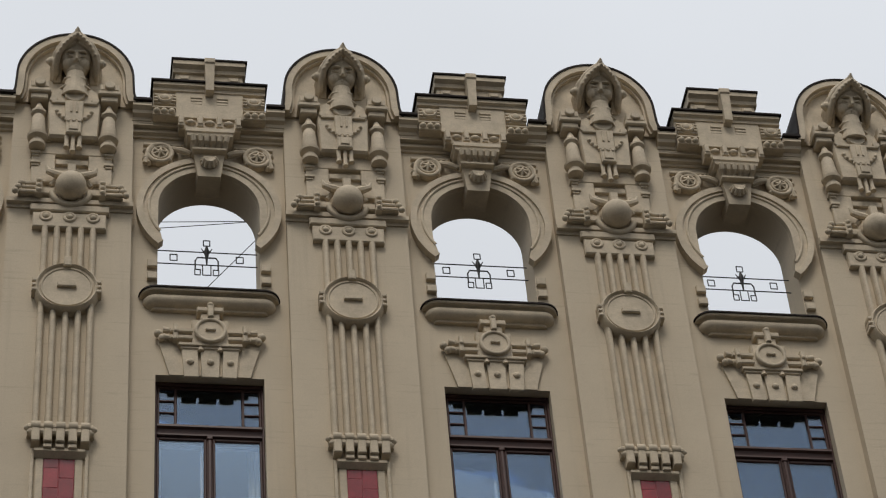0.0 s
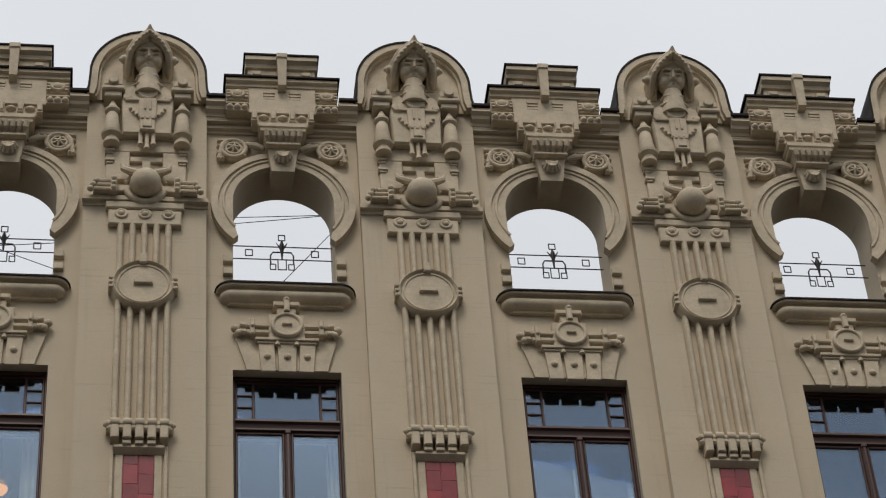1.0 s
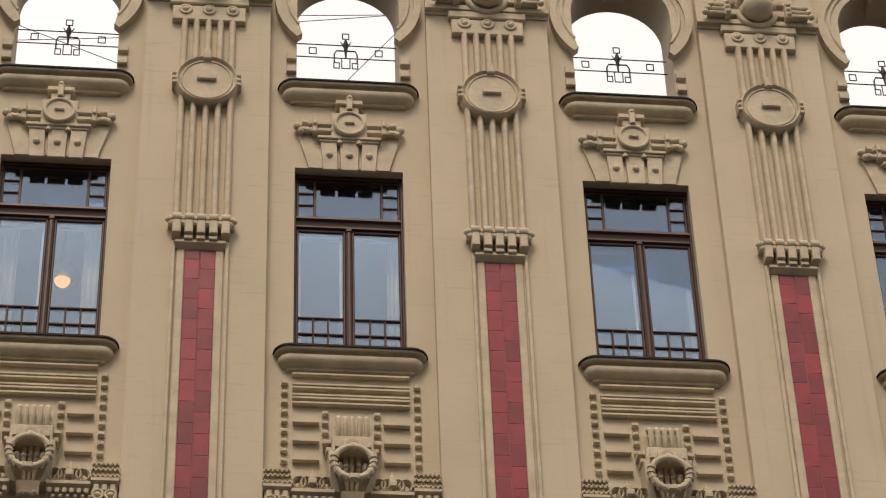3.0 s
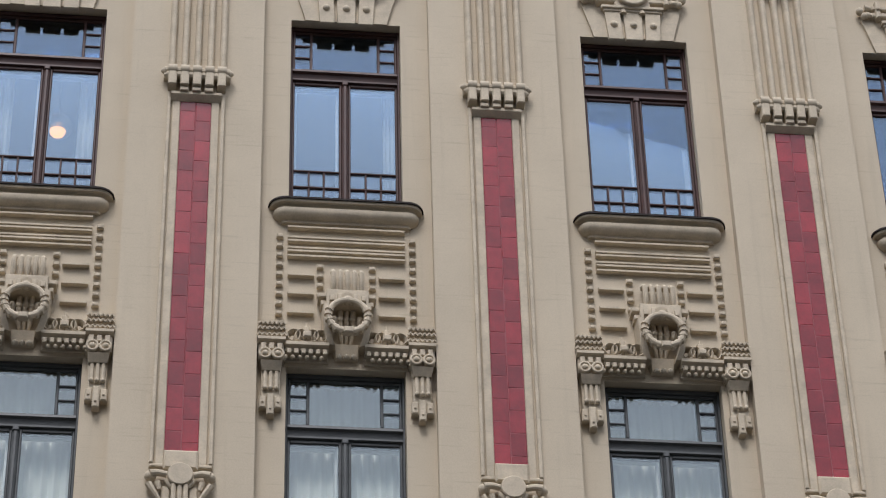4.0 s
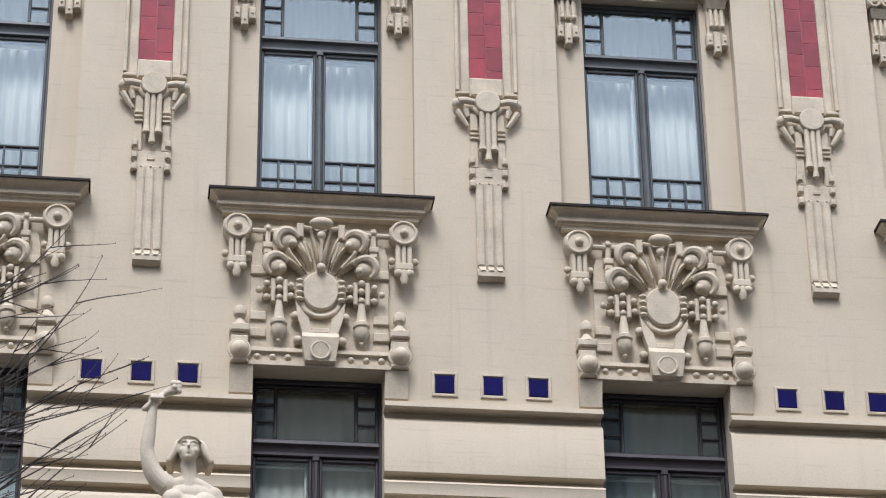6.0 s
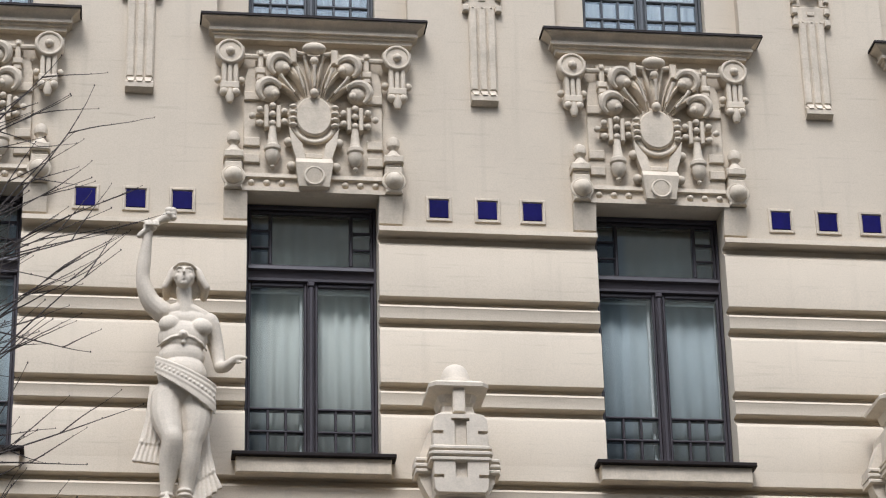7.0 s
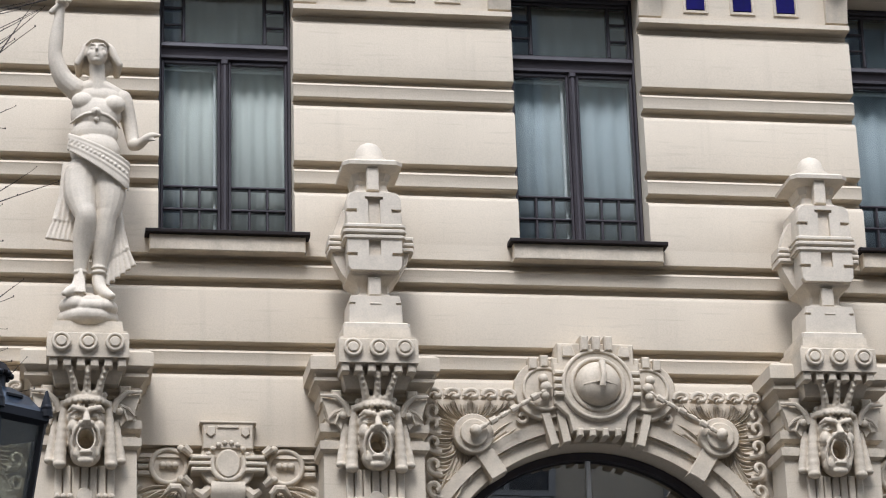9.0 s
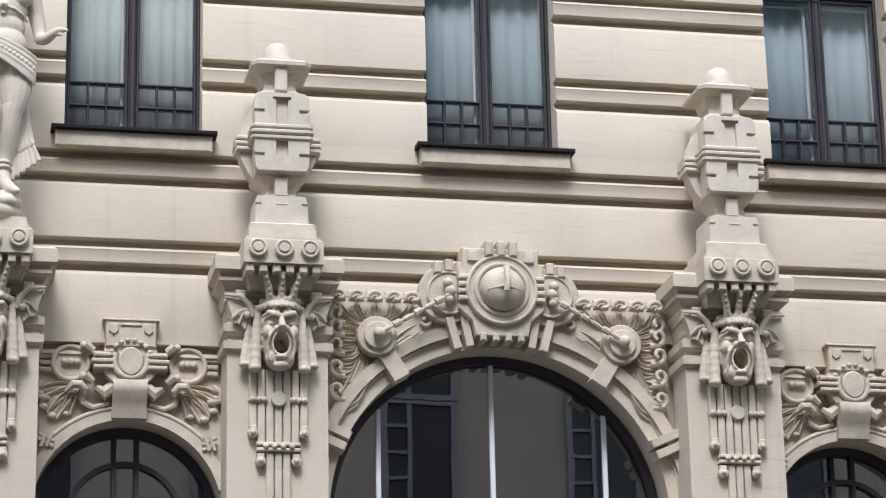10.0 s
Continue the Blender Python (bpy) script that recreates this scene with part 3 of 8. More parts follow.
# ---- arched openings of the top storey ----
def make_arch_surround():
    t = thing("arch_surround", "horseshoe plaster moulding round an open arch", "arch moulding", "arcade arches", base=21.6)
    bm = bmesh.new()
    a0 = 226
    outer, inner = arc(0, 22.22, 0.79, a0, -46, 48), arc(0, 22.22, 0.715, a0, -46, 48)
    band(bm, outer, inner, -0.1, 0)
    part("outer_ring", bm, RELIEF, t)
    bm = bmesh.new()
    inner = arc(0, 22.26, 0.552, 213, -33, 48)
    inner = [(max(-0.552, min(0.552, x)) if z > 22.26 else (0.552 if x > 0 else -0.552), z) for x, z in inner]
    band(bm, arc(0, 22.22, 0.715, a0, -46, 48), inner, -0.075, 0)
    part("flat_ring", bm, RELIEF, t)
    bm = bmesh.new()
    ring(bm, 0, 22.245, 0.655, 0.018, -0.075, 216, -36, 40)
    part("bead", bm, RELIEF, t)
    for s in (-1, 1):
        for z in (21.18, 21.36):
            bm = bmesh.new()
            box(bm, min(s * 0.555, s * 0.66), max(s * 0.555, s * 0.66), -0.05, 0, z, z + 0.1, 0.008)
            part("jamb_block", bm, RELIEF, t)
    return t


repeat(make_arch_surround(), AXES)


def make_keystone():
    t = thing("keystone", "tapered fluted plaster keystone with a shell under a small cornice", "keystone", "arcade keystones", base=22.66)
    bm = bmesh.new()
    rings(bm, [[(-0.125, 0.2, 22.68), (0.125, 0.2, 22.68), (0.125, -0.13, 22.68), (-0.125, -0.13, 22.68)],
               [(-0.17, 0.0, 22.99), (0.17, 0.0, 22.99), (0.17, -0.18, 22.99), (-0.17, -0.18, 22.99)]])
    part("wedge", bm, RELIEF, t)
    for k in range(7):
        a = radians(180 + 30 * k)
        bm = bmesh.new()
        tube(bm, [(0, -0.2, 22.88), (0.06 * math.cos(a), -0.215, 22.88 + 0.06 * math.sin(a)), (0.1 * math.cos(a), -0.17, 22.87 + 0.1 * math.sin(a))], [0.016, 0.03, 0.014], 7)
        part("shell_rib", bm, RELIEF, t)
    bm = bmesh.new()
    dome(bm, 0, 22.88, 0.095, -0.15, 0.06, 14)
    part("shell", bm, RELIEF, t)
    bm = bmesh.new()
    box(bm, -0.19, 0.19, -0.25, 0, 22.985, 23.02, 0.006)
    part("lip", bm, RELIEF, t)
    bm = bmesh.new()
    rings(bm, [[(-0.185, 0, 23.02), (0.185, 0, 23.02), (0.185, -0.19, 23.02), (-0.185, -0.19, 23.02)],
               [(-0.21, 0, 23.15), (0.21, 0, 23.15), (0.21, -0.26, 23.15), (-0.21, -0.26, 23.15)]])
    part("bell", bm, RELIEF, t)
    for k in range(6):
        x = -0.172 + k * 0.069
        bm = bmesh.new()
        tube(bm, [(x * 0.93, -0.2, 23.02), (x * 0.97, -0.235, 23.075), (x * 1.04, -0.28, 23.09), (x * 1.08, -0.3, 23.15)], [0.024, 0.028, 0.032, 0.032], 8)
        part("flute", bm, RELIEF, t)
    bm = bmesh.new()
    swept(bm, 0.02, -0.05, [(0.24, 23.28), (0.25, 23.275), (0.25, 23.22), (0.235, 23.21), (0.23, 23.17), (0.2, 23.15)], False)
    part("cornice", bm, RELIEF, t)
    bm = bmesh.new()
    box(bm, -0.345, 0.345, -0.245, FACE, 23.3, 23.5, 0.008)
    part("frieze", bm, RELIEF, t)
    for k in range(3):
        bm = bmesh.new()
        dome(bm, (k - 1) * 0.212, 23.395, 0.058, -0.245, 0.05, 12, rz=0.04)
        box(bm, (k - 1) * 0.212 - 0.07, (k - 1) * 0.212 + 0.07, -0.275, -0.24, 23.455, 23.48, 0.005)
        part("boss", bm, RELIEF, t)
    for k in range(4):
        bm = bmesh.new()
        x = -0.318 + k * 0.212
        box(bm, x - 0.026, x + 0.026, -0.305, -0.245, 23.34, 23.47, 0.008)
        box(bm, x - 0.034, x + 0.034, -0.29, -0.245, 23.315, 23.35, 0.006)
        part("tooth", bm, RELIEF, t)
    return t


repeat(make_keystone(), AXES)


def make_spandrel(s):
    t = thing("spandrel_rosette", "round plaster rosette with looped ribbon beside a keystone", "rosette", "arcade rosettes", base=22.8)
    bm = bmesh.new()
    disc(bm, s * 0.54, 23.075, 0.15, -0.07, 0, 20)
    part("plate", bm, RELIEF, t)
    bm = bmesh.new()
    ring(bm, s * 0.54, 23.075, 0.135, 0.026, -0.07)
    ring(bm, s * 0.54, 23.075, 0.085, 0.016, -0.07)
    part("ring", bm, RELIEF, t)
    bm = bmesh.new()
    for k in range(6):
        a = radians(k * 60 + 20)
        tube(bm, [(s * 0.54, -0.1, 23.075), (s * 0.54 + 0.075 * math.cos(a), -0.075, 23.075 + 0.075 * math.sin(a))], [0.02, 0.012], 6)
    part("petals", bm, RELIEF, t)
    bm = bmesh.new()
    tube(bm, [(s * 0.7, -0.05, 22.92), (s * 0.66, -0.07, 23.12), (s * 0.58, -0.06, 23.2), (s * 0.4, -0.07, 23.15), (s * 0.3, -0.1, 23.1), (s * 0.24, -0.1, 23.075), (s * 0.2, -0.1, 23.05)],
         [0.03, 0.035, 0.02, 0.025, 0.04, 0.035, 0.03], 8)
    part("ribbon", bm, RELIEF, t)
    for x, z, w in ((0.7, 23.12, 0.03), (0.7, 23.0, 0.035), (0.42, 22.97, 0.03), (0.66, 22.93, 0.03), (0.38, 23.17, 0.035), (0.3, 23.2, 0.03)):
        bm = bmesh.new()
        dome(bm, s * x, z, w, -0.03, 0.06, 10, 4)
        part("leaf_knob", bm, RELIEF, t)
    bm = bmesh.new()
    box(bm, min(s * 0.25, s * 0.72), max(s * 0.25, s * 0.72), -0.05, 0, 23.22, 23.26, 0.008)
    part("fillet", bm, RELIEF, t)
    return t


repeat(make_spandrel(-1), AXES)
repeat(make_spandrel(1), AXES)

bm = bmesh.new()
for a in AXES:
    profile(bm, a - 0.84, a + 0.84, [(FACE + 0.002, 23.488), (-0.118, 23.465), (-0.06, 23.46), (-0.045, 23.43), (-0.075, 23.425), (-0.07, 23.4), (-0.03, 23.385), (-0.025, 23.36), (-0.005, 23.355)], 0.0)
part("panel_moulding", bm, STUCCO, wall)


def make_railing():
    t = thing("arch_railing", "thin black wrought-iron railing with a square central motif", "railing", "arch railings", base=21.55)
    y = 0.3
    bm = bmesh.new()
    for z in (21.93, 21.74):
        tube(bm, [(-0.549, y, z), (0.549, y, z)], 0.007, 6)
    part("rail", bm, IRON, t)

    def frame_of(x, z, w, h, name):
        bm = bmesh.new()
        for a, b in (((x - w, z - h), (x + w, z - h)), ((x + w, z - h), (x + w, z + h)), ((x + w, z + h), (x - w, z + h)), ((x - w, z + h), (x - w, z - h))):
            tube(bm, [(a[0], y, a[1]), (b[0], y, b[1])], 0.0065, 6)
        part(name, bm, IRON, t)
    for x in (-0.36, 0.36):
        frame_of(x, 21.835, 0.038, 0.045, "square")
    frame_of(0, 22.07, 0.035, 0.04, "finial_square")
    frame_of(0, 21.665, 0.045, 0.075, "centre_square")
    for s in (-1, 1):
        frame_of(s * 0.1, 21.63, 0.03, 0.04, "side_square")
        bm = bmesh.new()
        tube(bm, [(s * 0.125, y, 21.67), (s * 0.125, y, 21.8), (s * 0.1, y, 21.85), (0, y, 21.85)], 0.009, 6)
        tube(bm, [(s * 0.01, y, 21.9), (s * 0.06, y, 21.99)], [0.014, 0.004], 6)
        part("scroll", bm, IRON, t)
    bm = bmesh.new()
    tube(bm, [(0, y, 21.74), (0, y, 21.83), (0, y, 21.9), (0, y, 21.95), (0, y, 22.03)], [0.008, 0.014, 0.024, 0.03, 0.008], 8)
    part("stem", bm, IRON, t)
    return t


repeat(make_railing(), AXES)


# ---- stepped parapet blocks over the arches ----
def make_step_block():
    t = thing("stepped_parapet_block", "stepped ochre parapet block with bracket and metal cap", "parapet block", "parapet blocks", base=23.5)
    bm = bmesh.new()
    box(bm, -0.38, 0.38, -0.235, 0.3, 23.5, 23.93, 0.008)
    box(bm, -0.625, 0.625, -0.215, 0.3, 23.51, 23.93, 0.008)
    part("lower_tier", bm, RELIEF, t)
    bm = bmesh.new()
    profile(bm, -0.63, 0.63, [(-0.29, 24.010), (-0.29, 23.970), (-0.25, 23.950), (-0.25, 23.910), (-0.22, 23.900)], 0.3)
    part("lower_cornice", bm, RELIEF, t)
    bm = bmesh.new()
    box(bm, -0.385, 0.385, -0.21, 0.3, 24.010, 24.270, 0.01)
    part("upper_tier", bm, RELIEF, t)
    bm = bmesh.new()
    profile(bm, -0.41, 0.41, [(-0.3, 24.380), (-0.3, 24.320), (-0.25, 24.290), (-0.24, 24.240), (-0.21, 24.230)], 0.3)
    part("upper_cornice", bm, RELIEF, t)
    for x0, x1, z in ((-0.655, 0.655, 24.010), (-0.43, 0.43, 24.380)):
        bm = bmesh.new()
        box(bm, x0, x1, -0.315, 0.33, z + 0.002, z + 0.032, 0.004)
        part("metal_cap", bm, ZINC, t, "dark sheet metal cap")
    bm = bmesh.new()
    rings(bm, [[(-0.045, -0.2, 23.840), (0.045, -0.2, 23.840), (0.045, -0.34, 23.860), (-0.045, -0.34, 23.860)],
               [(-0.055, -0.2, 24.320), (0.055, -0.2, 24.320), (0.055, -0.38, 24.340), (-0.055, -0.38, 24.340)]])
    box(bm, -0.06, 0.06, -0.39, -0.2, 24.270, 24.350, 0.01)
    part("bracket", bm, RELIEF, t)
    for s in (-1, 1):
        for k in range(3):
            bm = bmesh.new()
            x0, x1 = s * 0.08, s * 0.21
            box(bm, min(x0, x1), max(x0, x1), -0.25 + k * 0.006, -0.22, 23.810 - k * 0.045, 23.845 - k * 0.045, 0.006)
            part("plate", bm, RELIEF, t)
        bm = bmesh.new()
        box(bm, s * 0.28 - 0.06, s * 0.28 + 0.06, -0.24, -0.21, 24.040, 24.190, 0.008)
        box(bm, s * 0.28 - 0.05, s * 0.28 + 0.05, -0.26, -0.24, 24.110, 24.170, 0.008)
        part("tier_tablet", bm, RELIEF, t)
        bm = bmesh.new()
        box(bm, s * 0.5 - 0.115, s * 0.5 + 0.115, -0.245, -0.21, 23.69, 23.86, 0.006)
        ring(bm, s * 0.5, 23.79, 0.075, 0.022, -0.245, 180, 360, 16, depth=0.035)
        dome(bm, s * 0.5, 23.8, 0.052, -0.245, 0.03)
        for k in range(3):
            for u in (-1, 1):
                x = s * 0.5 + u * 0.1
                box(bm, x - 0.022, x + 0.022, -0.27, -0.245, 23.715 + k * 0.045, 23.74 + k * 0.045, 0.004)
        part("half_moon", bm, RELIEF, t)
        bm = bmesh.new()
        box(bm, s * 0.505 - 0.125, s * 0.505 + 0.125, -0.25, -0.21, 23.51, 23.60, 0.008)
        box(bm, s * 0.505 - 0.13, s * 0.505 + 0.13, -0.27, -0.21, 23.605, 23.63, 0.006)
        part("ball_ledge", bm, RELIEF, t)
        for k in range(3):
            bm = bmesh.new()
            dome(bm, s * 0.505 + (k - 1) * 0.083, 23.56, 0.04, -0.25, 0.045, 12, 4)
            part("ball", bm, RELIEF, t)
    return t


repeat(make_step_block(), AXES)


# ---- gables with busts over the pilasters ----
def gable_line(r, rz, n=32, foot=23.7):
    return [(-r - 0.04, foot), (-r - 0.01, foot + 0.12), (-r, 24.03)] + arc(0, 24.05, r, 180, 0, n, rz) + [(r, 24.03), (r + 0.01, foot + 0.12), (r + 0.04, foot)]


def make_gable():
    t = thing("gable", "round-headed ochre parapet gable with moulded rim and metal edge", "gable", "gables", base=23.74)
    bm = bmesh.new()
    plate(bm, gable_line(0.61, 0.68), -0.15, 0.3)
    part("panel", bm, RELIEF, t)
    bm = bmesh.new()
    band(bm, gable_line(0.635, 0.7), gable_line(0.56, 0.625), -0.25, 0.3)
    part("rim", bm, RELIEF, t)
    bm = bmesh.new()
    band(bm, gable_line(0.555, 0.62), gable_line(0.53, 0.595), -0.2, -0.14)
    part("inner_rim", bm, RELIEF, t)
    bm = bmesh.new()
    band(bm, gable_line(0.66, 0.725), gable_line(0.637, 0.702), -0.262, 0.32)
    part("metal_edge", bm, ZINC, t, "dark sheet metal edge")
    return t


repeat(make_gable(), PILASTERS)

bm = bmesh.new()
ball(bm, 0, 0.13, 0.0, 1, 24, 18, 0.162, 0.155, 0.2)
ball(bm, 0, 0.09, -0.08, 0.11, 18, 12, 1.05, 1.0, 1.0)
ball(bm, 0, -0.005, -0.16, 0.045, 12, 10, 1.25, 1, 0.8)
ball(bm, 0, 0.05, -0.11, 1, 16, 12, 0.115, 0.08, 0.075)
tube(bm, [(0, -0.015, 0.085), (0, -0.055, -0.005), (0, -0.04, -0.025)], [0.012, 0.022, 0.016], 10)
for s in (-1, 1):
    ball(bm, s * 0.021, -0.032, -0.016, 0.014, 10, 8)
    tube(bm, [(s * 0.022, -0.02, 0.09), (s * 0.08, -0.015, 0.1), (s * 0.14, 0.04, 0.075)], [0.013, 0.017, 0.012], 8)
    ball(bm, s * 0.074, 0.005, 0.045, 0.032, 12, 8, 1.2, 0.7, 0.6)
    ball(bm, s * 0.09, 0.03, -0.05, 0.062, 12, 8, 1, 0.95, 1.1)
    ball(bm, s * 0.05, 0.06, 0.2, 0.07, 12, 8, 1.2, 1, 0.8)
    for k in range(4):
        tube(bm, [(s * (0.015 + 0.035 * k), 0.0, 0.205 - 0.02 * k), (s * (0.085 + 0.02 * k), 0.01, 0.175 - 0.01 * k), (s * (0.165 + 0.012 * k), 0.09, 0.07), (s * (0.178 + 0.014 * k), 0.13, -0.1),
                  (s * (0.17 + 0.022 * k), 0.14, -0.25)], [0.018, 0.024, 0.024, 0.024, 0.018], 8)
    ball(bm, s * 0.092, 0.075, 0.02, 1, 14, 10, 0.075, 0.075, 0.13)
    rim = [(0, -0.02, 0.285), (s * 0.07, -0.02, 0.235), (s * 0.145, -0.01, 0.16), (s * 0.205, 0.02, 0.06), (s * 0.228, 0.06, -0.06), (s * 0.225, 0.1, -0.15), (s * 0.235, 0.13, -0.21)]
    tube(bm, rim, [0.035, 0.036, 0.036, 0.036, 0.036, 0.036, 0.024], 10)
    for q in range(1, 6):
        tube(bm, [(x * (1.05 + 0.02 * q * (q < 4)), y + 0.055 * q, z + (0.03 - 0.004 * q * q if z > 0 else 0)) for x, y, z in rim], 0.042, 8)
    for k in range(7):
        a = rim[k // 2 + (k % 2) if k < 6 else 3]
        b = rim[k // 2]
        ball(bm, (a[0] + b[0]) / 2, (a[1] + b[1]) / 2 - 0.034, (a[2] + b[2]) / 2 + 0.006, 0.018, 8, 6)
    tube(bm, [(s * 0.24, 0.1, -0.01), (s * 0.305, 0.1, -0.01)], [0.055, 0.05], 12)
    ball(bm, s * 0.305, 0.1, -0.01, 0.035, 10, 8)
tube(bm, [(-0.048, 0.0, -0.082), (0, -0.022, -0.074), (0.048, 0.0, -0.082)], [0.006, 0.014, 0.006], 8)
tube(bm, [(-0.038, 0.0, -0.102), (0, -0.018, -0.106), (0.038, 0.0, -0.102)], [0.006, 0.015, 0.006], 8)
ball(bm, 0, 0.2, 0.1, 1, 18, 14, 0.22, 0.2, 0.22)
tube(bm, [(0, 0.06, 0.28), (0, 0.01, 0.33), (0, -0.01, 0.385)], [0.08, 0.04, 0.008], 10)
bmesh.ops.transform(bm, verts=bm.verts, matrix=Matrix.Translation((0, -0.4, 24.17)) @ Matrix.Rotation(radians(32), 4, "X"))
tube(bm, [(0, -0.22, 23.72), (0, -0.25, 23.88), (0, -0.28, 24.05)], [0.16, 0.125, 0.1], 16)
for s in (-1, 1):
    tube(bm, [(0, -0.36, 23.88), (s * 0.06, -0.35, 23.93), (s * 0.11, -0.31, 23.95), (s * 0.14, -0.24, 23.94)], [0.014, 0.015, 0.015, 0.015], 10)
    tube(bm, [(s * 0.03, -0.335, 23.78), (s * 0.1, -0.32, 23.83), (s * 0.17, -0.26, 23.83)], [0.016, 0.018, 0.016], 8)
head = sculpt("bust_head", bm, RELIEF, 23.6, 0.0068, 1)
hole = bmesh.new()
for s in (-1, 1):
    ball(hole, s * 0.074, -0.02, 0.07, 0.032, 14, 10, 1.4, 1.5, 0.5)
    ball(hole, s * 0.072, -0.02, 0.022, 0.03, 14, 10, 1.2, 0.8, 0.3)
bmesh.ops.transform(hole, verts=hole.verts, matrix=Matrix.Translation((0, -0.4, 24.17 - 23.6)) @ Matrix.Rotation(radians(32), 4, "X"))
cutter = new("eye_cutter", mesh_of("eye_cutter", hole, RELIEF))
cut = head.modifiers.new("eyes", "BOOLEAN")
cut.object, cut.operation = cutter, "DIFFERENCE"
carved = bpy.data.meshes.new_from_object(head.evaluated_get(bpy.context.evaluated_depsgraph_get()))
head.modifiers.clear()
head.data = carved
bpy.data.objects.remove(cutter)
tagged(head, "ochre cast plaster helmeted head sculpture before a gable", "sculpture", "gable busts")
repeat(head, PILASTERS)


def make_breastplate():
    t = thing("armour_relief", "plaster armour relief with breastplate, shoulder blocks and turned side posts", "relief", "armour reliefs", base=22.4)
    bm = bmesh.new()
    plate(bm, [(-0.27, 23.05), (0.27, 23.05), (0.29, 23.6), (0.26, 23.78), (0.16, 23.86), (-0.16, 23.86), (-0.26, 23.78), (-0.29, 23.6)], -0.27, FACE, 0.03)
    part("chest_plate", bm, RELIEF, t)
    bm = bmesh.new()
    disc(bm, 0, 23.7, 0.11, -0.31, -0.26, 20)
    part("medallion", bm, RELIEF, t)
    bm = bmesh.new()
    ring(bm, 0, 23.5, 0.2, 0.022, -0.27, 195, 345, 20)
    for k in range(9):
        a = radians(200 + k * 17.5)
        ball(bm, 0.2 * math.cos(a), -0.29, 23.5 + 0.2 * math.sin(a), 0.022, 8, 6)
    part("bead_chain", bm, RELIEF, t)
    bm = bmesh.new()
    box(bm, -0.1, 0.1, -0.31, -0.26, 23.28, 23.6, 0.01)
    for x in (-0.03, 0.03):
        box(bm, x - 0.012, x + 0.012, -0.325, -0.31, 23.4, 23.56, 0.004)
    for s in (-1, 1):
        box(bm, s * 0.17 - 0.08, s * 0.17 + 0.08, -0.3, -0.26, 23.56, 23.6, 0.008)
        disc(bm, s * 0.23, 23.62, 0.045, -0.3, -0.26, 12)
    part("bib", bm, RELIEF, t)
    bm = bmesh.new()
    box(bm, -0.085, 0.085, -0.33, -0.2, 23.06, 23.27, 0.012)
    box(bm, -0.05, 0.05, -0.345, -0.33, 23.1, 23.2, 0.006)
    for x in (-0.06, 0, 0.06):
        disc(bm, x, 23.245, 0.022, -0.345, -0.33, 10)
    part("buckle", bm, RELIEF, t)
    for k, (x, z0) in enumerate(((-0.07, 22.88), (0, 22.82), (0.07, 22.88))):
        bm = bmesh.new()
        tube(bm, [(x, -0.26, 23.07), (x, -0.26, z0 + 0.06), (x, -0.26, z0)], [0.024, 0.024, 0.035], 8)
        part("tassel", bm, RELIEF, t)
    for s in (-1, 1):
        bm = bmesh.new()
        box(bm, s * 0.385 - 0.125, s * 0.385 + 0.125, -0.34, FACE, 23.7, 23.76, 0.012)
        box(bm, s * 0.385 - 0.095, s * 0.385 + 0.095, -0.3, FACE, 23.62, 23.7, 0.012)
        box(bm, s * 0.385 - 0.105, s * 0.385 + 0.105, -0.33, FACE, 23.77, 23.87, 0.012)
        part("shoulder_block", bm, RELIEF, t)
        bm = bmesh.new()
        disc(bm, s * 0.385, 23.825, 0.058, -0.37, -0.32, 16)
        part("shoulder_disc", bm, RELIEF, t)
        bm = bmesh.new()
        lathe(bm, s * 0.385, -0.22, 22.9, [(0.06, 0), (0.09, 0.015), (0.09, 0.06), (0.062, 0.08), (0.062, 0.11), (0.112, 0.14), (0.118, 0.17), (0.085, 0.2), (0.09, 0.24), (0.068, 0.47),
                                           (0.052, 0.5), (0.085, 0.53), (0.085, 0.56), (0.055, 0.6), (0.02, 0.7)], 16)
        part("side_post", bm, RELIEF, t)
        bm = bmesh.new()
        for k in range(2):
            box(bm, min(s * 0.24, s * 0.34), max(s * 0.24, s * 0.34), -0.2, FACE, 23.03 + k * 0.07, 23.075 + k * 0.07, 0.008)
        part("strap", bm, RELIEF, t)
    bm = bmesh.new()
    box(bm, -0.435, 0.435, -0.175, FACE, 22.86, 23.05, 0.008)
    box(bm, -0.435, -0.18, -0.175, FACE, 22.42, 22.858, 0.008)
    box(bm, 0.18, 0.435, -0.175, FACE, 22.42, 22.858, 0.008)
    box(bm, -0.178, 0.178, -0.16, FACE, 22.72, 22.8, 0.008)
    part("base_panel", bm, RELIEF, t)
    for s in (-1, 1):
        for k in range(2):
            bm = bmesh.new()
            x0, x1 = sorted((s * 0.345, s * 0.45))
            box(bm, x0, x1, -0.205, FACE, 22.84 - k * 0.15, 22.88 - k * 0.15, 0.006)
            box(bm, x0 + 0.015, x1 - 0.015, -0.19, FACE, 22.81 - k * 0.15, 22.84 - k * 0.15, 0.005)
            part("side_tooth", bm, RELIEF, t)
    return t


repeat(make_breastplate(), PILASTERS)


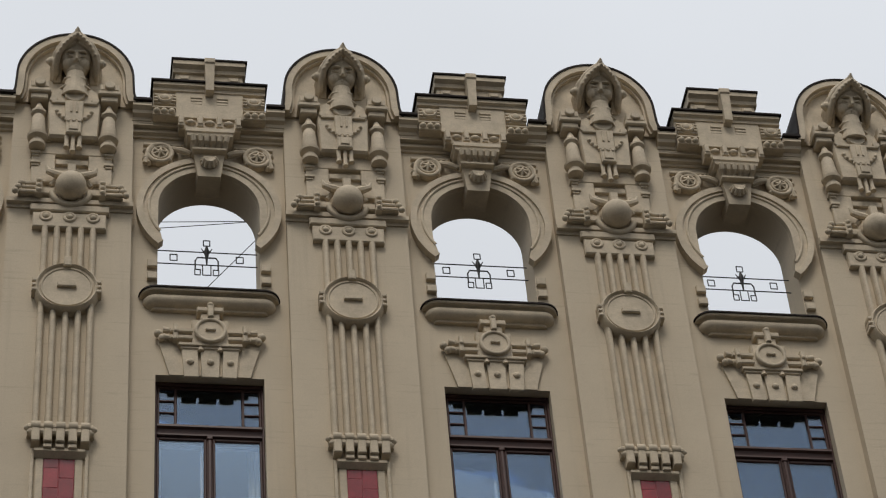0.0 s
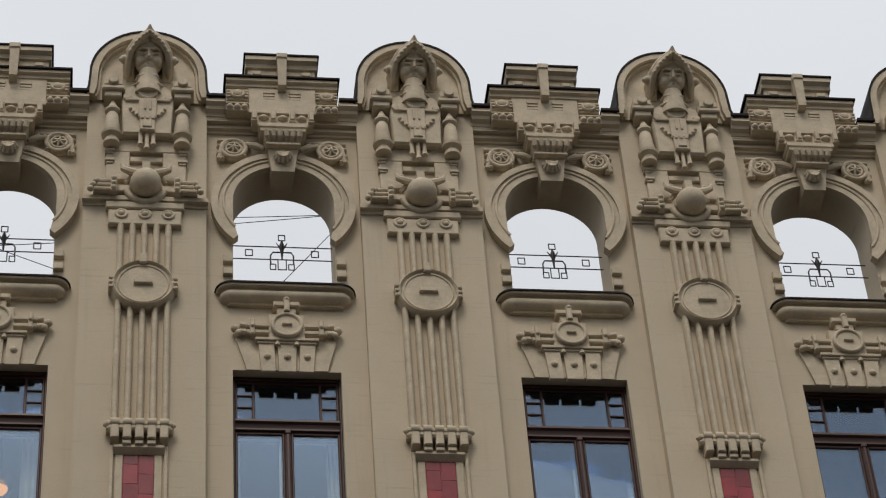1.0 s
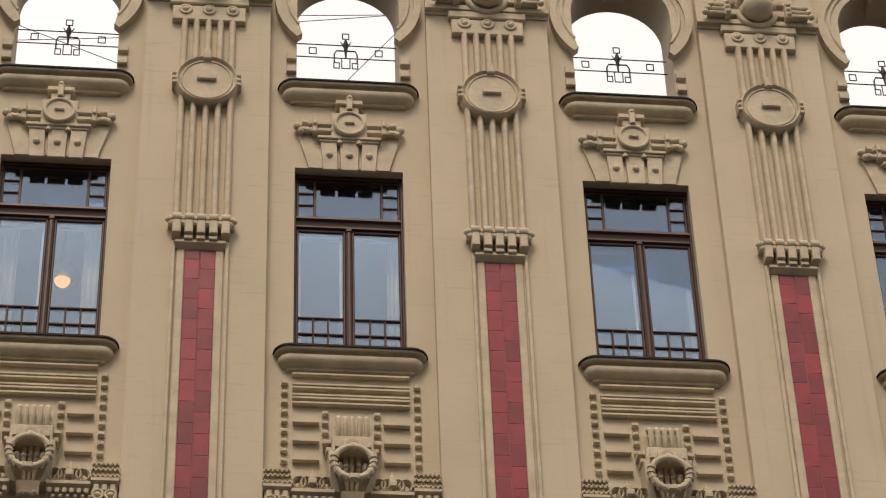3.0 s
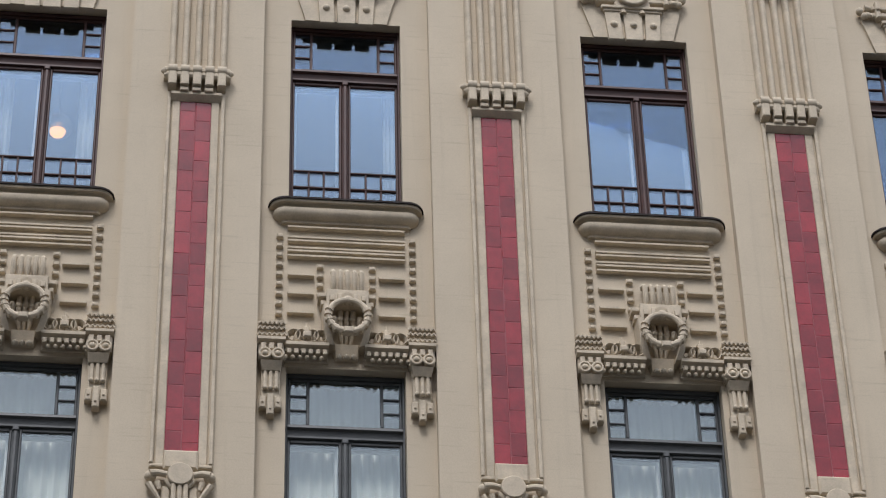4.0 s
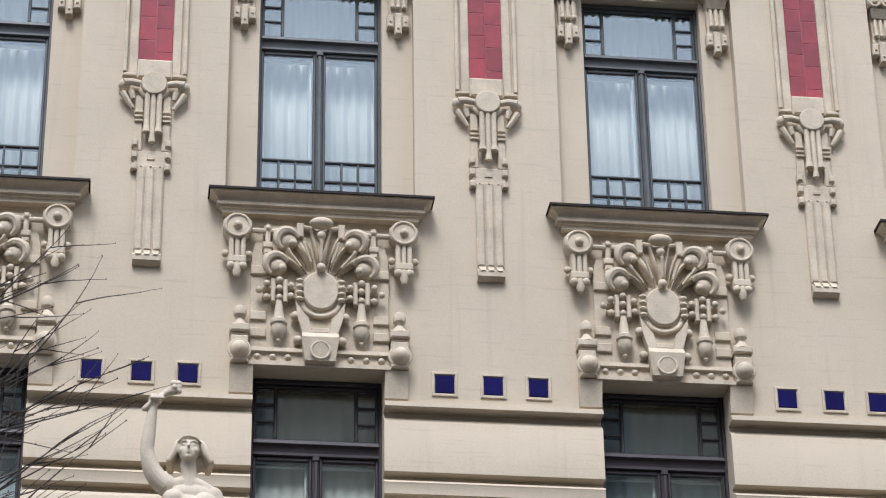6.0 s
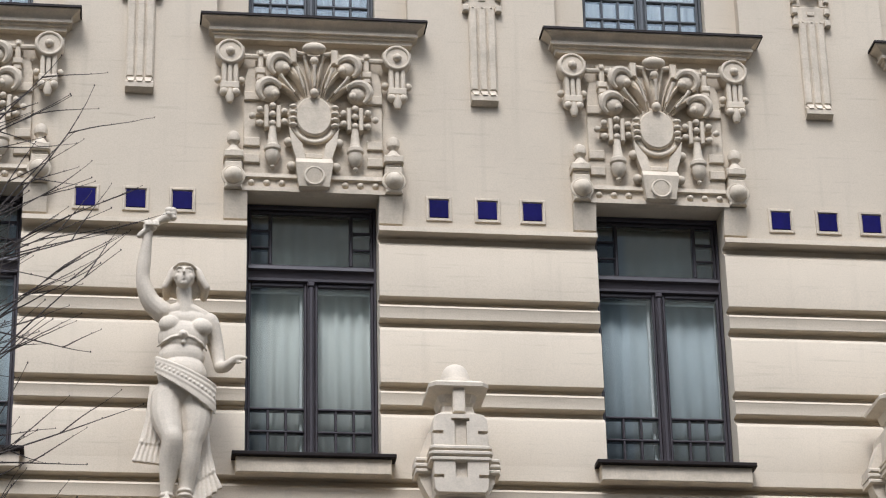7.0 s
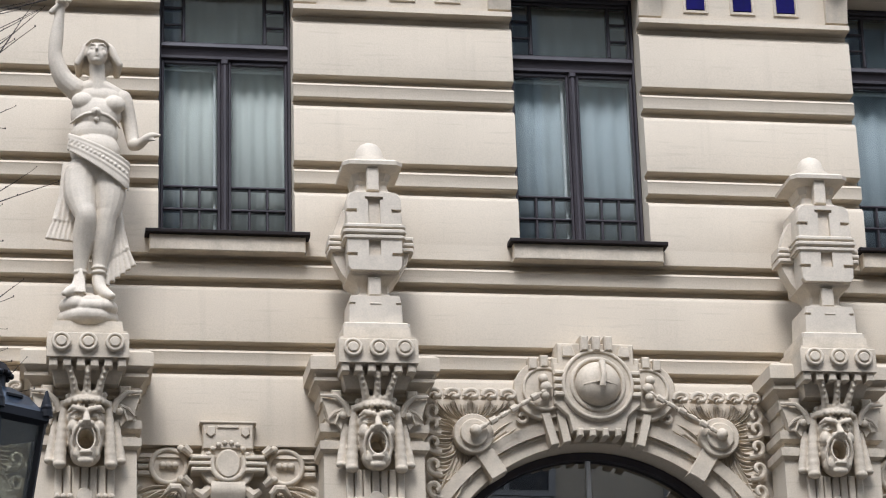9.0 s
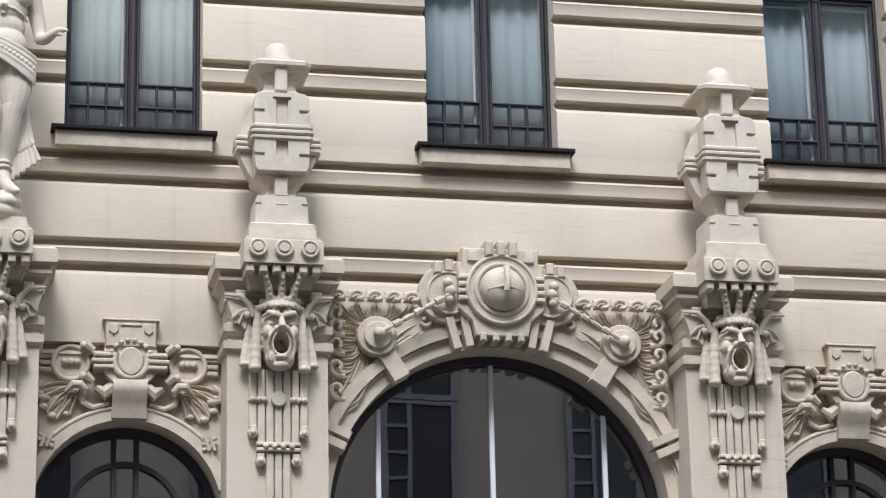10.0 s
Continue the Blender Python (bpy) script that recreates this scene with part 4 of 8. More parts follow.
def make_orb_band():
    t = thing("orb_capital", "ochre plaster capital with a central orb and horned crest", "capital", "pilaster capitals", base=21.72)
    bm = bmesh.new()
    profile(bm, -0.675, 0.675, [(-0.18, 22.16), (-0.2, 22.15), (-0.2, 22.09), (-0.15, 22.085), (-0.14, 22.05)], FACE)
    part("ledge", bm, RELIEF, t)
    bm = bmesh.new()
    ring(bm, 0, 22.27, 0.21, 0.036, -0.2, 190, 350, 20)
    part("collar", bm, RELIEF, t)
    bm = bmesh.new()
    ball(bm, 0, -0.28, 22.27, 0.168, 24, 16)
    part("orb", bm, RELIEF, t)
    bm = bmesh.new()
    box(bm, -0.045, 0.045, -0.3, FACE, 22.44, 22.6, 0.01)
    for s in (-1, 1):
        tube(bm, [(s * 0.08, -0.24, 22.46), (s * 0.17, -0.26, 22.46), (s * 0.25, -0.26, 22.5), (s * 0.27, -0.26, 22.58)], [0.04, 0.045, 0.035, 0.012], 8)
        dome(bm, s * 0.2, 22.52, 0.03, -0.26, 0.03)
        tube(bm, [(s * 0.15, -0.2, 22.45), (s * 0.22, -0.18, 22.36)], [0.03, 0.03], 8)
    part("crest", bm, RELIEF, t)
    for s in (-1, 1):
        bm = bmesh.new()
        box(bm, min(s * 0.17, s * 0.4), max(s * 0.17, s * 0.4), -0.22, FACE, 22.2, 22.3, 0.012)
        box(bm, min(s * 0.38, s * 0.56), max(s * 0.38, s * 0.56), -0.24, FACE, 22.16, 22.2, 0.01)
        box(bm, s * 0.34 - 0.035, s * 0.34 + 0.035, -0.29, FACE, 22.14, 22.36, 0.01)
        part("arm", bm, RELIEF, t)
        for k in range(3):
            bm = bmesh.new()
            dome(bm, s * 0.34, 22.18 + k * 0.07, 0.03, -0.29, 0.03, 10, 4)
            tube(bm, [(s * 0.37, -0.26, 22.18 + k * 0.065), (s * (0.55 - 0.03 * k), -0.27, 22.17 + k * 0.06)], [0.022, 0.022], 8)
            ball(bm, s * (0.59 - 0.03 * k), -0.27, 22.17 + k * 0.06, 0.038, 10, 6)
            part("rod", bm, RELIEF, t)
    bm = bmesh.new()
    box(bm, -0.42, 0.42, -0.2, FACE, 21.97, 22.07, 0.012)
    part("necking", bm, RELIEF, t)
    bm = bmesh.new()
    box(bm, -0.39, 0.39, -0.19, FACE, 21.735, 21.95, 0.012)
    part("boss_plate", bm, RELIEF, t)
    for k in range(3):
        bm = bmesh.new()
        ring(bm, (k - 1) * 0.25, 21.88, 0.055, 0.02, -0.19)
        dome(bm, (k - 1) * 0.25, 21.885, 0.04, -0.19, 0.035, 12)
        part("boss", bm, RELIEF, t)
    return t


repeat(make_orb_band(), PILASTERS)


def make_fluting():
    t = thing("fluted_pilaster_strip", "reeded plaster strip with a ring medallion and toothed foot", "pilaster", "fluted strips", base=18.56)
    rib = bmesh.new()
    for z0, z1 in ((19.0, 21.735),):
        n = 6
        loops = []
        for z in (z0, z1):
            loops.append([(0.036 * math.cos(math.pi * k / n), FACE - 0.085 * math.sin(math.pi * k / n) ** 0.7, z - 18.56) for k in range(n + 1)])
        rings(rib, loops)
    rib = mesh_of("rib", rib, RELIEF, 60)
    for k in range(5):
        ob = new("rib", rib)
        ob.parent = t
        ob.location = ((k - 2) * 0.127, 0, 0)
    bm = bmesh.new()
    disc(bm, 0, 20.83, 0.3, -0.222, FACE, 28)
    part("disc", bm, RELIEF, t)
    bm = bmesh.new()
    ring(bm, 0, 20.83, 0.31, 0.032, FACE, depth=0.135)
    ring(bm, 0, 20.83, 0.262, 0.012, -0.222)
    part("ring", bm, RELIEF, t)
    bm = bmesh.new()
    for x in (-0.06, 0, 0.06):
        box(bm, x - 0.04, x + 0.04, -0.26, -0.222, 20.815, 20.87, 0.01)
    part("centre_bar", bm, RELIEF, t)
    bm = bmesh.new()
    box(bm, -0.04, 0.04, -0.27, FACE, 21.1, 21.24, 0.012)
    part("top_clip", bm, RELIEF, t)
    for s in (-1, 1):
        for k in range(3):
            bm = bmesh.new()
            box(bm, s * 0.325 - 0.035, s * 0.325 + 0.035, -0.25, FACE, 20.75 + k * 0.065, 20.795 + k * 0.065, 0.01)
            part("side_clip", bm, RELIEF, t)
    bm = bmesh.new()
    for dz, h in ((0.0, 0.36), (-0.05, 0.33)):
        tube(bm, [(-h, -0.2, 18.915 + dz), (-h + 0.04, -0.2, 18.915 + dz), (h - 0.04, -0.2, 18.915 + dz), (h, -0.2, 18.915 + dz)], [0.015, 0.045, 0.045, 0.015], 10)
    box(bm, -0.33, 0.33, -0.19, FACE, 18.84, 18.99, 0.02)
    part("roll", bm, RELIEF, t)
    for k in range(5):
        bm = bmesh.new()
        x = (k - 2) * 0.122
        tube(bm, [(x - 0.045, -0.215, 18.925), (x + 0.045, -0.215, 18.925)], 0.055, 12)
        box(bm, x - 0.042, x + 0.042, -0.25, FACE, 18.72, 18.92, 0.01)
        if 0 < k < 4:
            box(bm, x - 0.042, x + 0.042, -0.225, FACE, 18.66, 18.71, 0.008)
        part("strap", bm, RELIEF, t)
    bm = bmesh.new()
    profile(bm, -0.25, 0.25, [(-0.2, 18.665), (-0.2, 18.635), (-0.16, 18.6), (-0.14, 18.585)], FACE)
    part("foot_moulding", bm, RELIEF, t)
    return t


repeat(make_fluting(), PILASTERS)


# ---- emblem over the upper windows ----
def make_emblem():
    t = thing("window_emblem", "plaster emblem with ring, jointed arms and voussoirs over a window", "relief", "window emblems", base=19.82)
    bm = bmesh.new()
    plate(bm, [(-0.42, 19.84), (0.42, 19.84), (0.43, 19.9), (0.53, 20.28), (0.53, 20.3), (-0.53, 20.3), (-0.53, 20.28), (-0.43, 19.9)], -0.035, 0)
    part("apron", bm, RELIEF, t)
    for x0, x1 in ((-0.27, -0.12), (-0.09, 0.09), (0.12, 0.27)):
        bm = bmesh.new()
        k = 1.12
        plate(bm, [(x0, 19.79), (x1, 19.79), (x1 * k, 20.24), (x0 * k, 20.24)], -0.075, -0.03, 0.008)
        part("voussoir", bm, RELIEF, t)
        bm = bmesh.new()
        dome(bm, (x0 + x1) / 2 * 1.06, 19.99, 0.04, -0.075, 0.035, 10)
        part("boss", bm, RELIEF, t)
    bm = bmesh.new()
    box(bm, -0.19, 0.19, -0.1, 0, 20.2, 20.57, 0.015)
    part("block", bm, RELIEF, t)
    bm = bmesh.new()
    box(bm, -0.33, 0.33, -0.11, 0, 20.195, 20.235, 0.006)
    box(bm, -0.31, 0.31, -0.09, 0, 20.165, 20.195, 0.006)
    part("base_bar", bm, RELIEF, t)
    bm = bmesh.new()
    disc(bm, 0, 20.39, 0.17, -0.13, 0, 24)
    ring(bm, 0, 20.39, 0.15, 0.022, -0.13)
    part("ring", bm, RELIEF, t)
    bm = bmesh.new()
    box(bm, -0.05, 0.05, -0.155, -0.13, 20.38, 20.405, 0.008)
    for s in (-1, 1):
        dome(bm, s * 0.035, 20.392, 0.02, -0.14, 0.022, 8, 4)
    part("knot", bm, RELIEF, t)
    bm = bmesh.new()
    box(bm, -0.14, 0.14, -0.13, 0, 20.66, 20.73, 0.012)
    box(bm, -0.1, 0.1, -0.1, 0, 20.57, 20.66, 0.01)
    box(bm, -0.03, 0.03, -0.17, 0, 20.56, 20.72, 0.01)
    dome(bm, 0, 20.735, 0.04, -0.12, 0.06, 12)
    part("crest", bm, RELIEF, t)
    for s in (-1, 1):
        for k in range(2):
            bm = bmesh.new()
            z = 20.29 + k * 0.095
            box(bm, min(s * 0.17, s * 0.42), max(s * 0.17, s * 0.42), -0.1, 0, z, z + 0.06, 0.012)
            tube(bm, [(s * 0.42, -0.07, z + 0.03), (s * 0.49, -0.07, z + 0.035)], [0.028, 0.04], 10)
            part("arm", bm, RELIEF, t)
        bm = bmesh.new()
        box(bm, s * 0.36 - 0.025, s * 0.36 + 0.025, -0.13, 0, 20.26, 20.475, 0.01)
        dome(bm, s * 0.36, 20.37, 0.025, -0.13, 0.025, 8, 4)
        part("arm_joint", bm, RELIEF, t)
        bm = bmesh.new()
        ball(bm, s * 0.54, -0.06, 20.38, 0.045, 12, 8)
        ball(bm, s * 0.5, -0.07, 20.31, 0.04, 12, 8)
        part("arm_ball", bm, RELIEF, t)
        bm = bmesh.new()
        tube(bm, [(s * 0.1, -0.08, 20.3), (s * 0.1, -0.08, 20.18), (s * 0.1, -0.08, 20.14)], [0.022, 0.022, 0.035], 8)
        part("pendant", bm, RELIEF, t)
    return t


repeat(make_emblem(), AXES)


# ---- relief panel between the upper and the middle windows ----
def make_rib_panel():
    t = thing("striped_relief_panel", "plaster panel of long fillets and small studs under a sill", "relief", "striped panels", base=16.0)
    for z in (17.155, 17.03, 16.99, 16.905, 16.868, 16.81):
        bm = bmesh.new()
        profile(bm, -0.565, 0.565, [(-0.04, z + 0.026), (-0.055, z + 0.02), (-0.055, z), (-0.03, z - 0.002)], 0)
        part("long_fillet", bm, RELIEF, t)
    stud = bmesh.new()
    box(stud, -0.032, 0.032, -0.045, 0, 0, 0.045, 0.01)
    stud = mesh_of("stud", stud, RELIEF)
    spots = [(s * 0.64, 17.04 - k * 0.114) for s in (-1, 1) for k in range(9)] + [(s * 0.25, 16.69 - k * 0.112) for s in (-1, 1) for k in range(4)]
    for x, z in spots:
        ob = new("stud", stud)
        ob.parent = t
        ob.location = (x, 0, z - 16.0)
    for s in (-1, 1):
        for k in range(3):
            bm = bmesh.new()
            z = 16.585 - k * 0.219
            profile(bm, min(s * 0.31, s * 0.56), max(s * 0.31, s * 0.56), [(-0.01, z + 0.05), (-0.055, z + 0.022), (-0.055, z), (-0.03, z - 0.002)], 0)
            part("short_fillet", bm, RELIEF, t)
    return t


repeat(make_rib_panel(), AXES)


def make_knocker():
    t = thing("ring_mask_relief", "grotesque plaster relief with a banded ring and reeded crest", "relief", "ring reliefs", base=15.5)
    for k in range(5):
        bm = bmesh.new()
        x = (k - 2) * 0.067
        tube(bm, [(x, -0.15, 16.35), (x, -0.18, 16.42), (x, -0.18, 16.54), (x, -0.12, 16.6), (x, -0.02, 16.62)], [0.024, 0.026, 0.026, 0.022, 0.015], 8)
        if k % 2 == 0:
            ball(bm, x, -0.06, 16.625, 0.026, 8, 6)
        part("reed", bm, RELIEF, t)
    bm = bmesh.new()
    box(bm, -0.2, 0.2, -0.19, 0, 16.17, 16.345, 0.01)
    part("brow_plate", bm, RELIEF, t)
    for s in (-1, 1):
        for k in range(3):
            bm = bmesh.new()
            x0, x1 = sorted((s * 0.195, s * (0.275 - 0.025 * k)))
            box(bm, x0, x1, -0.15 + 0.012 * k, 0, 16.275 - k * 0.08, 16.325 - k * 0.08, 0.008)
            part("ear_step", bm, RELIEF, t)
        bm = bmesh.new()
        rings(bm, [[(s * 0.1, 0, 15.72), (s * 0.2, 0, 15.74), (s * 0.19, -0.12, 15.76), (s * 0.12, -0.13, 15.74)],
                   [(s * 0.16, 0, 15.92), (s * 0.23, 0, 15.92), (s * 0.22, -0.18, 15.92), (s * 0.175, -0.21, 15.92)],
                   [(s * 0.165, 0, 16.18), (s * 0.24, 0, 16.18), (s * 0.225, -0.18, 16.18), (s * 0.175, -0.2, 16.18)]])
        part("jowl", bm, RELIEF, t)
        for x in (0.075, 0.15):
            bm = bmesh.new()
            box(bm, s * x - 0.022, s * x + 0.022, -0.215, -0.185, 16.2, 16.28 - 0.02 * (x > 0.1), 0.006)
            part("brow_tooth", bm, RELIEF, t)
    bm = bmesh.new()
    pts = [(0.187 * math.cos(a), -0.24 - 0.03 * (0.5 - 0.5 * math.sin(a)), 15.995 + 0.187 * math.sin(a)) for a in (radians(i * 12) for i in range(31))]
    tube(bm, pts, 0.03, 10)
    part("ring", bm, RELIEF, t)
    for s in (-1, 1):
        for k in range(6):
            a = radians(-70 + k * 18)
            bm = bmesh.new()
            d = Vector((-s * math.sin(a), 0, math.cos(a))) * 0.013
            o = Vector((s * 0.187 * math.cos(a), -0.255, 15.995 + 0.187 * math.sin(a)))
            tube(bm, [o - d, o + d], 0.042, 10)
            part("ring_band", bm, RELIEF, t)
    for x, r in ((-0.06, 0.026), (0, 0.022), (0.06, 0.026)):
        bm = bmesh.new()
        tube(bm, [(x * 0.7, -0.02, 15.83), (x, -0.07, 15.93), (x, -0.08, 16.06), (x, -0.06, 16.2)], [r * 0.7, r, r, r], 8)
        for z in (15.96, 16.06):
            ball(bm, x, -0.085, z, r * 1.25, 8, 6)
        part("snout_bar", bm, RELIEF, t)
    for s in (-1, 1):
        bm = bmesh.new()
        ball(bm, s * 0.12, -0.12, 16.02, 0.045, 10, 8, 0.7, 1, 1.2)
        part("eye", bm, RELIEF, t)
    bm = bmesh.new()
    ball(bm, 0, -0.22, 16.19, 0.052, 12, 8)
    tube(bm, [(0, -0.15, 16.25), (0, -0.2, 16.24)], [0.07, 0.06], 12)
    part("top_knob", bm, RELIEF, t)
    bm = bmesh.new()
    box(bm, -0.045, 0.045, -0.315, -0.24, 15.775, 15.84, 0.012)
    part("clasp", bm, RELIEF, t)
    bm = bmesh.new()
    rings(bm, [[(-0.11, 0, 15.64), (0.11, 0, 15.64), (0.1, -0.05, 15.65), (-0.1, -0.05, 15.65)],
               [(-0.15, 0, 15.78), (0.15, 0, 15.78), (0.11, -0.09, 15.78), (-0.11, -0.09, 15.78)]])
    part("corbel", bm, RELIEF, t)
    for k in range(3):
        bm = bmesh.new()
        ball(bm, (k - 1) * 0.065, -0.085, 15.64, 0.03, 8, 6)
        part("corbel_bead", bm, RELIEF, t)
    return t


repeat(make_knocker(), AXES)


def make_frieze(s):
    t = thing("dentil_frieze", "plaster dentil frieze with interlaced loops over a window", "frieze", "dentil friezes", base=15.55)
    bm = bmesh.new()
    x0, x1 = sorted((s * 0.17, s * 0.575))
    profile(bm, x0, x1, [(-0.15, 15.755), (-0.15, 15.72), (-0.11, 15.7), (-0.1, 15.67)], 0)
    part("ledge", bm, RELIEF, t)
    bm = bmesh.new()
    box(bm, x0, x1, -0.03, 0, 15.6, 15.69, 0.008)
    part("back_board", bm, RELIEF, t)
    for k in range(6):
        x = s * (0.205 + k * 0.067)
        bm = bmesh.new()
        box(bm, x - 0.02, x + 0.02, -0.13, 0, 15.635, 15.69, 0.006)
        ball(bm, x + 0.033 * s, -0.085, 15.615, 0.024, 8, 6)
        part("dentil", bm, RELIEF, t)
    for x, r in ((0.245, 0.062), (0.32, 0.05), (0.43, 0.05), (0.5, 0.062)):
        bm = bmesh.new()
        ring(bm, s * x, 15.835, r, 0.02, -0.05, depth=0.09, rz=0.066, seg=20)
        part("loop", bm, RELIEF, t)
    bm = bmesh.new()
    box(bm, s * 0.375 - 0.04, s * 0.375 + 0.04, -0.17, 0, 15.8, 15.865, 0.012)
    box(bm, s * 0.375 - 0.03, s * 0.375 + 0.03, -0.09, 0, 15.9, 15.97, 0.01)
    tube(bm, [(s * 0.375, -0.05, 15.97), (s * 0.375, -0.05, 16.03)], [0.015, 0.006], 6)
    part("clip", bm, RELIEF, t)
    return t


for s in (-1, 1):
    repeat(make_frieze(s), AXES)


def make_console(s):
    t = thing("window_console", "narrow plaster console with twin discs and hanging steps", "console", "window consoles", base=14.9)
    c = s * 0.705
    bm = bmesh.new()
    box(bm, c - 0.12, c + 0.12, -0.12, 0, 15.56, 15.98, 0.01)
    part("block", bm, RELIEF, t)
    for k, z in enumerate((15.95, 15.89, 15.82)):
        bm = bmesh.new()
        w = 0.125 + 0.006 * k
        for i in range(6):
            x = c - w + (i + 0.5) * w / 3
            tube(bm, [(x - w / 6, -0.14, z - 0.01), (x, -0.15, z + 0.012), (x + w / 6, -0.14, z - 0.01)], 0.016, 6)
        box(bm, c - w, c + w, -0.13, 0, z - 0.025, z + 0.01, 0.008)
        part("ridge", bm, RELIEF, t)
    bm = bmesh.new()
    profile(bm, c - 0.13, c + 0.13, [(-0.17, 15.785), (-0.17, 15.755), (-0.13, 15.73)], 0)
    part("ledge", bm, RELIEF, t)
    for k in range(3):
        bm = bmesh.new()
        box(bm, c - 0.1 + k * 0.075, c - 0.05 + k * 0.075, -0.15, 0, 15.655, 15.73, 0.008)
        part("tooth", bm, RELIEF, t)
    for x in (c - 0.06, c + 0.06):
        bm = bmesh.new()
        disc(bm, x, 15.6, 0.062, -0.16, 0, 18)
        ring(bm, x, 15.6, 0.05, 0.012, -0.16, seg=18)
        dome(bm, x, 15.6, 0.03, -0.16, 0.025, 10, 4)
        part("disc", bm, RELIEF, t)
    bm = bmesh.new()
    rings(bm, [[(c - 0.09, 0, 15.46), (c + 0.09, 0, 15.46), (c + 0.085, -0.1, 15.45), (c - 0.085, -0.1, 15.45)],
               [(c - 0.1, 0, 15.54), (c + 0.1, 0, 15.54), (c + 0.1, -0.15, 15.53), (c - 0.1, -0.15, 15.53)]])
    box(bm, c - 0.088, c + 0.088, -0.07, 0, 15.16, 15.46, 0.01)
    part("shaft", bm, RELIEF, t)
    for k in range(3):
        bm = bmesh.new()
        x = c + (k - 1) * 0.052
        tube(bm, [(x, -0.075, 15.45), (x, -0.085, 15.27)], 0.02, 8)
        ball(bm, x, -0.09, 15.26, 0.026, 8, 6)
        part("reed", bm, RELIEF, t)
    for k, (dx, z0) in enumerate(((-0.07, 15.05), (0, 14.97), (0.07, 15.05))):
        bm = bmesh.new()
        box(bm, c + dx - 0.033, c + dx + 0.033, -0.08 - 0.015 * (k == 1), 0, z0, 15.2 - 0.02 * (k != 1), 0.012)
        dome(bm, c + dx, z0 + 0.06, 0.013, -0.08 - 0.015 * (k == 1), 0.015, 8, 3)
        part("hanging_step", bm, RELIEF, t)
    return t


for s in (-1, 1):
    repeat(make_console(s), AXES)


# ---- frame of the red tile strip and the ornament hanging under it ----
def make_tile_frame():
    t = thing("tile_strip_frame", "stepped plaster frame round a strip of red tiles", "frame", "tile strip frames", base=14.3)
    for s in (-1, 1):
        bm = bmesh.new()
        x0, x1 = sorted((s * 0.155, s * 0.232))
        box(bm, x0, x1, -0.14, FACE, 14.36, 18.585, 0.006)
        part("inner_stile", bm, RELIEF, t)
        bm = bmesh.new()
        x0, x1 = sorted((s * 0.25, s * 0.285))
        box(bm, x0, x1, -0.165, FACE, 14.36, 18.585 + 0.1, 0.006)
        part("outer_stile", bm, RELIEF, t)
        bm = bmesh.new()
        x0, x1 = sorted((s * 0.155, s * 0.285))
        box(bm, x0, x1, -0.155, FACE, 14.32, 14.36, 0.01)
        part("foot_rail", bm, RELIEF, t)
    return t


repeat(make_tile_frame(), PILASTERS)


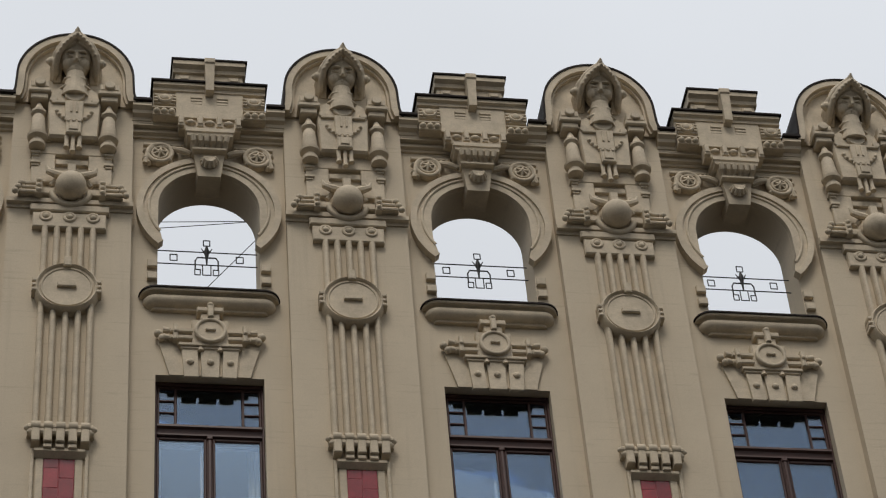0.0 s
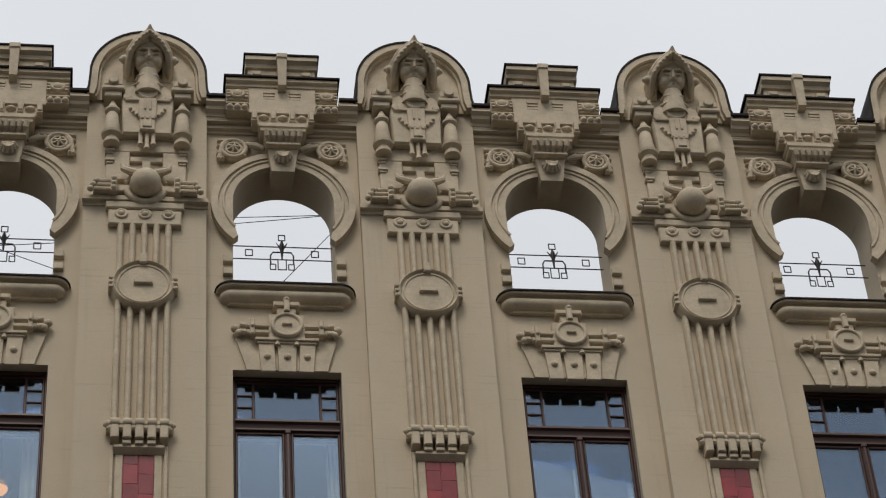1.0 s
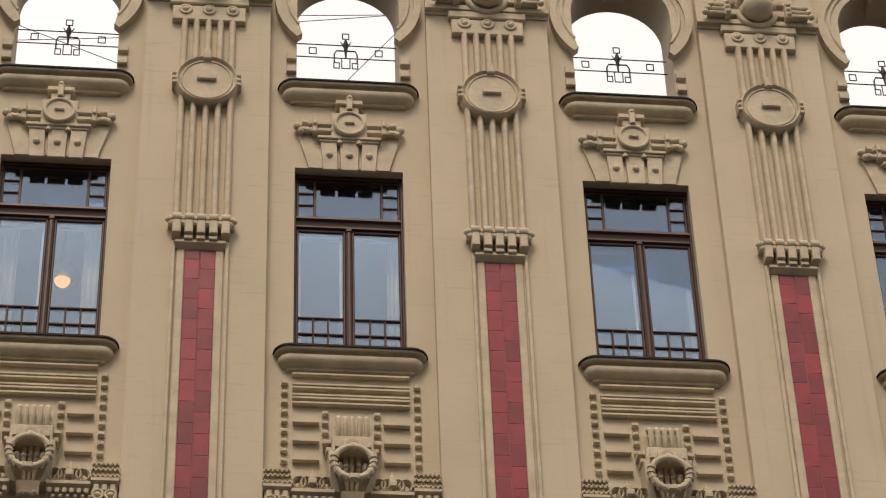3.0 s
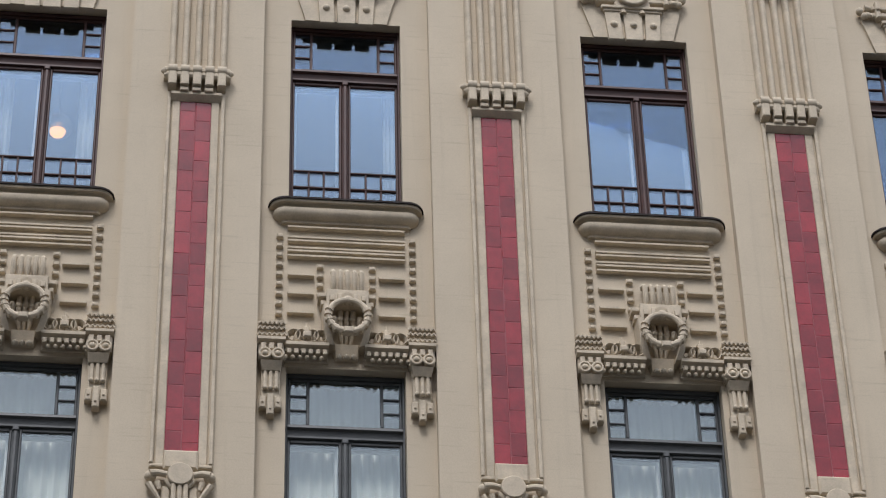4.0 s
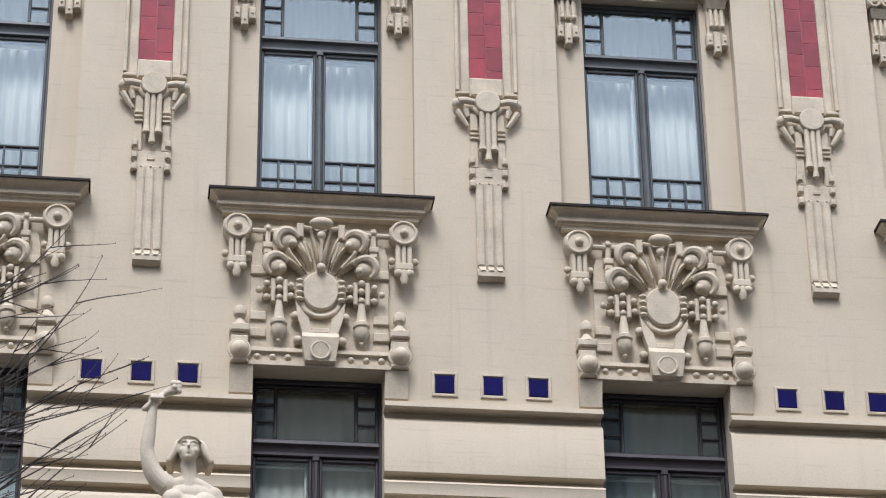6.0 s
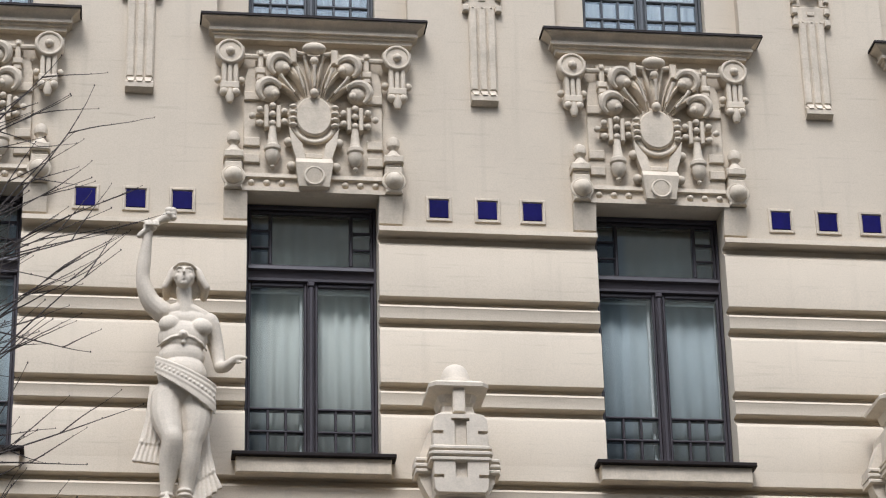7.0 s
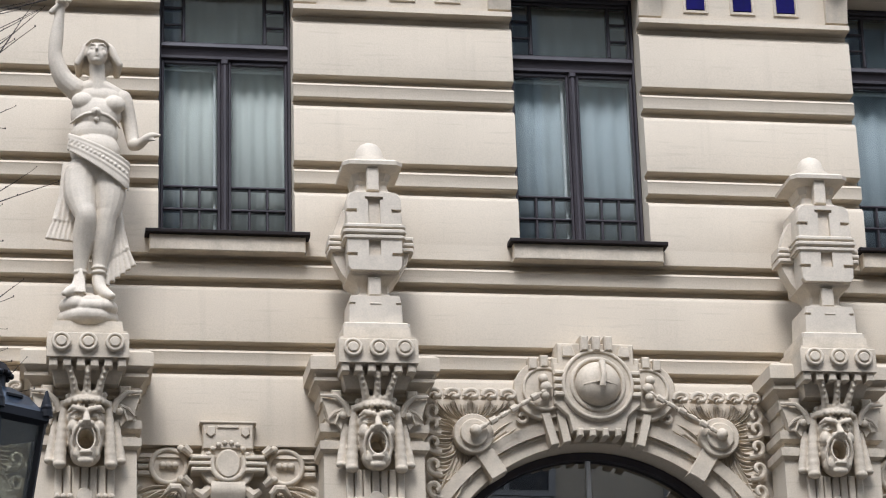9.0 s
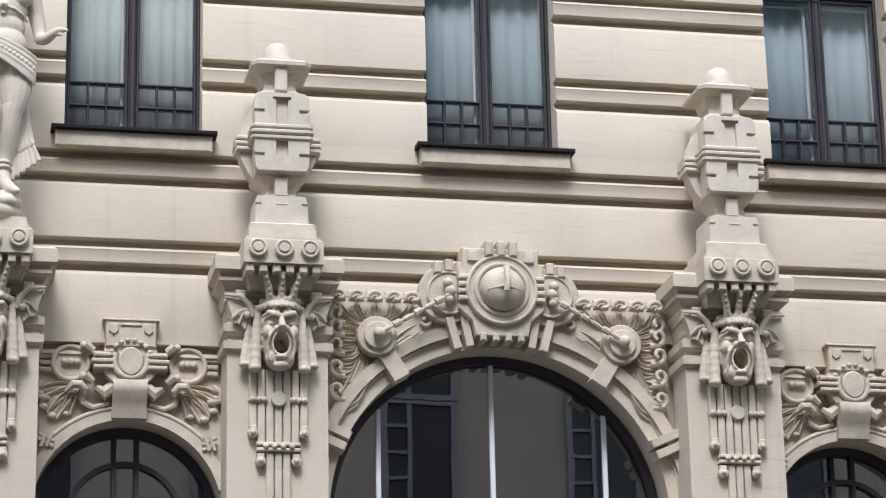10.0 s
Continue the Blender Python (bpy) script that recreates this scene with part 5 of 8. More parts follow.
def make_drop():
    t = thing("hanging_pilaster_ornament", "long plaster drop ornament with disc, scrolls and reeded tail", "relief", "hanging ornaments", base=12.42)
    bm = bmesh.new()
    box(bm, -0.155, 0.155, -0.17, FACE, 14.3, 14.5, 0.02)
    part("head_block", bm, RELIEF, t)
    bm = bmesh.new()
    disc(bm, 0, 14.22, 0.115, -0.22, FACE, 24)
    ring(bm, 0, 14.22, 0.13, 0.025, -0.16, 200, 340, 18)
    part("disc", bm, RELIEF, t)
    for s in (-1, 1):
        bm = bmesh.new()
        tube(bm, [(s * 0.12, -0.17, 14.23), (s * 0.2, -0.18, 14.24), (s * 0.27, -0.19, 14.22)], [0.03, 0.032, 0.038], 10)
        dome(bm, s * 0.265, 14.215, 0.055, -0.15, 0.06, 16)
        tube(bm, [(s * 0.28, -0.17, 14.13), (s * 0.23, -0.17, 14.05), (s * 0.18, -0.16, 13.98)], [0.034, 0.028, 0.018], 8)
        tube(bm, [(s * 0.2, -0.17, 14.15), (s * 0.18, -0.17, 14.07)], [0.03, 0.02], 8)
        part("scroll", bm, RELIEF, t)
        bm = bmesh.new()
        x0, x1 = sorted((s * 0.085, s * 0.16))
        box(bm, x0, x1, -0.155, FACE, 13.55, 14.12, 0.01)
        part("side_plate", bm, RELIEF, t)
        for k in range(3):
            bm = bmesh.new()
            box(bm, x0, x1, -0.175, FACE, 13.84 + k * 0.045, 13.865 + k * 0.045, 0.006)
            part("plate_band", bm, RELIEF, t)
        for z in (13.62, 13.5, 13.38):
            bm = bmesh.new()
            x0, x1 = sorted((s * 0.12, s * 0.175))
            box(bm, x0, x1, -0.18, FACE, z - 0.03, z + 0.035, 0.01)
            part("side_tooth", bm, RELIEF, t)
    for k, z0 in enumerate((13.72, 13.62, 13.72)):
        bm = bmesh.new()
        x = (k - 1) * 0.053
        tube(bm, [(x, -0.185, 14.12), (x, -0.185, z0 + 0.07), (x, -0.185, z0)], [0.025, 0.025, 0.04 - 0.008 * (k == 1)], 8)
        part("reed", bm, RELIEF, t)
    bm = bmesh.new()
    box(bm, -0.155, 0.155, -0.15, FACE, 13.35, 13.56, 0.01)
    box(bm, -0.035, 0.035, -0.16, FACE, 13.46, 13.5, 0.006)
    part("knee_block", bm, RELIEF, t)
    for k in range(3):
        bm = bmesh.new()
        x = (k - 1) * 0.082
        box(bm, x - 0.036, x + 0.036, -0.165, FACE, 12.56, 13.4, 0.014)
        dome(bm, x, 13.39, 0.013, -0.16, 0.015, 8, 3)
        part("tail_strip", bm, RELIEF, t)
    bm = bmesh.new()
    box(bm, -0.12, 0.12, -0.145, FACE, 12.5, 13.4, 0)
    part("tail_back", bm, RELIEF, t)
    bm = bmesh.new()
    profile(bm, -0.12, 0.12, [(-0.15, 12.53), (-0.19, 12.5), (-0.19, 12.45), (-0.15, 12.42)], FACE)
    part("foot", bm, RELIEF, t)
    for k in range(3):
        bm = bmesh.new()
        x = (k - 1) * 0.075
        rings(bm, [[(x - 0.03, -0.16, 12.55), (x + 0.03, -0.16, 12.55), (x + 0.03, -0.15, 12.57), (x - 0.03, -0.15, 12.57)],
                   [(x - 0.022, -0.2, 12.5), (x + 0.022, -0.2, 12.5), (x + 0.022, -0.15, 12.48), (x - 0.022, -0.15, 12.48)]])
        part("foot_tooth", bm, RELIEF, t)
    return t


repeat(make_drop(), PILASTERS)


# ---- cartouche between the middle and the lower windows ----
def make_cartouche():
    t = thing("cartouche", "rich plaster cartouche with oval shield, leaf fan and turned drops", "relief", "cartouches", base=11.45)
    y = -0.16
    bm = bmesh.new()
    plate(bm, [(-0.6, 11.62), (0.6, 11.62), (0.6, 12.55), (0.57, 12.68), (0.5, 12.72), (0.5, 12.86), (-0.5, 12.86), (-0.5, 12.72), (-0.57, 12.68), (-0.6, 12.55)], y, FACE, 0.01)
    part("back_plate", bm, RELIEF, t)
    for s in (-1, 1):
        for z in (12.42, 11.98, 11.82):
            bm = bmesh.new()
            x0, x1 = sorted((s * 0.46, s * 0.6))
            box(bm, x0, x1, y - 0.025, FACE, z - 0.055, z + 0.03, 0.008)
            part("side_notch", bm, RELIEF, t)
    bm = bmesh.new()
    disc(bm, 0, 12.19, 0.225, -0.21, FACE, 32, 0.24)
    ring(bm, 0, 12.19, 0.2, 0.022, -0.21, 180, 360, 24, 0.225)
    part("shield_frame", bm, RELIEF, t)
    bm = bmesh.new()
    disc(bm, 0, 12.205, 0.162, -0.245, FACE, 32, 0.19, 0.015)
    part("shield", bm, RELIEF, t)
    for s in (-1, 1):
        for k in range(4):
            bm = bmesh.new()
            ball(bm, s * 0.18, -0.25, 12.11 + k * 0.058, 0.027, 10, 6, 1.3, 1, 0.8)
            part("shield_bead", bm, RELIEF, t)
    bm = bmesh.new()
    ball(bm, 0, -0.27, 12.41, 0.042, 14, 10)
    part("top_bead", bm, RELIEF, t)
    # fan of leaves
    petals = [((0, 12.37), (0, 12.55), (0, 12.81), 0.1)]
    for s in (-1, 1):
        petals += [((s * 0.07, 12.39), (s * 0.1, 12.56), (s * 0.22, 12.73), 0.075), ((s * 0.13, 12.36), (s * 0.22, 12.48), (s * 0.33, 12.55), 0.055)]
    for p0, p1, p2, w in petals:
        bm = bmesh.new()
        leaf_strip(bm, bend(p0, p1, p2), [0.02 + (w - 0.02) * (i / 8) ** 1.3 for i in range(9)], -0.17, 0.1)
        part("leaf", bm, RELIEF, t)
    for k in range(5):
        a = radians(90 + (k - 2) * 20)
        bm = bmesh.new()
        ux, uz = math.cos(a), math.sin(a)
        tube(bm, [(0.27 * ux, -0.28, 12.2 + 0.27 * uz), (0.42 * ux, -0.31, 12.2 + 0.42 * uz), (0.46 * ux, -0.31, 12.2 + 0.46 * uz)], [0.012, 0.012, 0.022], 8)
        part("stamen", bm, RELIEF, t)
    bm = bmesh.new()
    ball(bm, 0, -0.27, 12.845, 0.085, 16, 10, 1.25, 0.8, 0.62)
    for s in (-1, 1):
        tube(bm, [(s * 0.06, -0.2, 12.82), (s * 0.16, -0.19, 12.84)], [0.02, 0.025], 8)
        box(bm, s * 0.18 - 0.03, s * 0.18 + 0.03, -0.24, FACE, 12.72, 12.86, 0.01)
    ball(bm, 0, -0.26, 12.73, 0.04, 12, 8)
    part("crest_ball", bm, RELIEF, t)
    for s in (-1, 1):
        for x, z, r, name in ((0.29, 12.68, 0.095, "upper_shell"), (0.38, 12.43, 0.098, "side_shell")):
            bm = bmesh.new()
            ball(bm, s * x, -0.2, z, r * 0.95, 16, 12, 1, 0.8, 0.9)
            a0 = -60 if s > 0 else 240
            pts = [(s * x + r * math.cos(q), -0.235 - 0.03 * math.sin(i / 13 * math.pi), z + r * 0.95 * math.sin(q)) for i, q in enumerate(radians(a0 + s * 17 * i) for i in range(14))]
            tube(bm, pts, [0.018 + 0.022 * math.sin(i / 13 * math.pi) for i in range(14)], 8)
            ball(bm, s * (x - 0.045), -0.25, z - 0.03, 0.038, 10, 8)
            part(name, bm, RELIEF, t)
        # jointed arm beside the shield
        for k in range(3):
            bm = bmesh.new()
            x = s * (0.355 + 0.052 * (k - 1))
            box(bm, x - 0.019, x + 0.019, -0.24 + 0.03 * (k == 1), FACE, 12.08, 12.3, 0.008)
            part("arm_bar", bm, RELIEF, t)
        for x, z in ((0.355, 12.29), (0.355, 12.21), (0.355, 12.12), (0.465, 12.25), (0.465, 12.12), (0.53, 12.185), (0.255, 12.24), (0.255, 12.14)):
            bm = bmesh.new()
            ball(bm, s * x, -0.235, z, 0.03, 10, 8)
            part("arm_ball", bm, RELIEF, t)
        bm = bmesh.new()
        x0, x1 = sorted((s * 0.2, s * 0.5))
        box(bm, x0, x1, -0.21, FACE, 12.13, 12.16, 0.008)
        box(bm, x0, x1, -0.21, FACE, 12.21, 12.24, 0.008)
        part("arm_rail", bm, RELIEF, t)
        bm = bmesh.new()
        lathe(bm, s * 0.355, -0.22, 11.69, [(0.01, 0), (0.024, 0.02), (0.015, 0.04), (0.042, 0.06), (0.066, 0.12), (0.06, 0.165), (0.075, 0.18), (0.075, 0.21), (0.05, 0.23),
                                           (0.042, 0.27), (0.034, 0.34), (0.026, 0.42)], 14)
        part("turned_drop", bm, RELIEF, t)
        for x, z in ((0.215, 11.96), (0.19, 11.73)):
            bm = bmesh.new()
            ball(bm, s * x, -0.21, z, 0.042, 12, 8)
            part("side_ball", bm, RELIEF, t)
        # outer bracket with disc
        c = s * 0.725
        bm = bmesh.new()
        disc(bm, c, 12.8, 0.125, -0.25, FACE, 24)
        box(bm, c - 0.125, c + 0.125, -0.24, FACE, 12.78, 12.86, 0.01)
        part("bracket_disc", bm, RELIEF, t)
        bm = bmesh.new()
        ring(bm, c, 12.8, 0.105, 0.014, -0.25)
        dome(bm, c, 12.8, 0.04, -0.25, 0.045, 12)
        part("bracket_boss", bm, RELIEF, t)
        for k in range(3):
            bm = bmesh.new()
            x = c + (k - 1) * 0.05
            box(bm, x - 0.021, x + 0.021, -0.24, FACE, 12.5, 12.7, 0.01)
            part("bracket_reed", bm, RELIEF, t)
        bm = bmesh.new()
        box(bm, c - 0.08, c + 0.08, -0.25, FACE, 12.44, 12.51, 0.01)
        for u in (-1, 1):
            ball(bm, c + u * 0.1, -0.18, 12.55, 0.035, 10, 6)
            ball(bm, c + u * 0.05, -0.23, 12.41, 0.04, 10, 8)
        tube(bm, [(c, -0.23, 12.44), (c, -0.23, 12.36), (c, -0.23, 12.31)], [0.025, 0.04, 0.025], 10)
        part("bracket_pendant", bm, RELIEF, t)
        bm = bmesh.new()
        tube(bm, [(c - s * 0.12, -0.2, 12.78), (s * 0.4, -0.2, 12.78)], 0.025, 8)
        tube(bm, [(s * 0.46, -0.2, 12.84), (s * 0.46, -0.2, 12.62)], 0.026, 8)
        ball(bm, s * 0.38, -0.2, 12.77, 0.042, 10, 6)
        dome(bm, s * 0.46, 12.8, 0.03, -0.21, 0.035, 8, 4)
        part("hook", bm, RELIEF, t)
        bm = bmesh.new()
        box(bm, s * 0.46 - 0.045, s * 0.46 + 0.045, -0.24, FACE, 12.6, 12.66, 0.01)
        box(bm, s * 0.46 - 0.035, s * 0.46 + 0.035, -0.23, FACE, 12.55, 12.6, 0.01)
        ball(bm, s * 0.46, -0.21, 12.51, 0.045, 10, 8)
        part("hook_weight", bm, RELIEF, t)
        # urn on the corner
        c = s * 0.685
        bm = bmesh.new()
        box(bm, c - 0.075, c + 0.075, -0.24, FACE, 11.5, 11.75, 0.012)
        box(bm, c - 0.085, c + 0.085, -0.26, FACE, 11.78, 11.85, 0.012)
        box(bm, c - 0.07, c + 0.07, -0.23, FACE, 11.75, 11.78, 0.008)
        part("corner_block", bm, RELIEF, t)
        bm = bmesh.new()
        dome(bm, c, 11.61, 0.085, -0.22, 0.1, 18)
        ring(bm, c, 11.61, 0.09, 0.014, -0.23)
        part("corner_boss", bm, RELIEF, t)
        bm = bmesh.new()
        lathe(bm, c, -0.19, 11.84, [(0.075, 0), (0.06, 0.03), (0.03, 0.07), (0.035, 0.09), (0.055, 0.11), (0.06, 0.15), (0.045, 0.19), (0.015, 0.21)], 14)
        part("corner_urn", bm, RELIEF, t)
    bm = bmesh.new()
    plate(bm, [(-0.15, 11.78), (-0.07, 11.78), (-0.1, 11.93), (-0.15, 11.99), (-0.215, 12.09), (-0.2, 11.95)], -0.25, FACE, 0.006)
    plate(bm, [(0.15, 11.78), (0.07, 11.78), (0.1, 11.93), (0.15, 11.99), (0.215, 12.09), (0.2, 11.95)], -0.25, FACE, 0.006)
    plate(bm, [(-0.15, 11.78), (0.15, 11.78), (0.19, 12.02), (-0.19, 12.02)], -0.185, FACE)
    box(bm, -0.08, 0.08, -0.23, FACE, 11.8, 11.85, 0.008)
    part("neck", bm, RELIEF, t)
    bm = bmesh.new()
    rings(bm, [[(-0.13, FACE, 11.5), (0.13, FACE, 11.5), (0.13, -0.27, 11.52), (-0.13, -0.27, 11.52)],
               [(-0.16, FACE, 11.73), (0.16, FACE, 11.73), (0.16, -0.3, 11.73), (-0.16, -0.3, 11.73)],
               [(-0.155, FACE, 11.79), (0.155, FACE, 11.79), (0.155, -0.25, 11.79), (-0.155, -0.25, 11.79)]])
    part("key_block", bm, RELIEF, t)
    bm = bmesh.new()
    ring(bm, 0, 11.61, 0.08, 0.012, -0.285)
    part("key_ring", bm, RELIEF, t)
    bm = bmesh.new()
    profile(bm, -0.61, 0.61, [(-0.2, 11.66), (-0.21, 11.62), (-0.18, 11.61), (-0.18, 11.54), (-0.21, 11.53), (-0.21, 11.49)], FACE)
    part("base_beam", bm, RELIEF, t)
    for s in (-1, 1):
        for k in range(3):
            bm = bmesh.new()
            dome(bm, s * (0.27 + k * 0.13), 11.575, 0.03, -0.18, 0.035, 10, 4)
            part("beam_stud", bm, RELIEF, t)
        bm = bmesh.new()
        x0, x1 = sorted((s * 0.562, s * 0.76))
        rings(bm, [[(x0, FACE, 11.24), (x1, FACE, 11.24), (x1, FACE - 0.03, 11.25), (x0, FACE - 0.03, 11.25)],
                   [(x0, FACE, 11.38), (x1, FACE, 11.38), (x1, FACE - 0.05, 11.38), (x0, FACE - 0.05, 11.38)],
                   [(x0, FACE, 11.49), (x1, FACE, 11.49), (x1, FACE - 0.08, 11.49), (x0, FACE - 0.08, 11.49)]])
        part("foot_corbel", bm, RELIEF, t)
    return t


repeat(make_cartouche(), AXES)


# ---- lower order: piers, masks, pinnacles and the statue ----
LOW = sorted([a + s * 1.13 for a in NARROW for s in (-1, 1)])


def block(bm, hx, y, z0, z1, hx2=None, y2=None, c=0.01):
    """A block against the wall, of half-width hx and front y at z0, hx2 and y2 at z1."""
    hx2, y2 = hx2 or hx, y2 or y
    rings(bm, [[(-hx, FACE + 0.02, z0), (-hx, y, z0), (hx, y, z0), (hx, FACE + 0.02, z0)], [(-hx2, FACE + 0.02, z1), (-hx2, y2, z1), (hx2, y2, z1), (hx2, FACE + 0.02, z1)]])


def make_pier():
    t = thing("pier", "pale stucco pier with moulded head carrying a sculpted mask", "pier", "piers", base=0.0)
    bm = bmesh.new()
    block(bm, 0.4, -0.48, 0.1, 7.2)
    part("shaft", bm, STUCCO, t)
    bm = bmesh.new()
    block(bm, 0.46, -0.56, 0.1, 0.9)
    part("plinth", bm, STUCCO, t)
    bm = bmesh.new()
    rows = []
    for z in (7.2, 7.34):
        rows += [(z, 0.4, -0.48), (z + 0.025, 0.432, -0.522), (z + 0.09, 0.434, -0.524), (z + 0.1, 0.405, -0.49), (z + 0.115, 0.39, -0.47), (z + 0.138, 0.39, -0.47)]
    stacked(bm, rows)
    part("necking", bm, RELIEF, t)
    bm = bmesh.new()
    stacked(bm, [(z, h, -0.48 - (h - 0.395) * 1.3) for z, h in ((7.48, 0.395), (7.6, 0.395), (7.605, 0.41), (7.63, 0.41), (7.66, 0.43), (7.69, 0.43), (7.692, 0.415), (7.7, 0.415), (7.73, 0.438),
                                                                (7.76, 0.47), (7.763, 0.48), (7.79, 0.48), (7.793, 0.46), (7.8, 0.46), (7.825, 0.475), (7.84, 0.5), (7.843, 0.515), (7.95, 0.515), (7.98, 0.48))])
    part("capital", bm, STUCCO, t)
    bm = bmesh.new()
    stacked(bm, [(7.68, 0.24, -0.66), (7.76, 0.27, -0.72), (7.835, 0.275, -0.73), (7.84, 0.315, -0.85), (8.03, 0.315, -0.85), (8.04, 0.3, -0.83), (8.06, 0.3, -0.83), (8.065, 0.27, -0.79), (8.15, 0.265, -0.785)])
    part("pedestal", bm, RELIEF, t)
    for k in range(3):
        bm = bmesh.new()
        x = (k - 1) * 0.205
        disc(bm, x, 7.955, 0.075, -0.875, -0.84, 20)
        ring(bm, x, 7.955, 0.062, 0.014, -0.875, seg=20)
        disc(bm, x, 7.955, 0.042, -0.895, -0.87, 16)
        part("rosette", bm, RELIEF, t)
    for k in range(6):
        bm = bmesh.new()
        x = (k - 2.5) * 0.105
        box(bm, x - 0.032, x + 0.032, -0.83, -0.4, 7.77, 7.84, 0.008)
        part("dentil", bm, RELIEF, t)
    for s in (-1, 1):
        bm = bmesh.new()
        box(bm, s * 0.3 - 0.045, s * 0.3 + 0.045, -0.56, -0.4, 7.6, 7.7, 0.012)
        box(bm, s * 0.395 - 0.03, s * 0.395 + 0.03, -0.54, -0.4, 7.6, 7.67, 0.012)
        part("ear_block", bm, RELIEF, t)
    # reeded panel under the mask
    for k in range(-3, 4):
        bm = bmesh.new()
        x = k * 0.067
        box(bm, x - 0.029, x + 0.029, -0.53, -0.47, 6.56 if abs(k) == 3 else 6.47, 7.06, 0.008)
        part("reed", bm, RELIEF, t)
    bm = bmesh.new()
    disc(bm, 0, 6.82, 0.062, -0.56, -0.5, 18)
    part("reed_disc", bm, RELIEF, t)
    for s in (-1, 1):
        bm = bmesh.new()
        box(bm, min(s * 0.1, s * 0.235), max(s * 0.1, s * 0.235), -0.545, -0.47, 6.8, 6.825, 0.006)
        part("reed_clip", bm, RELIEF, t)
        for k in range(3):
            bm = bmesh.new()
            ball(bm, s * (0.11 + 0.048 * k), -0.54, 6.815, 0.025, 8, 6)
            part("clip_bead", bm, RELIEF, t)
        for x, z in ((0.2, 6.55), (0.14, 6.325)):
            bm = bmesh.new()
            disc(bm, s * x, z, 0.04, -0.545, -0.47, 16)
            dome(bm, s * x, z, 0.024, -0.545, 0.022, 10, 4)
            box(bm, s * x - 0.03, s * x + 0.03, -0.54, -0.47, z, z + 0.06, 0.008)
            part("reed_curl", bm, RELIEF, t)
    for z in (6.4, 6.445):
        bm = bmesh.new()
        box(bm, -0.175, 0.175, -0.55, -0.47, z, z + 0.03, 0.008)
        part("reed_foot", bm, RELIEF, t)
    for k in range(4):
        bm = bmesh.new()
        ball(bm, (k - 1.5) * 0.068, -0.55, 6.44, 0.024, 8, 6)
        part("foot_bead", bm, RELIEF, t)
    for k in (-1, 0, 1):
        bm = bmesh.new()
        box(bm, k * 0.066 - 0.029, k * 0.066 + 0.029, -0.525, -0.47, 5.2, 6.398, 0.008)
        part("reed_stem", bm, RELIEF, t)
    return t


repeat(make_pier(), LOW)

# the crowned mask: one cast piece
bm = bmesh.new()
y = -0.56
ball(bm, 0, y + 0.02, 7.3, 1, 28, 20, 0.152, 0.15, 0.25)
ball(bm, 0, y, 7.42, 1, 24, 16, 0.15, 0.14, 0.11)
ball(bm, 0, y - 0.03, 7.13, 1, 20, 14, 0.118, 0.12, 0.095)
ball(bm, 0, y - 0.115, 7.062, 1, 14, 10, 0.062, 0.04, 0.034)
tube(bm, [(0, y - 0.135, 7.47), (0, y - 0.165, 7.41), (0, y - 0.2, 7.35), (0, y - 0.175, 7.33)], [0.018, 0.022, 0.034, 0.024], 10)
for s in (-1, 1):
    ball(bm, s * 0.04, y - 0.16, 7.345, 0.026, 10, 8)
    tube(bm, [(s * 0.012, y - 0.158, 7.45), (s * 0.05, y - 0.165, 7.46), (s * 0.1, y - 0.145, 7.478), (s * 0.14, y - 0.09, 7.455)], [0.018, 0.024, 0.022, 0.012], 8)
    tube(bm, [(s * 0.012, y - 0.15, 7.49), (s * 0.07, y - 0.14, 7.505)], [0.012, 0.01], 8)
    ball(bm, s * 0.094, y - 0.085, 7.335, 1, 14, 10, 0.05, 0.06, 0.06)
    tube(bm, [(s * 0.045, y - 0.16, 7.35), (s * 0.092, y - 0.145, 7.29), (s * 0.108, y - 0.115, 7.2), (s * 0.09, y - 0.1, 7.1)], [0.012, 0.015, 0.014, 0.01], 8)
    tube(bm, [(s * 0.045, y - 0.128, 7.405), (s * 0.08, y - 0.135, 7.392), (s * 0.115, y - 0.1, 7.41)], [0.008, 0.012, 0.008], 8)
    ball(bm, s * 0.072, y - 0.118, 7.422, 1, 12, 8, 0.026, 0.016, 0.014)
    # rolled cloth falling beside the face
    for x0, x1, z1, r0, r1, turns in ((0.17, 0.195, 7.05, 0.03, 0.05, 8), (0.225, 0.275, 7.09, 0.022, 0.04, 7)):
        top = 7.56 if x0 < 0.2 else 7.48
        path = [(s * (x0 + (x1 - x0) * i / 30), y - 0.03 + 0.05 * (x0 > 0.2), top + (z1 - top) * i / 30) for i in range(31)]
        tube(bm, path, [(r0 + (r1 - r0) * i / 30) * (1 + 0.1 * (abs(math.sin(i / 30 * turns * math.pi)) - 0.5)) for i in range(31)], 12)
        ball(bm, s * x1, y - 0.04 + 0.05 * (x0 > 0.2), z1, r1 * 1.05, 12, 8, 1, 1, 0.7)
tube(bm, [(0.07 * math.cos(q), y - 0.142 - 0.016 * abs(math.sin(q)), 7.225 + 0.095 * math.sin(q)) for q in (radians(i * 15) for i in range(25))], 0.009, 8)
ball(bm, 0, y - 0.15, 7.12, 1, 12, 8, 0.055, 0.022, 0.016)
tube(bm, [(-0.16, y - 0.06, 7.535), (-0.09, y - 0.135, 7.545), (0, y - 0.16, 7.55), (0.09, y - 0.135, 7.545), (0.16, y - 0.06, 7.535)], 0.026, 10)
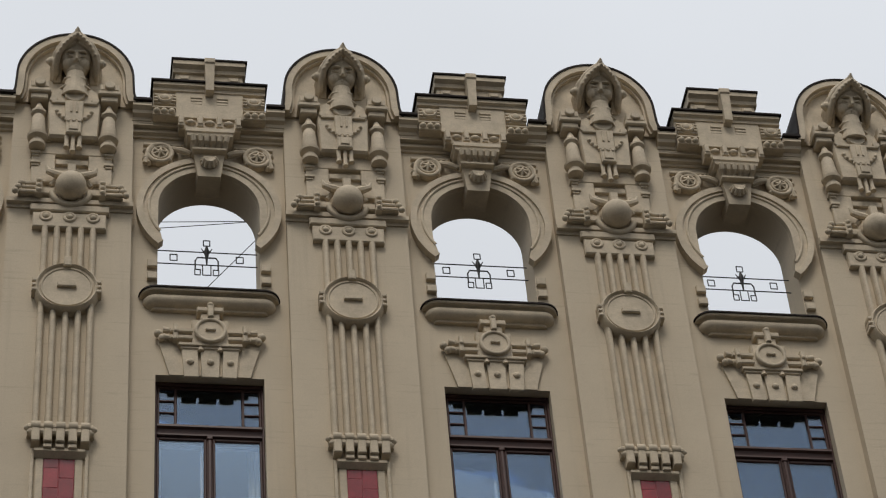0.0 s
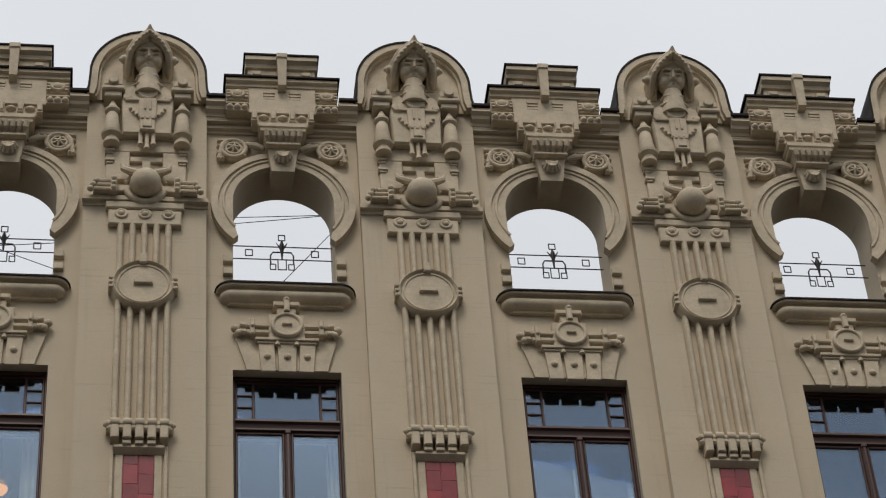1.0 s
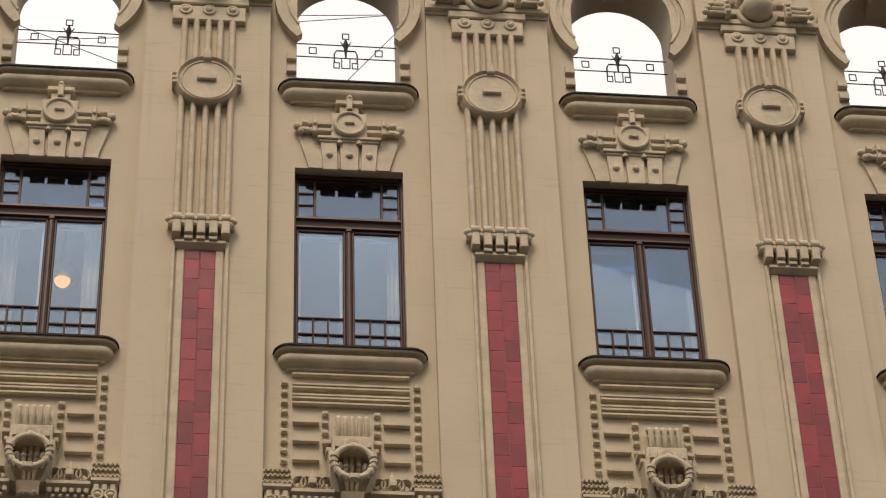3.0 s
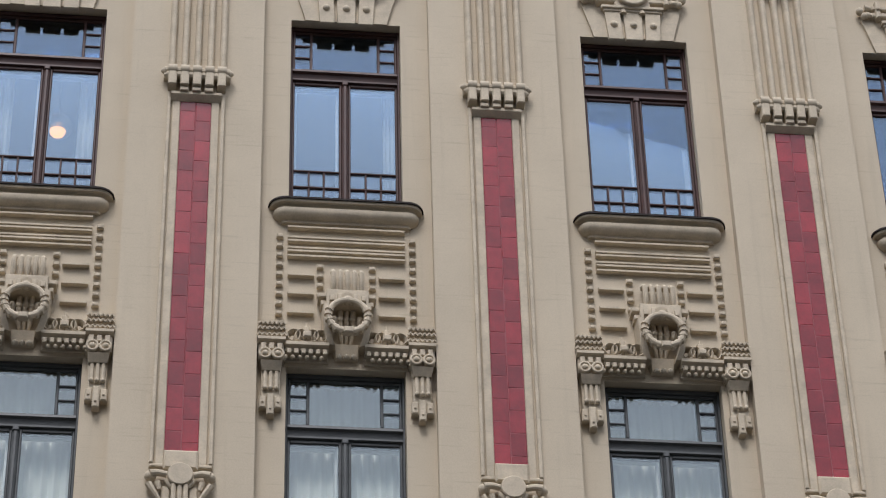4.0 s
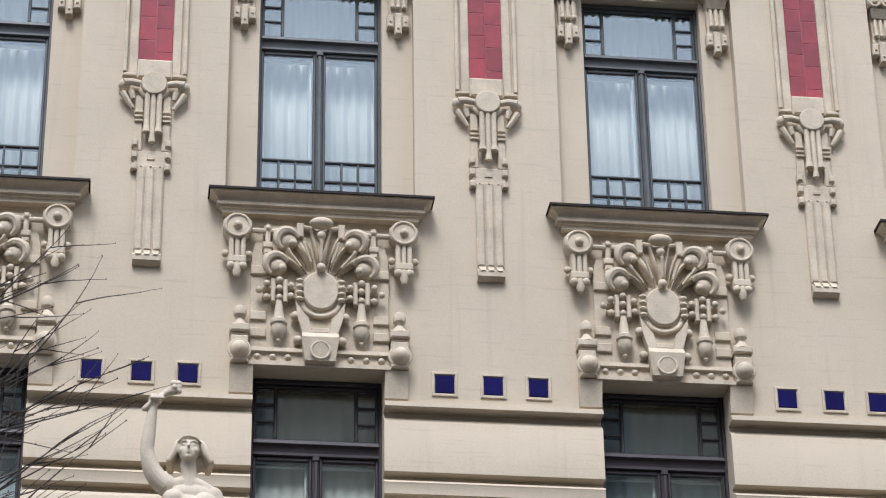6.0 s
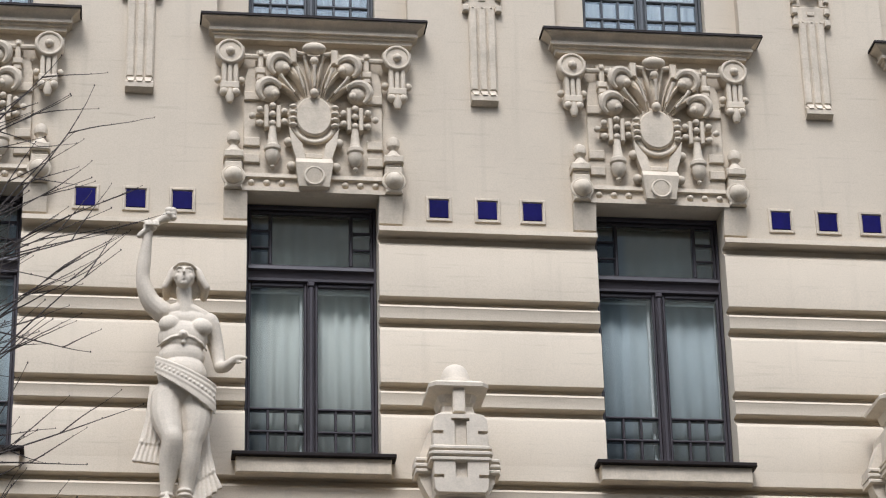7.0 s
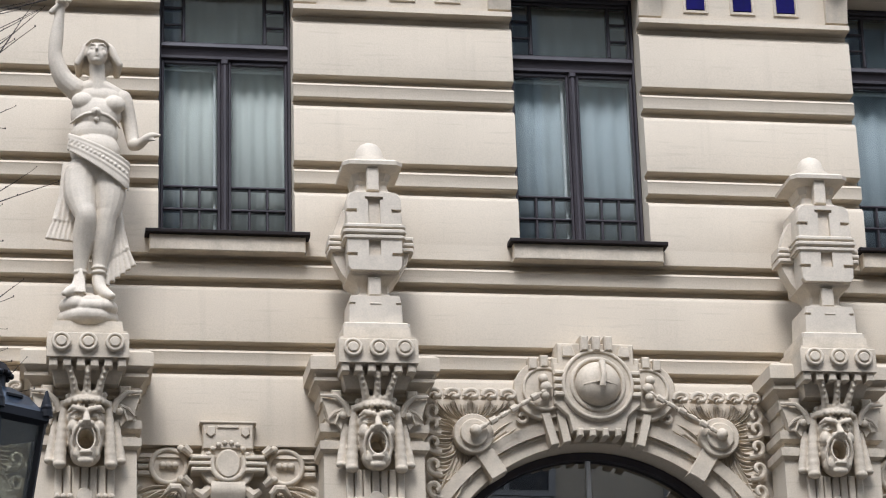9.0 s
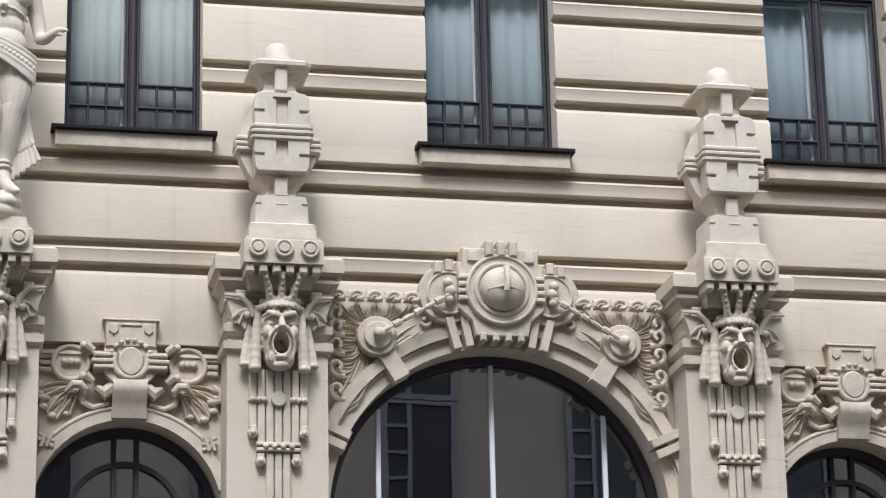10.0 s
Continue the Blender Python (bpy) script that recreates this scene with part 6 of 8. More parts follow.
for k in range(9):
    x = (k - 4) * 0.041
    ball(bm, x, y - 0.178 + x * x * 4, 7.53, 0.021, 8, 6)
    if k < 8:
        ball(bm, (x + 0.02) * 0.96, y - 0.15 + x * x * 3.8, 7.59, 0.026, 8, 6)
ball(bm, 0, y + 0.01, 7.57, 0.155, 18, 12, 1.05, 0.95, 0.55)
for k in (-1, 0, 1):
    tube(bm, [(k * 0.085, y - 0.12, 7.58), (k * 0.105, y - 0.17, 7.67), (k * 0.135, y - 0.2, 7.755)], [0.034, 0.03, 0.026], 10)
    ball(bm, k * 0.137, y - 0.21, 7.77, 0.034, 10, 8)
    for j in range(4):
        ball(bm, k * (0.094 + 0.012 * j), y - 0.165 - 0.022 * j, 7.615 + 0.04 * j, 0.017, 8, 6)
mask = sculpt("crowned_mask", bm, RELIEF, 6.98, 0.007, 2)
hole = bmesh.new()
ball(hole, 0, y - 0.1, 7.225, 0.082, 18, 14, 0.76, 2.6, 1.02)
for s in (-1, 1):
    ball(hole, s * 0.075, y - 0.155, 7.438, 0.03, 14, 10, 1.2, 1.1, 0.38)
    ball(hole, s * 0.07, y - 0.15, 7.402, 0.03, 14, 10, 1.1, 0.7, 0.26)
    ball(hole, s * 0.02, y - 0.19, 7.322, 0.013, 8, 6)
bmesh.ops.translate(hole, verts=hole.verts, vec=(0, 0, -6.98))
cutter = new("mouth_cutter", mesh_of("mouth_cutter", hole, RELIEF))
cut = mask.modifiers.new("mouth", "BOOLEAN")
cut.object, cut.operation = cutter, "DIFFERENCE"
carved = bpy.data.meshes.new_from_object(mask.evaluated_get(bpy.context.evaluated_depsgraph_get()))
mask.modifiers.clear()
mask.data = carved
bpy.data.objects.remove(cutter)
tagged(mask, "pale cast plaster grotesque mask with open mouth and horned crown", "mask", "crowned masks")
repeat(mask, LOW)


def make_wing(s):
    """A bat-like wing beside the mask."""
    t = thing("mask_wing", "ribbed bat-like plaster wing beside a crowned mask", "wing ornament", "mask wings", base=7.35)
    bm = bmesh.new()
    top = [(0.2, 7.46), (0.26, 7.58), (0.33, 7.62), (0.42, 7.63)]
    low = [(0.2, 7.46), (0.25, 7.42), (0.27, 7.37), (0.31, 7.42), (0.36, 7.42), (0.38, 7.5), (0.42, 7.63)]
    pts = [(s * x, z) for x, z in top + low[-2:0:-1]]
    plate(bm, pts, -0.565, -0.47, 0.006)
    part("membrane", bm, RELIEF, t)
    bm = bmesh.new()
    tube(bm, [(s * 0.205, -0.59, 7.47), (s * 0.235, -0.6, 7.56), (s * 0.31, -0.6, 7.635), (s * 0.43, -0.58, 7.645)], [0.028, 0.026, 0.02, 0.012], 8)
    part("leading_rib", bm, RELIEF, t)
    for x, z in ((0.375, 7.45), (0.32, 7.41)):
        bm = bmesh.new()
        tube(bm, [(s * 0.24, -0.585, 7.54), (s * (x * 0.6 + 0.1), -0.59, (z + 7.56) / 2), (s * x, -0.575, z)], [0.014, 0.012, 0.008], 6)
        part("wing_rib", bm, RELIEF, t)
    bm = bmesh.new()
    ball(bm, s * 0.255, -0.595, 7.48, 0.03, 10, 6)
    part("joint", bm, RELIEF, t)
    return t


for s in (-1, 1):
    repeat(make_wing(s), LOW)


def square(hx, y0, y1, z, c):
    """Outline of a block with cut corners: front y0, back y1."""
    return [(-hx + c, y0, z), (hx - c, y0, z), (hx, y0 + c, z), (hx, y1, z), (-hx, y1, z), (-hx, y0 + c, z)]


def make_pinnacle():
    t = thing("pinnacle", "pale plaster lantern-shaped pinnacle with banded waist and domed cap", "pinnacle", "pinnacles", base=8.15)
    mid = -0.5

    def stack(name, rows, c=0.015):
        bm = bmesh.new()
        rings(bm, [square(h, mid - h * 1.05, mid + h, z, c) for z, h in rows])
        part(name, bm, STATUE, t)

    def front(name, pts, y0, depth):
        bm = bmesh.new()
        plate(bm, pts, mid - y0, mid - y0 + depth, 0.007)
        part(name, bm, STATUE, t)
    stack("foot", [(8.15, 0.265), (8.185, 0.265), (8.195, 0.255), (8.2, 0.205), (8.44, 0.195), (8.45, 0.17)])
    stack("neck", [(8.45, 0.15), (8.48, 0.125), (8.54, 0.125), (8.58, 0.15), (8.61, 0.19)])
    stack("body", [(8.6, 0.17), (8.63, 0.205), (8.9, 0.215), (9.03, 0.215), (9.28, 0.205), (9.31, 0.2), (9.335, 0.165), (9.36, 0.135), (9.41, 0.125), (9.44, 0.14)])
    stack("cap", [(9.43, 0.14), (9.505, 0.16), (9.54, 0.225), (9.545, 0.242), (9.575, 0.245), (9.595, 0.225), (9.61, 0.165), (9.62, 0.13)], 0.05)
    bm = bmesh.new()
    lathe(bm, 0, mid, 9.6, [(0.165, 0), (0.165, 0.025), (0.155, 0.06), (0.125, 0.07), (0.118, 0.11), (0.1, 0.165), (0.07, 0.2), (0.03, 0.22), (0.008, 0.223)], 20)
    part("dome", bm, STATUE, t)
    # slotted face plates over and under the waist
    h, b0, b1, n0, n1 = 0.222, 9.02, 9.3, 9.125, 9.155
    front("upper_plate", [(-h, b0), (-0.05, b0), (-0.05, 9.235), (-0.075, 9.24), (-0.075, 9.265), (0.075, 9.265), (0.075, 9.24), (0.05, 9.235), (0.05, b0), (h, b0),
                          (h, n0), (h - 0.08, n0), (h - 0.08, n1), (h, n1), (h - 0.005, b1 - 0.05), (h - 0.03, b1 - 0.01), (h - 0.06, b1), (-h + 0.06, b1), (-h + 0.03, b1 - 0.01),
                          (-h + 0.005, b1 - 0.05), (-h, n1), (-h + 0.08, n1), (-h + 0.08, n0), (-h, n0)], 0.262, 0.06)
    b0, b1, n0, n1 = 8.635, 8.91, 8.755, 8.785
    front("lower_plate", [(-h + 0.03, b0), (h - 0.03, b0), (h - 0.005, b0 + 0.03), (h, n0), (h - 0.08, n0), (h - 0.08, n1), (h, n1), (h, b1), (0.05, b1), (0.05, 8.765),
                          (-0.05, 8.765), (-0.05, b1), (-h, b1), (-h, n1), (-h + 0.08, n1), (-h + 0.08, n0), (-h + 0.005 - 0.005, n0), (-h + 0.005, b0 + 0.03)], 0.262, 0.06)
    h = 0.215
    front("foot_plate", [(-h, 8.19), (h, 8.19), (h - 0.005, 8.355), (h - 0.05, 8.355), (h - 0.05, 8.375), (h - 0.008, 8.375), (h - 0.02, 8.43), (-h + 0.02, 8.43), (-h + 0.008, 8.375),
                         (-h + 0.05, 8.375), (-h + 0.05, 8.355), (-h + 0.005, 8.355)], 0.23, 0.05)
    bm = bmesh.new()
    box(bm, -0.045, 0.045, mid - 0.236, mid - 0.2, 8.36, 8.375, 0.003)
    part("slot_lintel", bm, STATUE, t)
    for k in range(3):
        z = 8.895 + k * 0.047
        w = 0.25 + 0.006 * (k == 1)
        bm = bmesh.new()
        rings(bm, [square(w - 0.016, mid - w * 1.05 - 0.015 + d, mid + w, zz, 0.02) for d, zz in ((0.016, z - 0.001), (0.003, z + 0.008))]
              + [square(w, mid - w * 1.05 - 0.015, mid + w, zz, 0.02) for zz in (z + 0.012, z + 0.03)] + [square(w - 0.016, mid - w * 1.05 + 0.001, mid + w, z + 0.042, 0.02)])
        part("waist_band", bm, STATUE, t)
        for s in (-1, 1):
            bm = bmesh.new()
            x0, x1 = sorted((s * 0.2, s * (0.35 - 0.006 * abs(k - 1))))
            box(bm, x0, x1, mid - 0.06, mid + 0.16, z - 0.03, z + 0.011, 0.014)
            part("side_band", bm, STATUE, t)
    for s in (-1, 1):
        bm = bmesh.new()
        pts = [(s * 0.14, 8.56), (s * 0.24, 8.68), (s * 0.3, 8.8), (s * 0.315, 8.87), (s * 0.315, 9.0), (s * 0.27, 9.13), (s * 0.23, 9.22), (s * 0.16, 9.27)]
        plate(bm, pts, mid - 0.02, mid + 0.12, 0.01)
        part("side_wing", bm, STATUE, t)
    bm = bmesh.new()
    box(bm, -0.052, 0.052, mid - 0.21, mid, 8.44, 8.6, 0.01)
    part("neck_tab", bm, STATUE, t)
    bm = bmesh.new()
    box(bm, -0.05, 0.05, mid - 0.225, mid, 9.33, 9.535, 0.01)
    part("cap_tab", bm, STATUE, t)
    return t


STATUE_AT = AXES[2] - 1.13
repeat(make_pinnacle(), [x for x in LOW if abs(x - STATUE_AT) > 0.1])

# ---- the statue: one plain cast figure with a raised torch ----
bm = bmesh.new()
y = -0.62


def limb(points, radii, seg=14):
    """A limb whose outline runs smoothly through the given girths."""
    pts, rad = [], []
    n = len(points)
    for i in range(n - 1):
        p = [Vector(points[max(0, min(n - 1, i + d))]) for d in (-1, 0, 1, 2)]
        r = [radii[max(0, min(n - 1, i + d))] for d in (-1, 0, 1, 2)]
        for k in range(5):
            q = k / 5
            w = (-0.5 * q + q * q - 0.5 * q ** 3, 1 - 2.5 * q * q + 1.5 * q ** 3, 0.5 * q + 2 * q * q - 1.5 * q ** 3, -0.5 * q * q + 0.5 * q ** 3)
            v = sum((a * b for a, b in zip(p, w)), Vector((0, 0, 0)))
            pts.append((v.x, y + v.y, v.z))
            rad.append(sum(a * b for a, b in zip(r, w)))
    tube(bm, pts + [(points[-1][0], y + points[-1][1], points[-1][2])], rad + [radii[-1]], seg)
    for end in (0, -1):
        ball(bm, points[end][0], y + points[end][1], points[end][2], radii[end], 12, 8)


def mass(x, dy, z, rx, ry, rz):
    ball(bm, x, y + dy, z, 1, 20, 14, rx, ry, rz)


# trunk
mass(0.045, 0.02, 9.45, 0.24, 0.155, 0.18)
mass(0.035, -0.015, 9.62, 0.2, 0.135, 0.17)
mass(0.03, 0.0, 9.78, 0.188, 0.118, 0.15)
mass(0.035, 0.0, 9.94, 0.202, 0.125, 0.17)
mass(0.06, 0.02, 10.09, 0.225, 0.11, 0.11)
for x, z in ((-0.075, 10.04), (0.18, 10.02)):
    mass(x, -0.062, z - 0.005, 0.088, 0.062, 0.075)
limb([(0.05, 0.01, 10.12), (0.045, -0.015, 10.26), (0.036, -0.03, 10.36)], [0.09, 0.066, 0.064])
limb([(-0.1, 0.01, 10.16), (0.05, 0.0, 10.19), (0.2, 0.015, 10.13)], [0.06, 0.07, 0.065])
mass(-0.13, 0.01, 10.16, 0.085, 0.08, 0.085)
mass(0.245, 0.02, 10.09, 0.082, 0.08, 0.085)
# head, lifted, with bobbed hair flaring at the jaw
mass(0.036, -0.06, 10.46, 0.085, 0.085, 0.11)
mass(0.032, -0.095, 10.415, 0.066, 0.06, 0.07)
mass(0.03, -0.13, 10.375, 0.032, 0.026, 0.024)
mass(0.045, 0.03, 10.49, 0.115, 0.1, 0.095)
mass(0.048, 0.06, 10.41, 0.15, 0.08, 0.11)
tube(bm, [(0.032, y - 0.14, 10.5), (0.03, y - 0.175, 10.45), (0.03, y - 0.16, 10.438)], [0.008, 0.015, 0.011], 8)
for z, w in ((10.418, 0.026), (10.403, 0.021)):
    tube(bm, [(0.031 - w, y - 0.143, z), (0.031, y - 0.16, z + 0.002), (0.031 + w, y - 0.143, z)], [0.005, 0.01, 0.005], 6)
for s in (-1, 1):
    tube(bm, [(0.033 + s * 0.012, y - 0.14, 10.505), (0.033 + s * 0.045, y - 0.138, 10.513), (0.036 + s * 0.072, y - 0.105, 10.5)], [0.008, 0.01, 0.006], 6)
    mass(0.033 + s * 0.038, -0.128, 10.48, 0.02, 0.012, 0.009)
    mass(0.034 + s * 0.048, -0.11, 10.435, 0.03, 0.03, 0.03)
    for k in range(6):
        limb([(0.042 + s * 0.035, -0.03 + 0.03 * k, 10.565), (0.044 + s * 0.1, -0.05 + 0.03 * k, 10.52), (0.046 + s * 0.13, -0.05 + 0.03 * k, 10.44),
              (0.05 + s * (0.168 - 0.003 * k), -0.045 + 0.03 * k, 10.375 - 0.006 * k)], [0.022, 0.028, 0.034, 0.03], 8)
tube(bm, [(-0.05, y - 0.08, 10.53), (-0.01, y - 0.125, 10.552), (0.036, y - 0.138, 10.556), (0.085, y - 0.122, 10.55), (0.125, y - 0.08, 10.53)], 0.011, 8)
# raised arm with torch
limb([(-0.13, 0.01, 10.17), (-0.215, 0.0, 10.24), (-0.27, -0.02, 10.34), (-0.298, -0.04, 10.45), (-0.292, -0.055, 10.58), (-0.27, -0.07, 10.78), (-0.262, -0.075, 10.84)],
     [0.09, 0.082, 0.07, 0.058, 0.057, 0.04, 0.036])
mass(-0.25, -0.085, 10.885, 0.058, 0.05, 0.045)
for k in range(4):
    tube(bm, [(-0.285 + 0.028 * k, y - 0.13, 10.915), (-0.278 + 0.03 * k, y - 0.142, 10.87)], 0.017, 8)
limb([(-0.335, -0.09, 10.8), (-0.25, -0.1, 10.88), (-0.16, -0.1, 10.945), (-0.12, -0.1, 10.965)], [0.024, 0.028, 0.034, 0.042], 10)
for k in range(8):
    mass(-0.092 + 0.022 * math.cos(k * 2.1), -0.1 + 0.022 * math.sin(k * 2.1), 10.965 + 0.011 * k, 0.034, 0.034, 0.028)
# lowered arm, palm open
limb([(0.26, 0.02, 10.07), (0.3, 0.04, 9.92), (0.328, 0.03, 9.78), (0.338, 0.0, 9.7)], [0.076, 0.066, 0.056, 0.05])
limb([(0.338, 0.0, 9.7), (0.38, -0.08, 9.675), (0.43, -0.14, 9.695)], [0.05, 0.046, 0.034])
limb([(0.43, -0.14, 9.7), (0.48, -0.16, 9.72), (0.54, -0.18, 9.715)], [0.034, 0.028, 0.011])
limb([(0.45, -0.15, 9.69), (0.5, -0.18, 9.675)], [0.018, 0.01])
# legs, one knee before the other
limb([(-0.07, 0.0, 9.42), (-0.075, -0.04, 9.25), (-0.05, -0.1, 9.1), (-0.034, -0.125, 9.02), (-0.045, -0.065, 8.87), (-0.06, -0.035, 8.7), (-0.066, -0.025, 8.56)],
     [0.14, 0.132, 0.1, 0.084, 0.086, 0.062, 0.046])
limb([(0.14, 0.01, 9.42), (0.155, -0.03, 9.25), (0.142, -0.055, 9.1), (0.128, -0.06, 9.04), (0.1, -0.03, 8.87), (0.085, -0.01, 8.7), (0.073, -0.02, 8.57)],
     [0.145, 0.13, 0.098, 0.084, 0.088, 0.064, 0.048])
for x, dy, z in ((-0.03, -0.165, 9.025), (0.128, -0.125, 9.045)):
    mass(x, dy + 0.01, z, 0.05, 0.03, 0.055)
limb([(-0.066, -0.02, 8.56), (-0.09, -0.07, 8.46), (-0.15, -0.16, 8.39), (-0.19, -0.2, 8.36)], [0.048, 0.05, 0.042, 0.024])
limb([(0.073, -0.01, 8.57), (0.088, -0.06, 8.46), (0.135, -0.15, 8.38), (0.18, -0.21, 8.345)], [0.05, 0.054, 0.046, 0.026])
for z, r in ((8.63, 0.011), (8.59, 0.014)):
    for x, w in ((-0.064, 0.05), (0.076, 0.054)):
        tube(bm, [(x + w * math.cos(q), y - 0.02 + w * math.sin(q), z) for q in (radians(30 * i) for i in range(13))], r, 6)


# sash slung across the hips, with a patterned band, two borders and a fringe
def sash(u, v):
    """u: along the band from the high hip to the low one; v: from its upper to its lower edge."""
    x = -0.175 + 0.475 * u
    top = 9.73 - 0.235 * u ** 0.85
    deep = 0.105 + 0.095 * u
    dy = -0.175 * math.sqrt(max(0.0, 1 - ((x - 0.06) / 0.262) ** 2)) - 0.008
    return (x, y + dy * (1 + 0.06 * v), top - deep * v)


for k in range(13):
    v = k / 12
    tube(bm, [sash(i / 24, v) for i in range(25)], 0.019 if k in (0, 3, 9) else 0.012, 8)
for i in range(15):
    p = sash((i + 0.5) / 15, 0.5)
    ball(bm, p[0], p[1] - 0.008, p[2], 0.017, 8, 6)
for i in range(27):
    p = sash(i / 26, 1.0)
    tube(bm, [(p[0], p[1], p[2] + 0.035), (p[0] - 0.004, p[1] - 0.004, p[2] - 0.03)], [0.009, 0.012], 6)
# cloth hanging behind, pleated, with tasselled ends
for k in range(9):
    a = k / 8
    fold = 0.02 * (k % 2)
    tube(bm, [(-0.19 + 0.06 * a, y + 0.07 - 0.02 * a, 9.55), (-0.225 + 0.11 * a, y + 0.06 - fold, 9.25), (-0.272 + 0.17 * a, y + 0.04 - fold, 9.06 - 0.02 * a)], [0.03, 0.023, 0.021], 8)
    tube(bm, [(0.19 + 0.03 * a, y + 0.07, 9.3), (0.19 + 0.07 * a, y + 0.06 - fold, 9.0), (0.16 + 0.14 * a, y + 0.04 - fold, 8.74 + 0.09 * a)], [0.03, 0.023, 0.021], 8)
for k in range(6):
    a = k / 5
    for (x0, z0), (x1, z1) in (((-0.275 + 0.17 * a, 9.05 - 0.02 * a), (-0.325 + 0.2 * a, 8.88 - 0.02 * a)), ((0.16 + 0.14 * a, 8.73 + 0.09 * a), (0.145 + 0.21 * a, 8.5 + 0.17 * a))):
        ball(bm, x0, y + 0.02, z0, 0.022, 8, 6)
        tube(bm, [(x0, y + 0.02, z0), (x0 * 0.7 + x1 * 0.3, y + 0.015, z0 * 0.7 + z1 * 0.3), (x1, y + 0.01, z1)], [0.012, 0.016, 0.024], 8)
for k in range(6):
    tube(bm, [(-0.062, y - 0.085, 8.6), (-0.1 + 0.012 * k, y - 0.12, 8.48), (-0.18 + 0.028 * k, y - 0.17, 8.375)], [0.01, 0.015, 0.019], 8)
# jewelled girdle
tube(bm, [(-0.168, y - 0.03, 9.85), (-0.12, y - 0.085, 9.875), (-0.05, y - 0.118, 9.905), (0.036, y - 0.128, 9.92), (0.12, y - 0.112, 9.905), (0.19, y - 0.075, 9.87), (0.232, y - 0.02, 9.83)], 0.01, 8)
mass(0.036, -0.13, 9.925, 0.036, 0.024, 0.034)
mass(0.036, -0.13, 9.925, 0.02, 0.034, 0.02)
mass(0.036, -0.125, 9.86, 0.02, 0.014, 0.018)
# rocky foot
for x, dy, z, rx, rz in ((-0.1, -0.08, 8.29, 0.13, 0.085), (0.02, -0.08, 8.3, 0.13, 0.085), (0.12, -0.09, 8.275, 0.11, 0.075), (-0.02, 0.03, 8.32, 0.17, 0.12), (0.17, 0.0, 8.22, 0.07, 0.06), (-0.18, 0.0, 8.21, 0.06, 0.06)):
    mass(x, dy, z, rx, 0.13, rz)
mass(0.0, -0.03, 8.2, 0.235, 0.2, 0.11)
mass(0.02, -0.06, 8.27, 0.19, 0.17, 0.09)
figure = sculpt("statue", bm, STATUE, 8.14, 0.0068, 2)
tagged(figure, "pale cast stone standing figure with raised torch on a pedestal", "statue")
repeat(figure, [STATUE_AT])


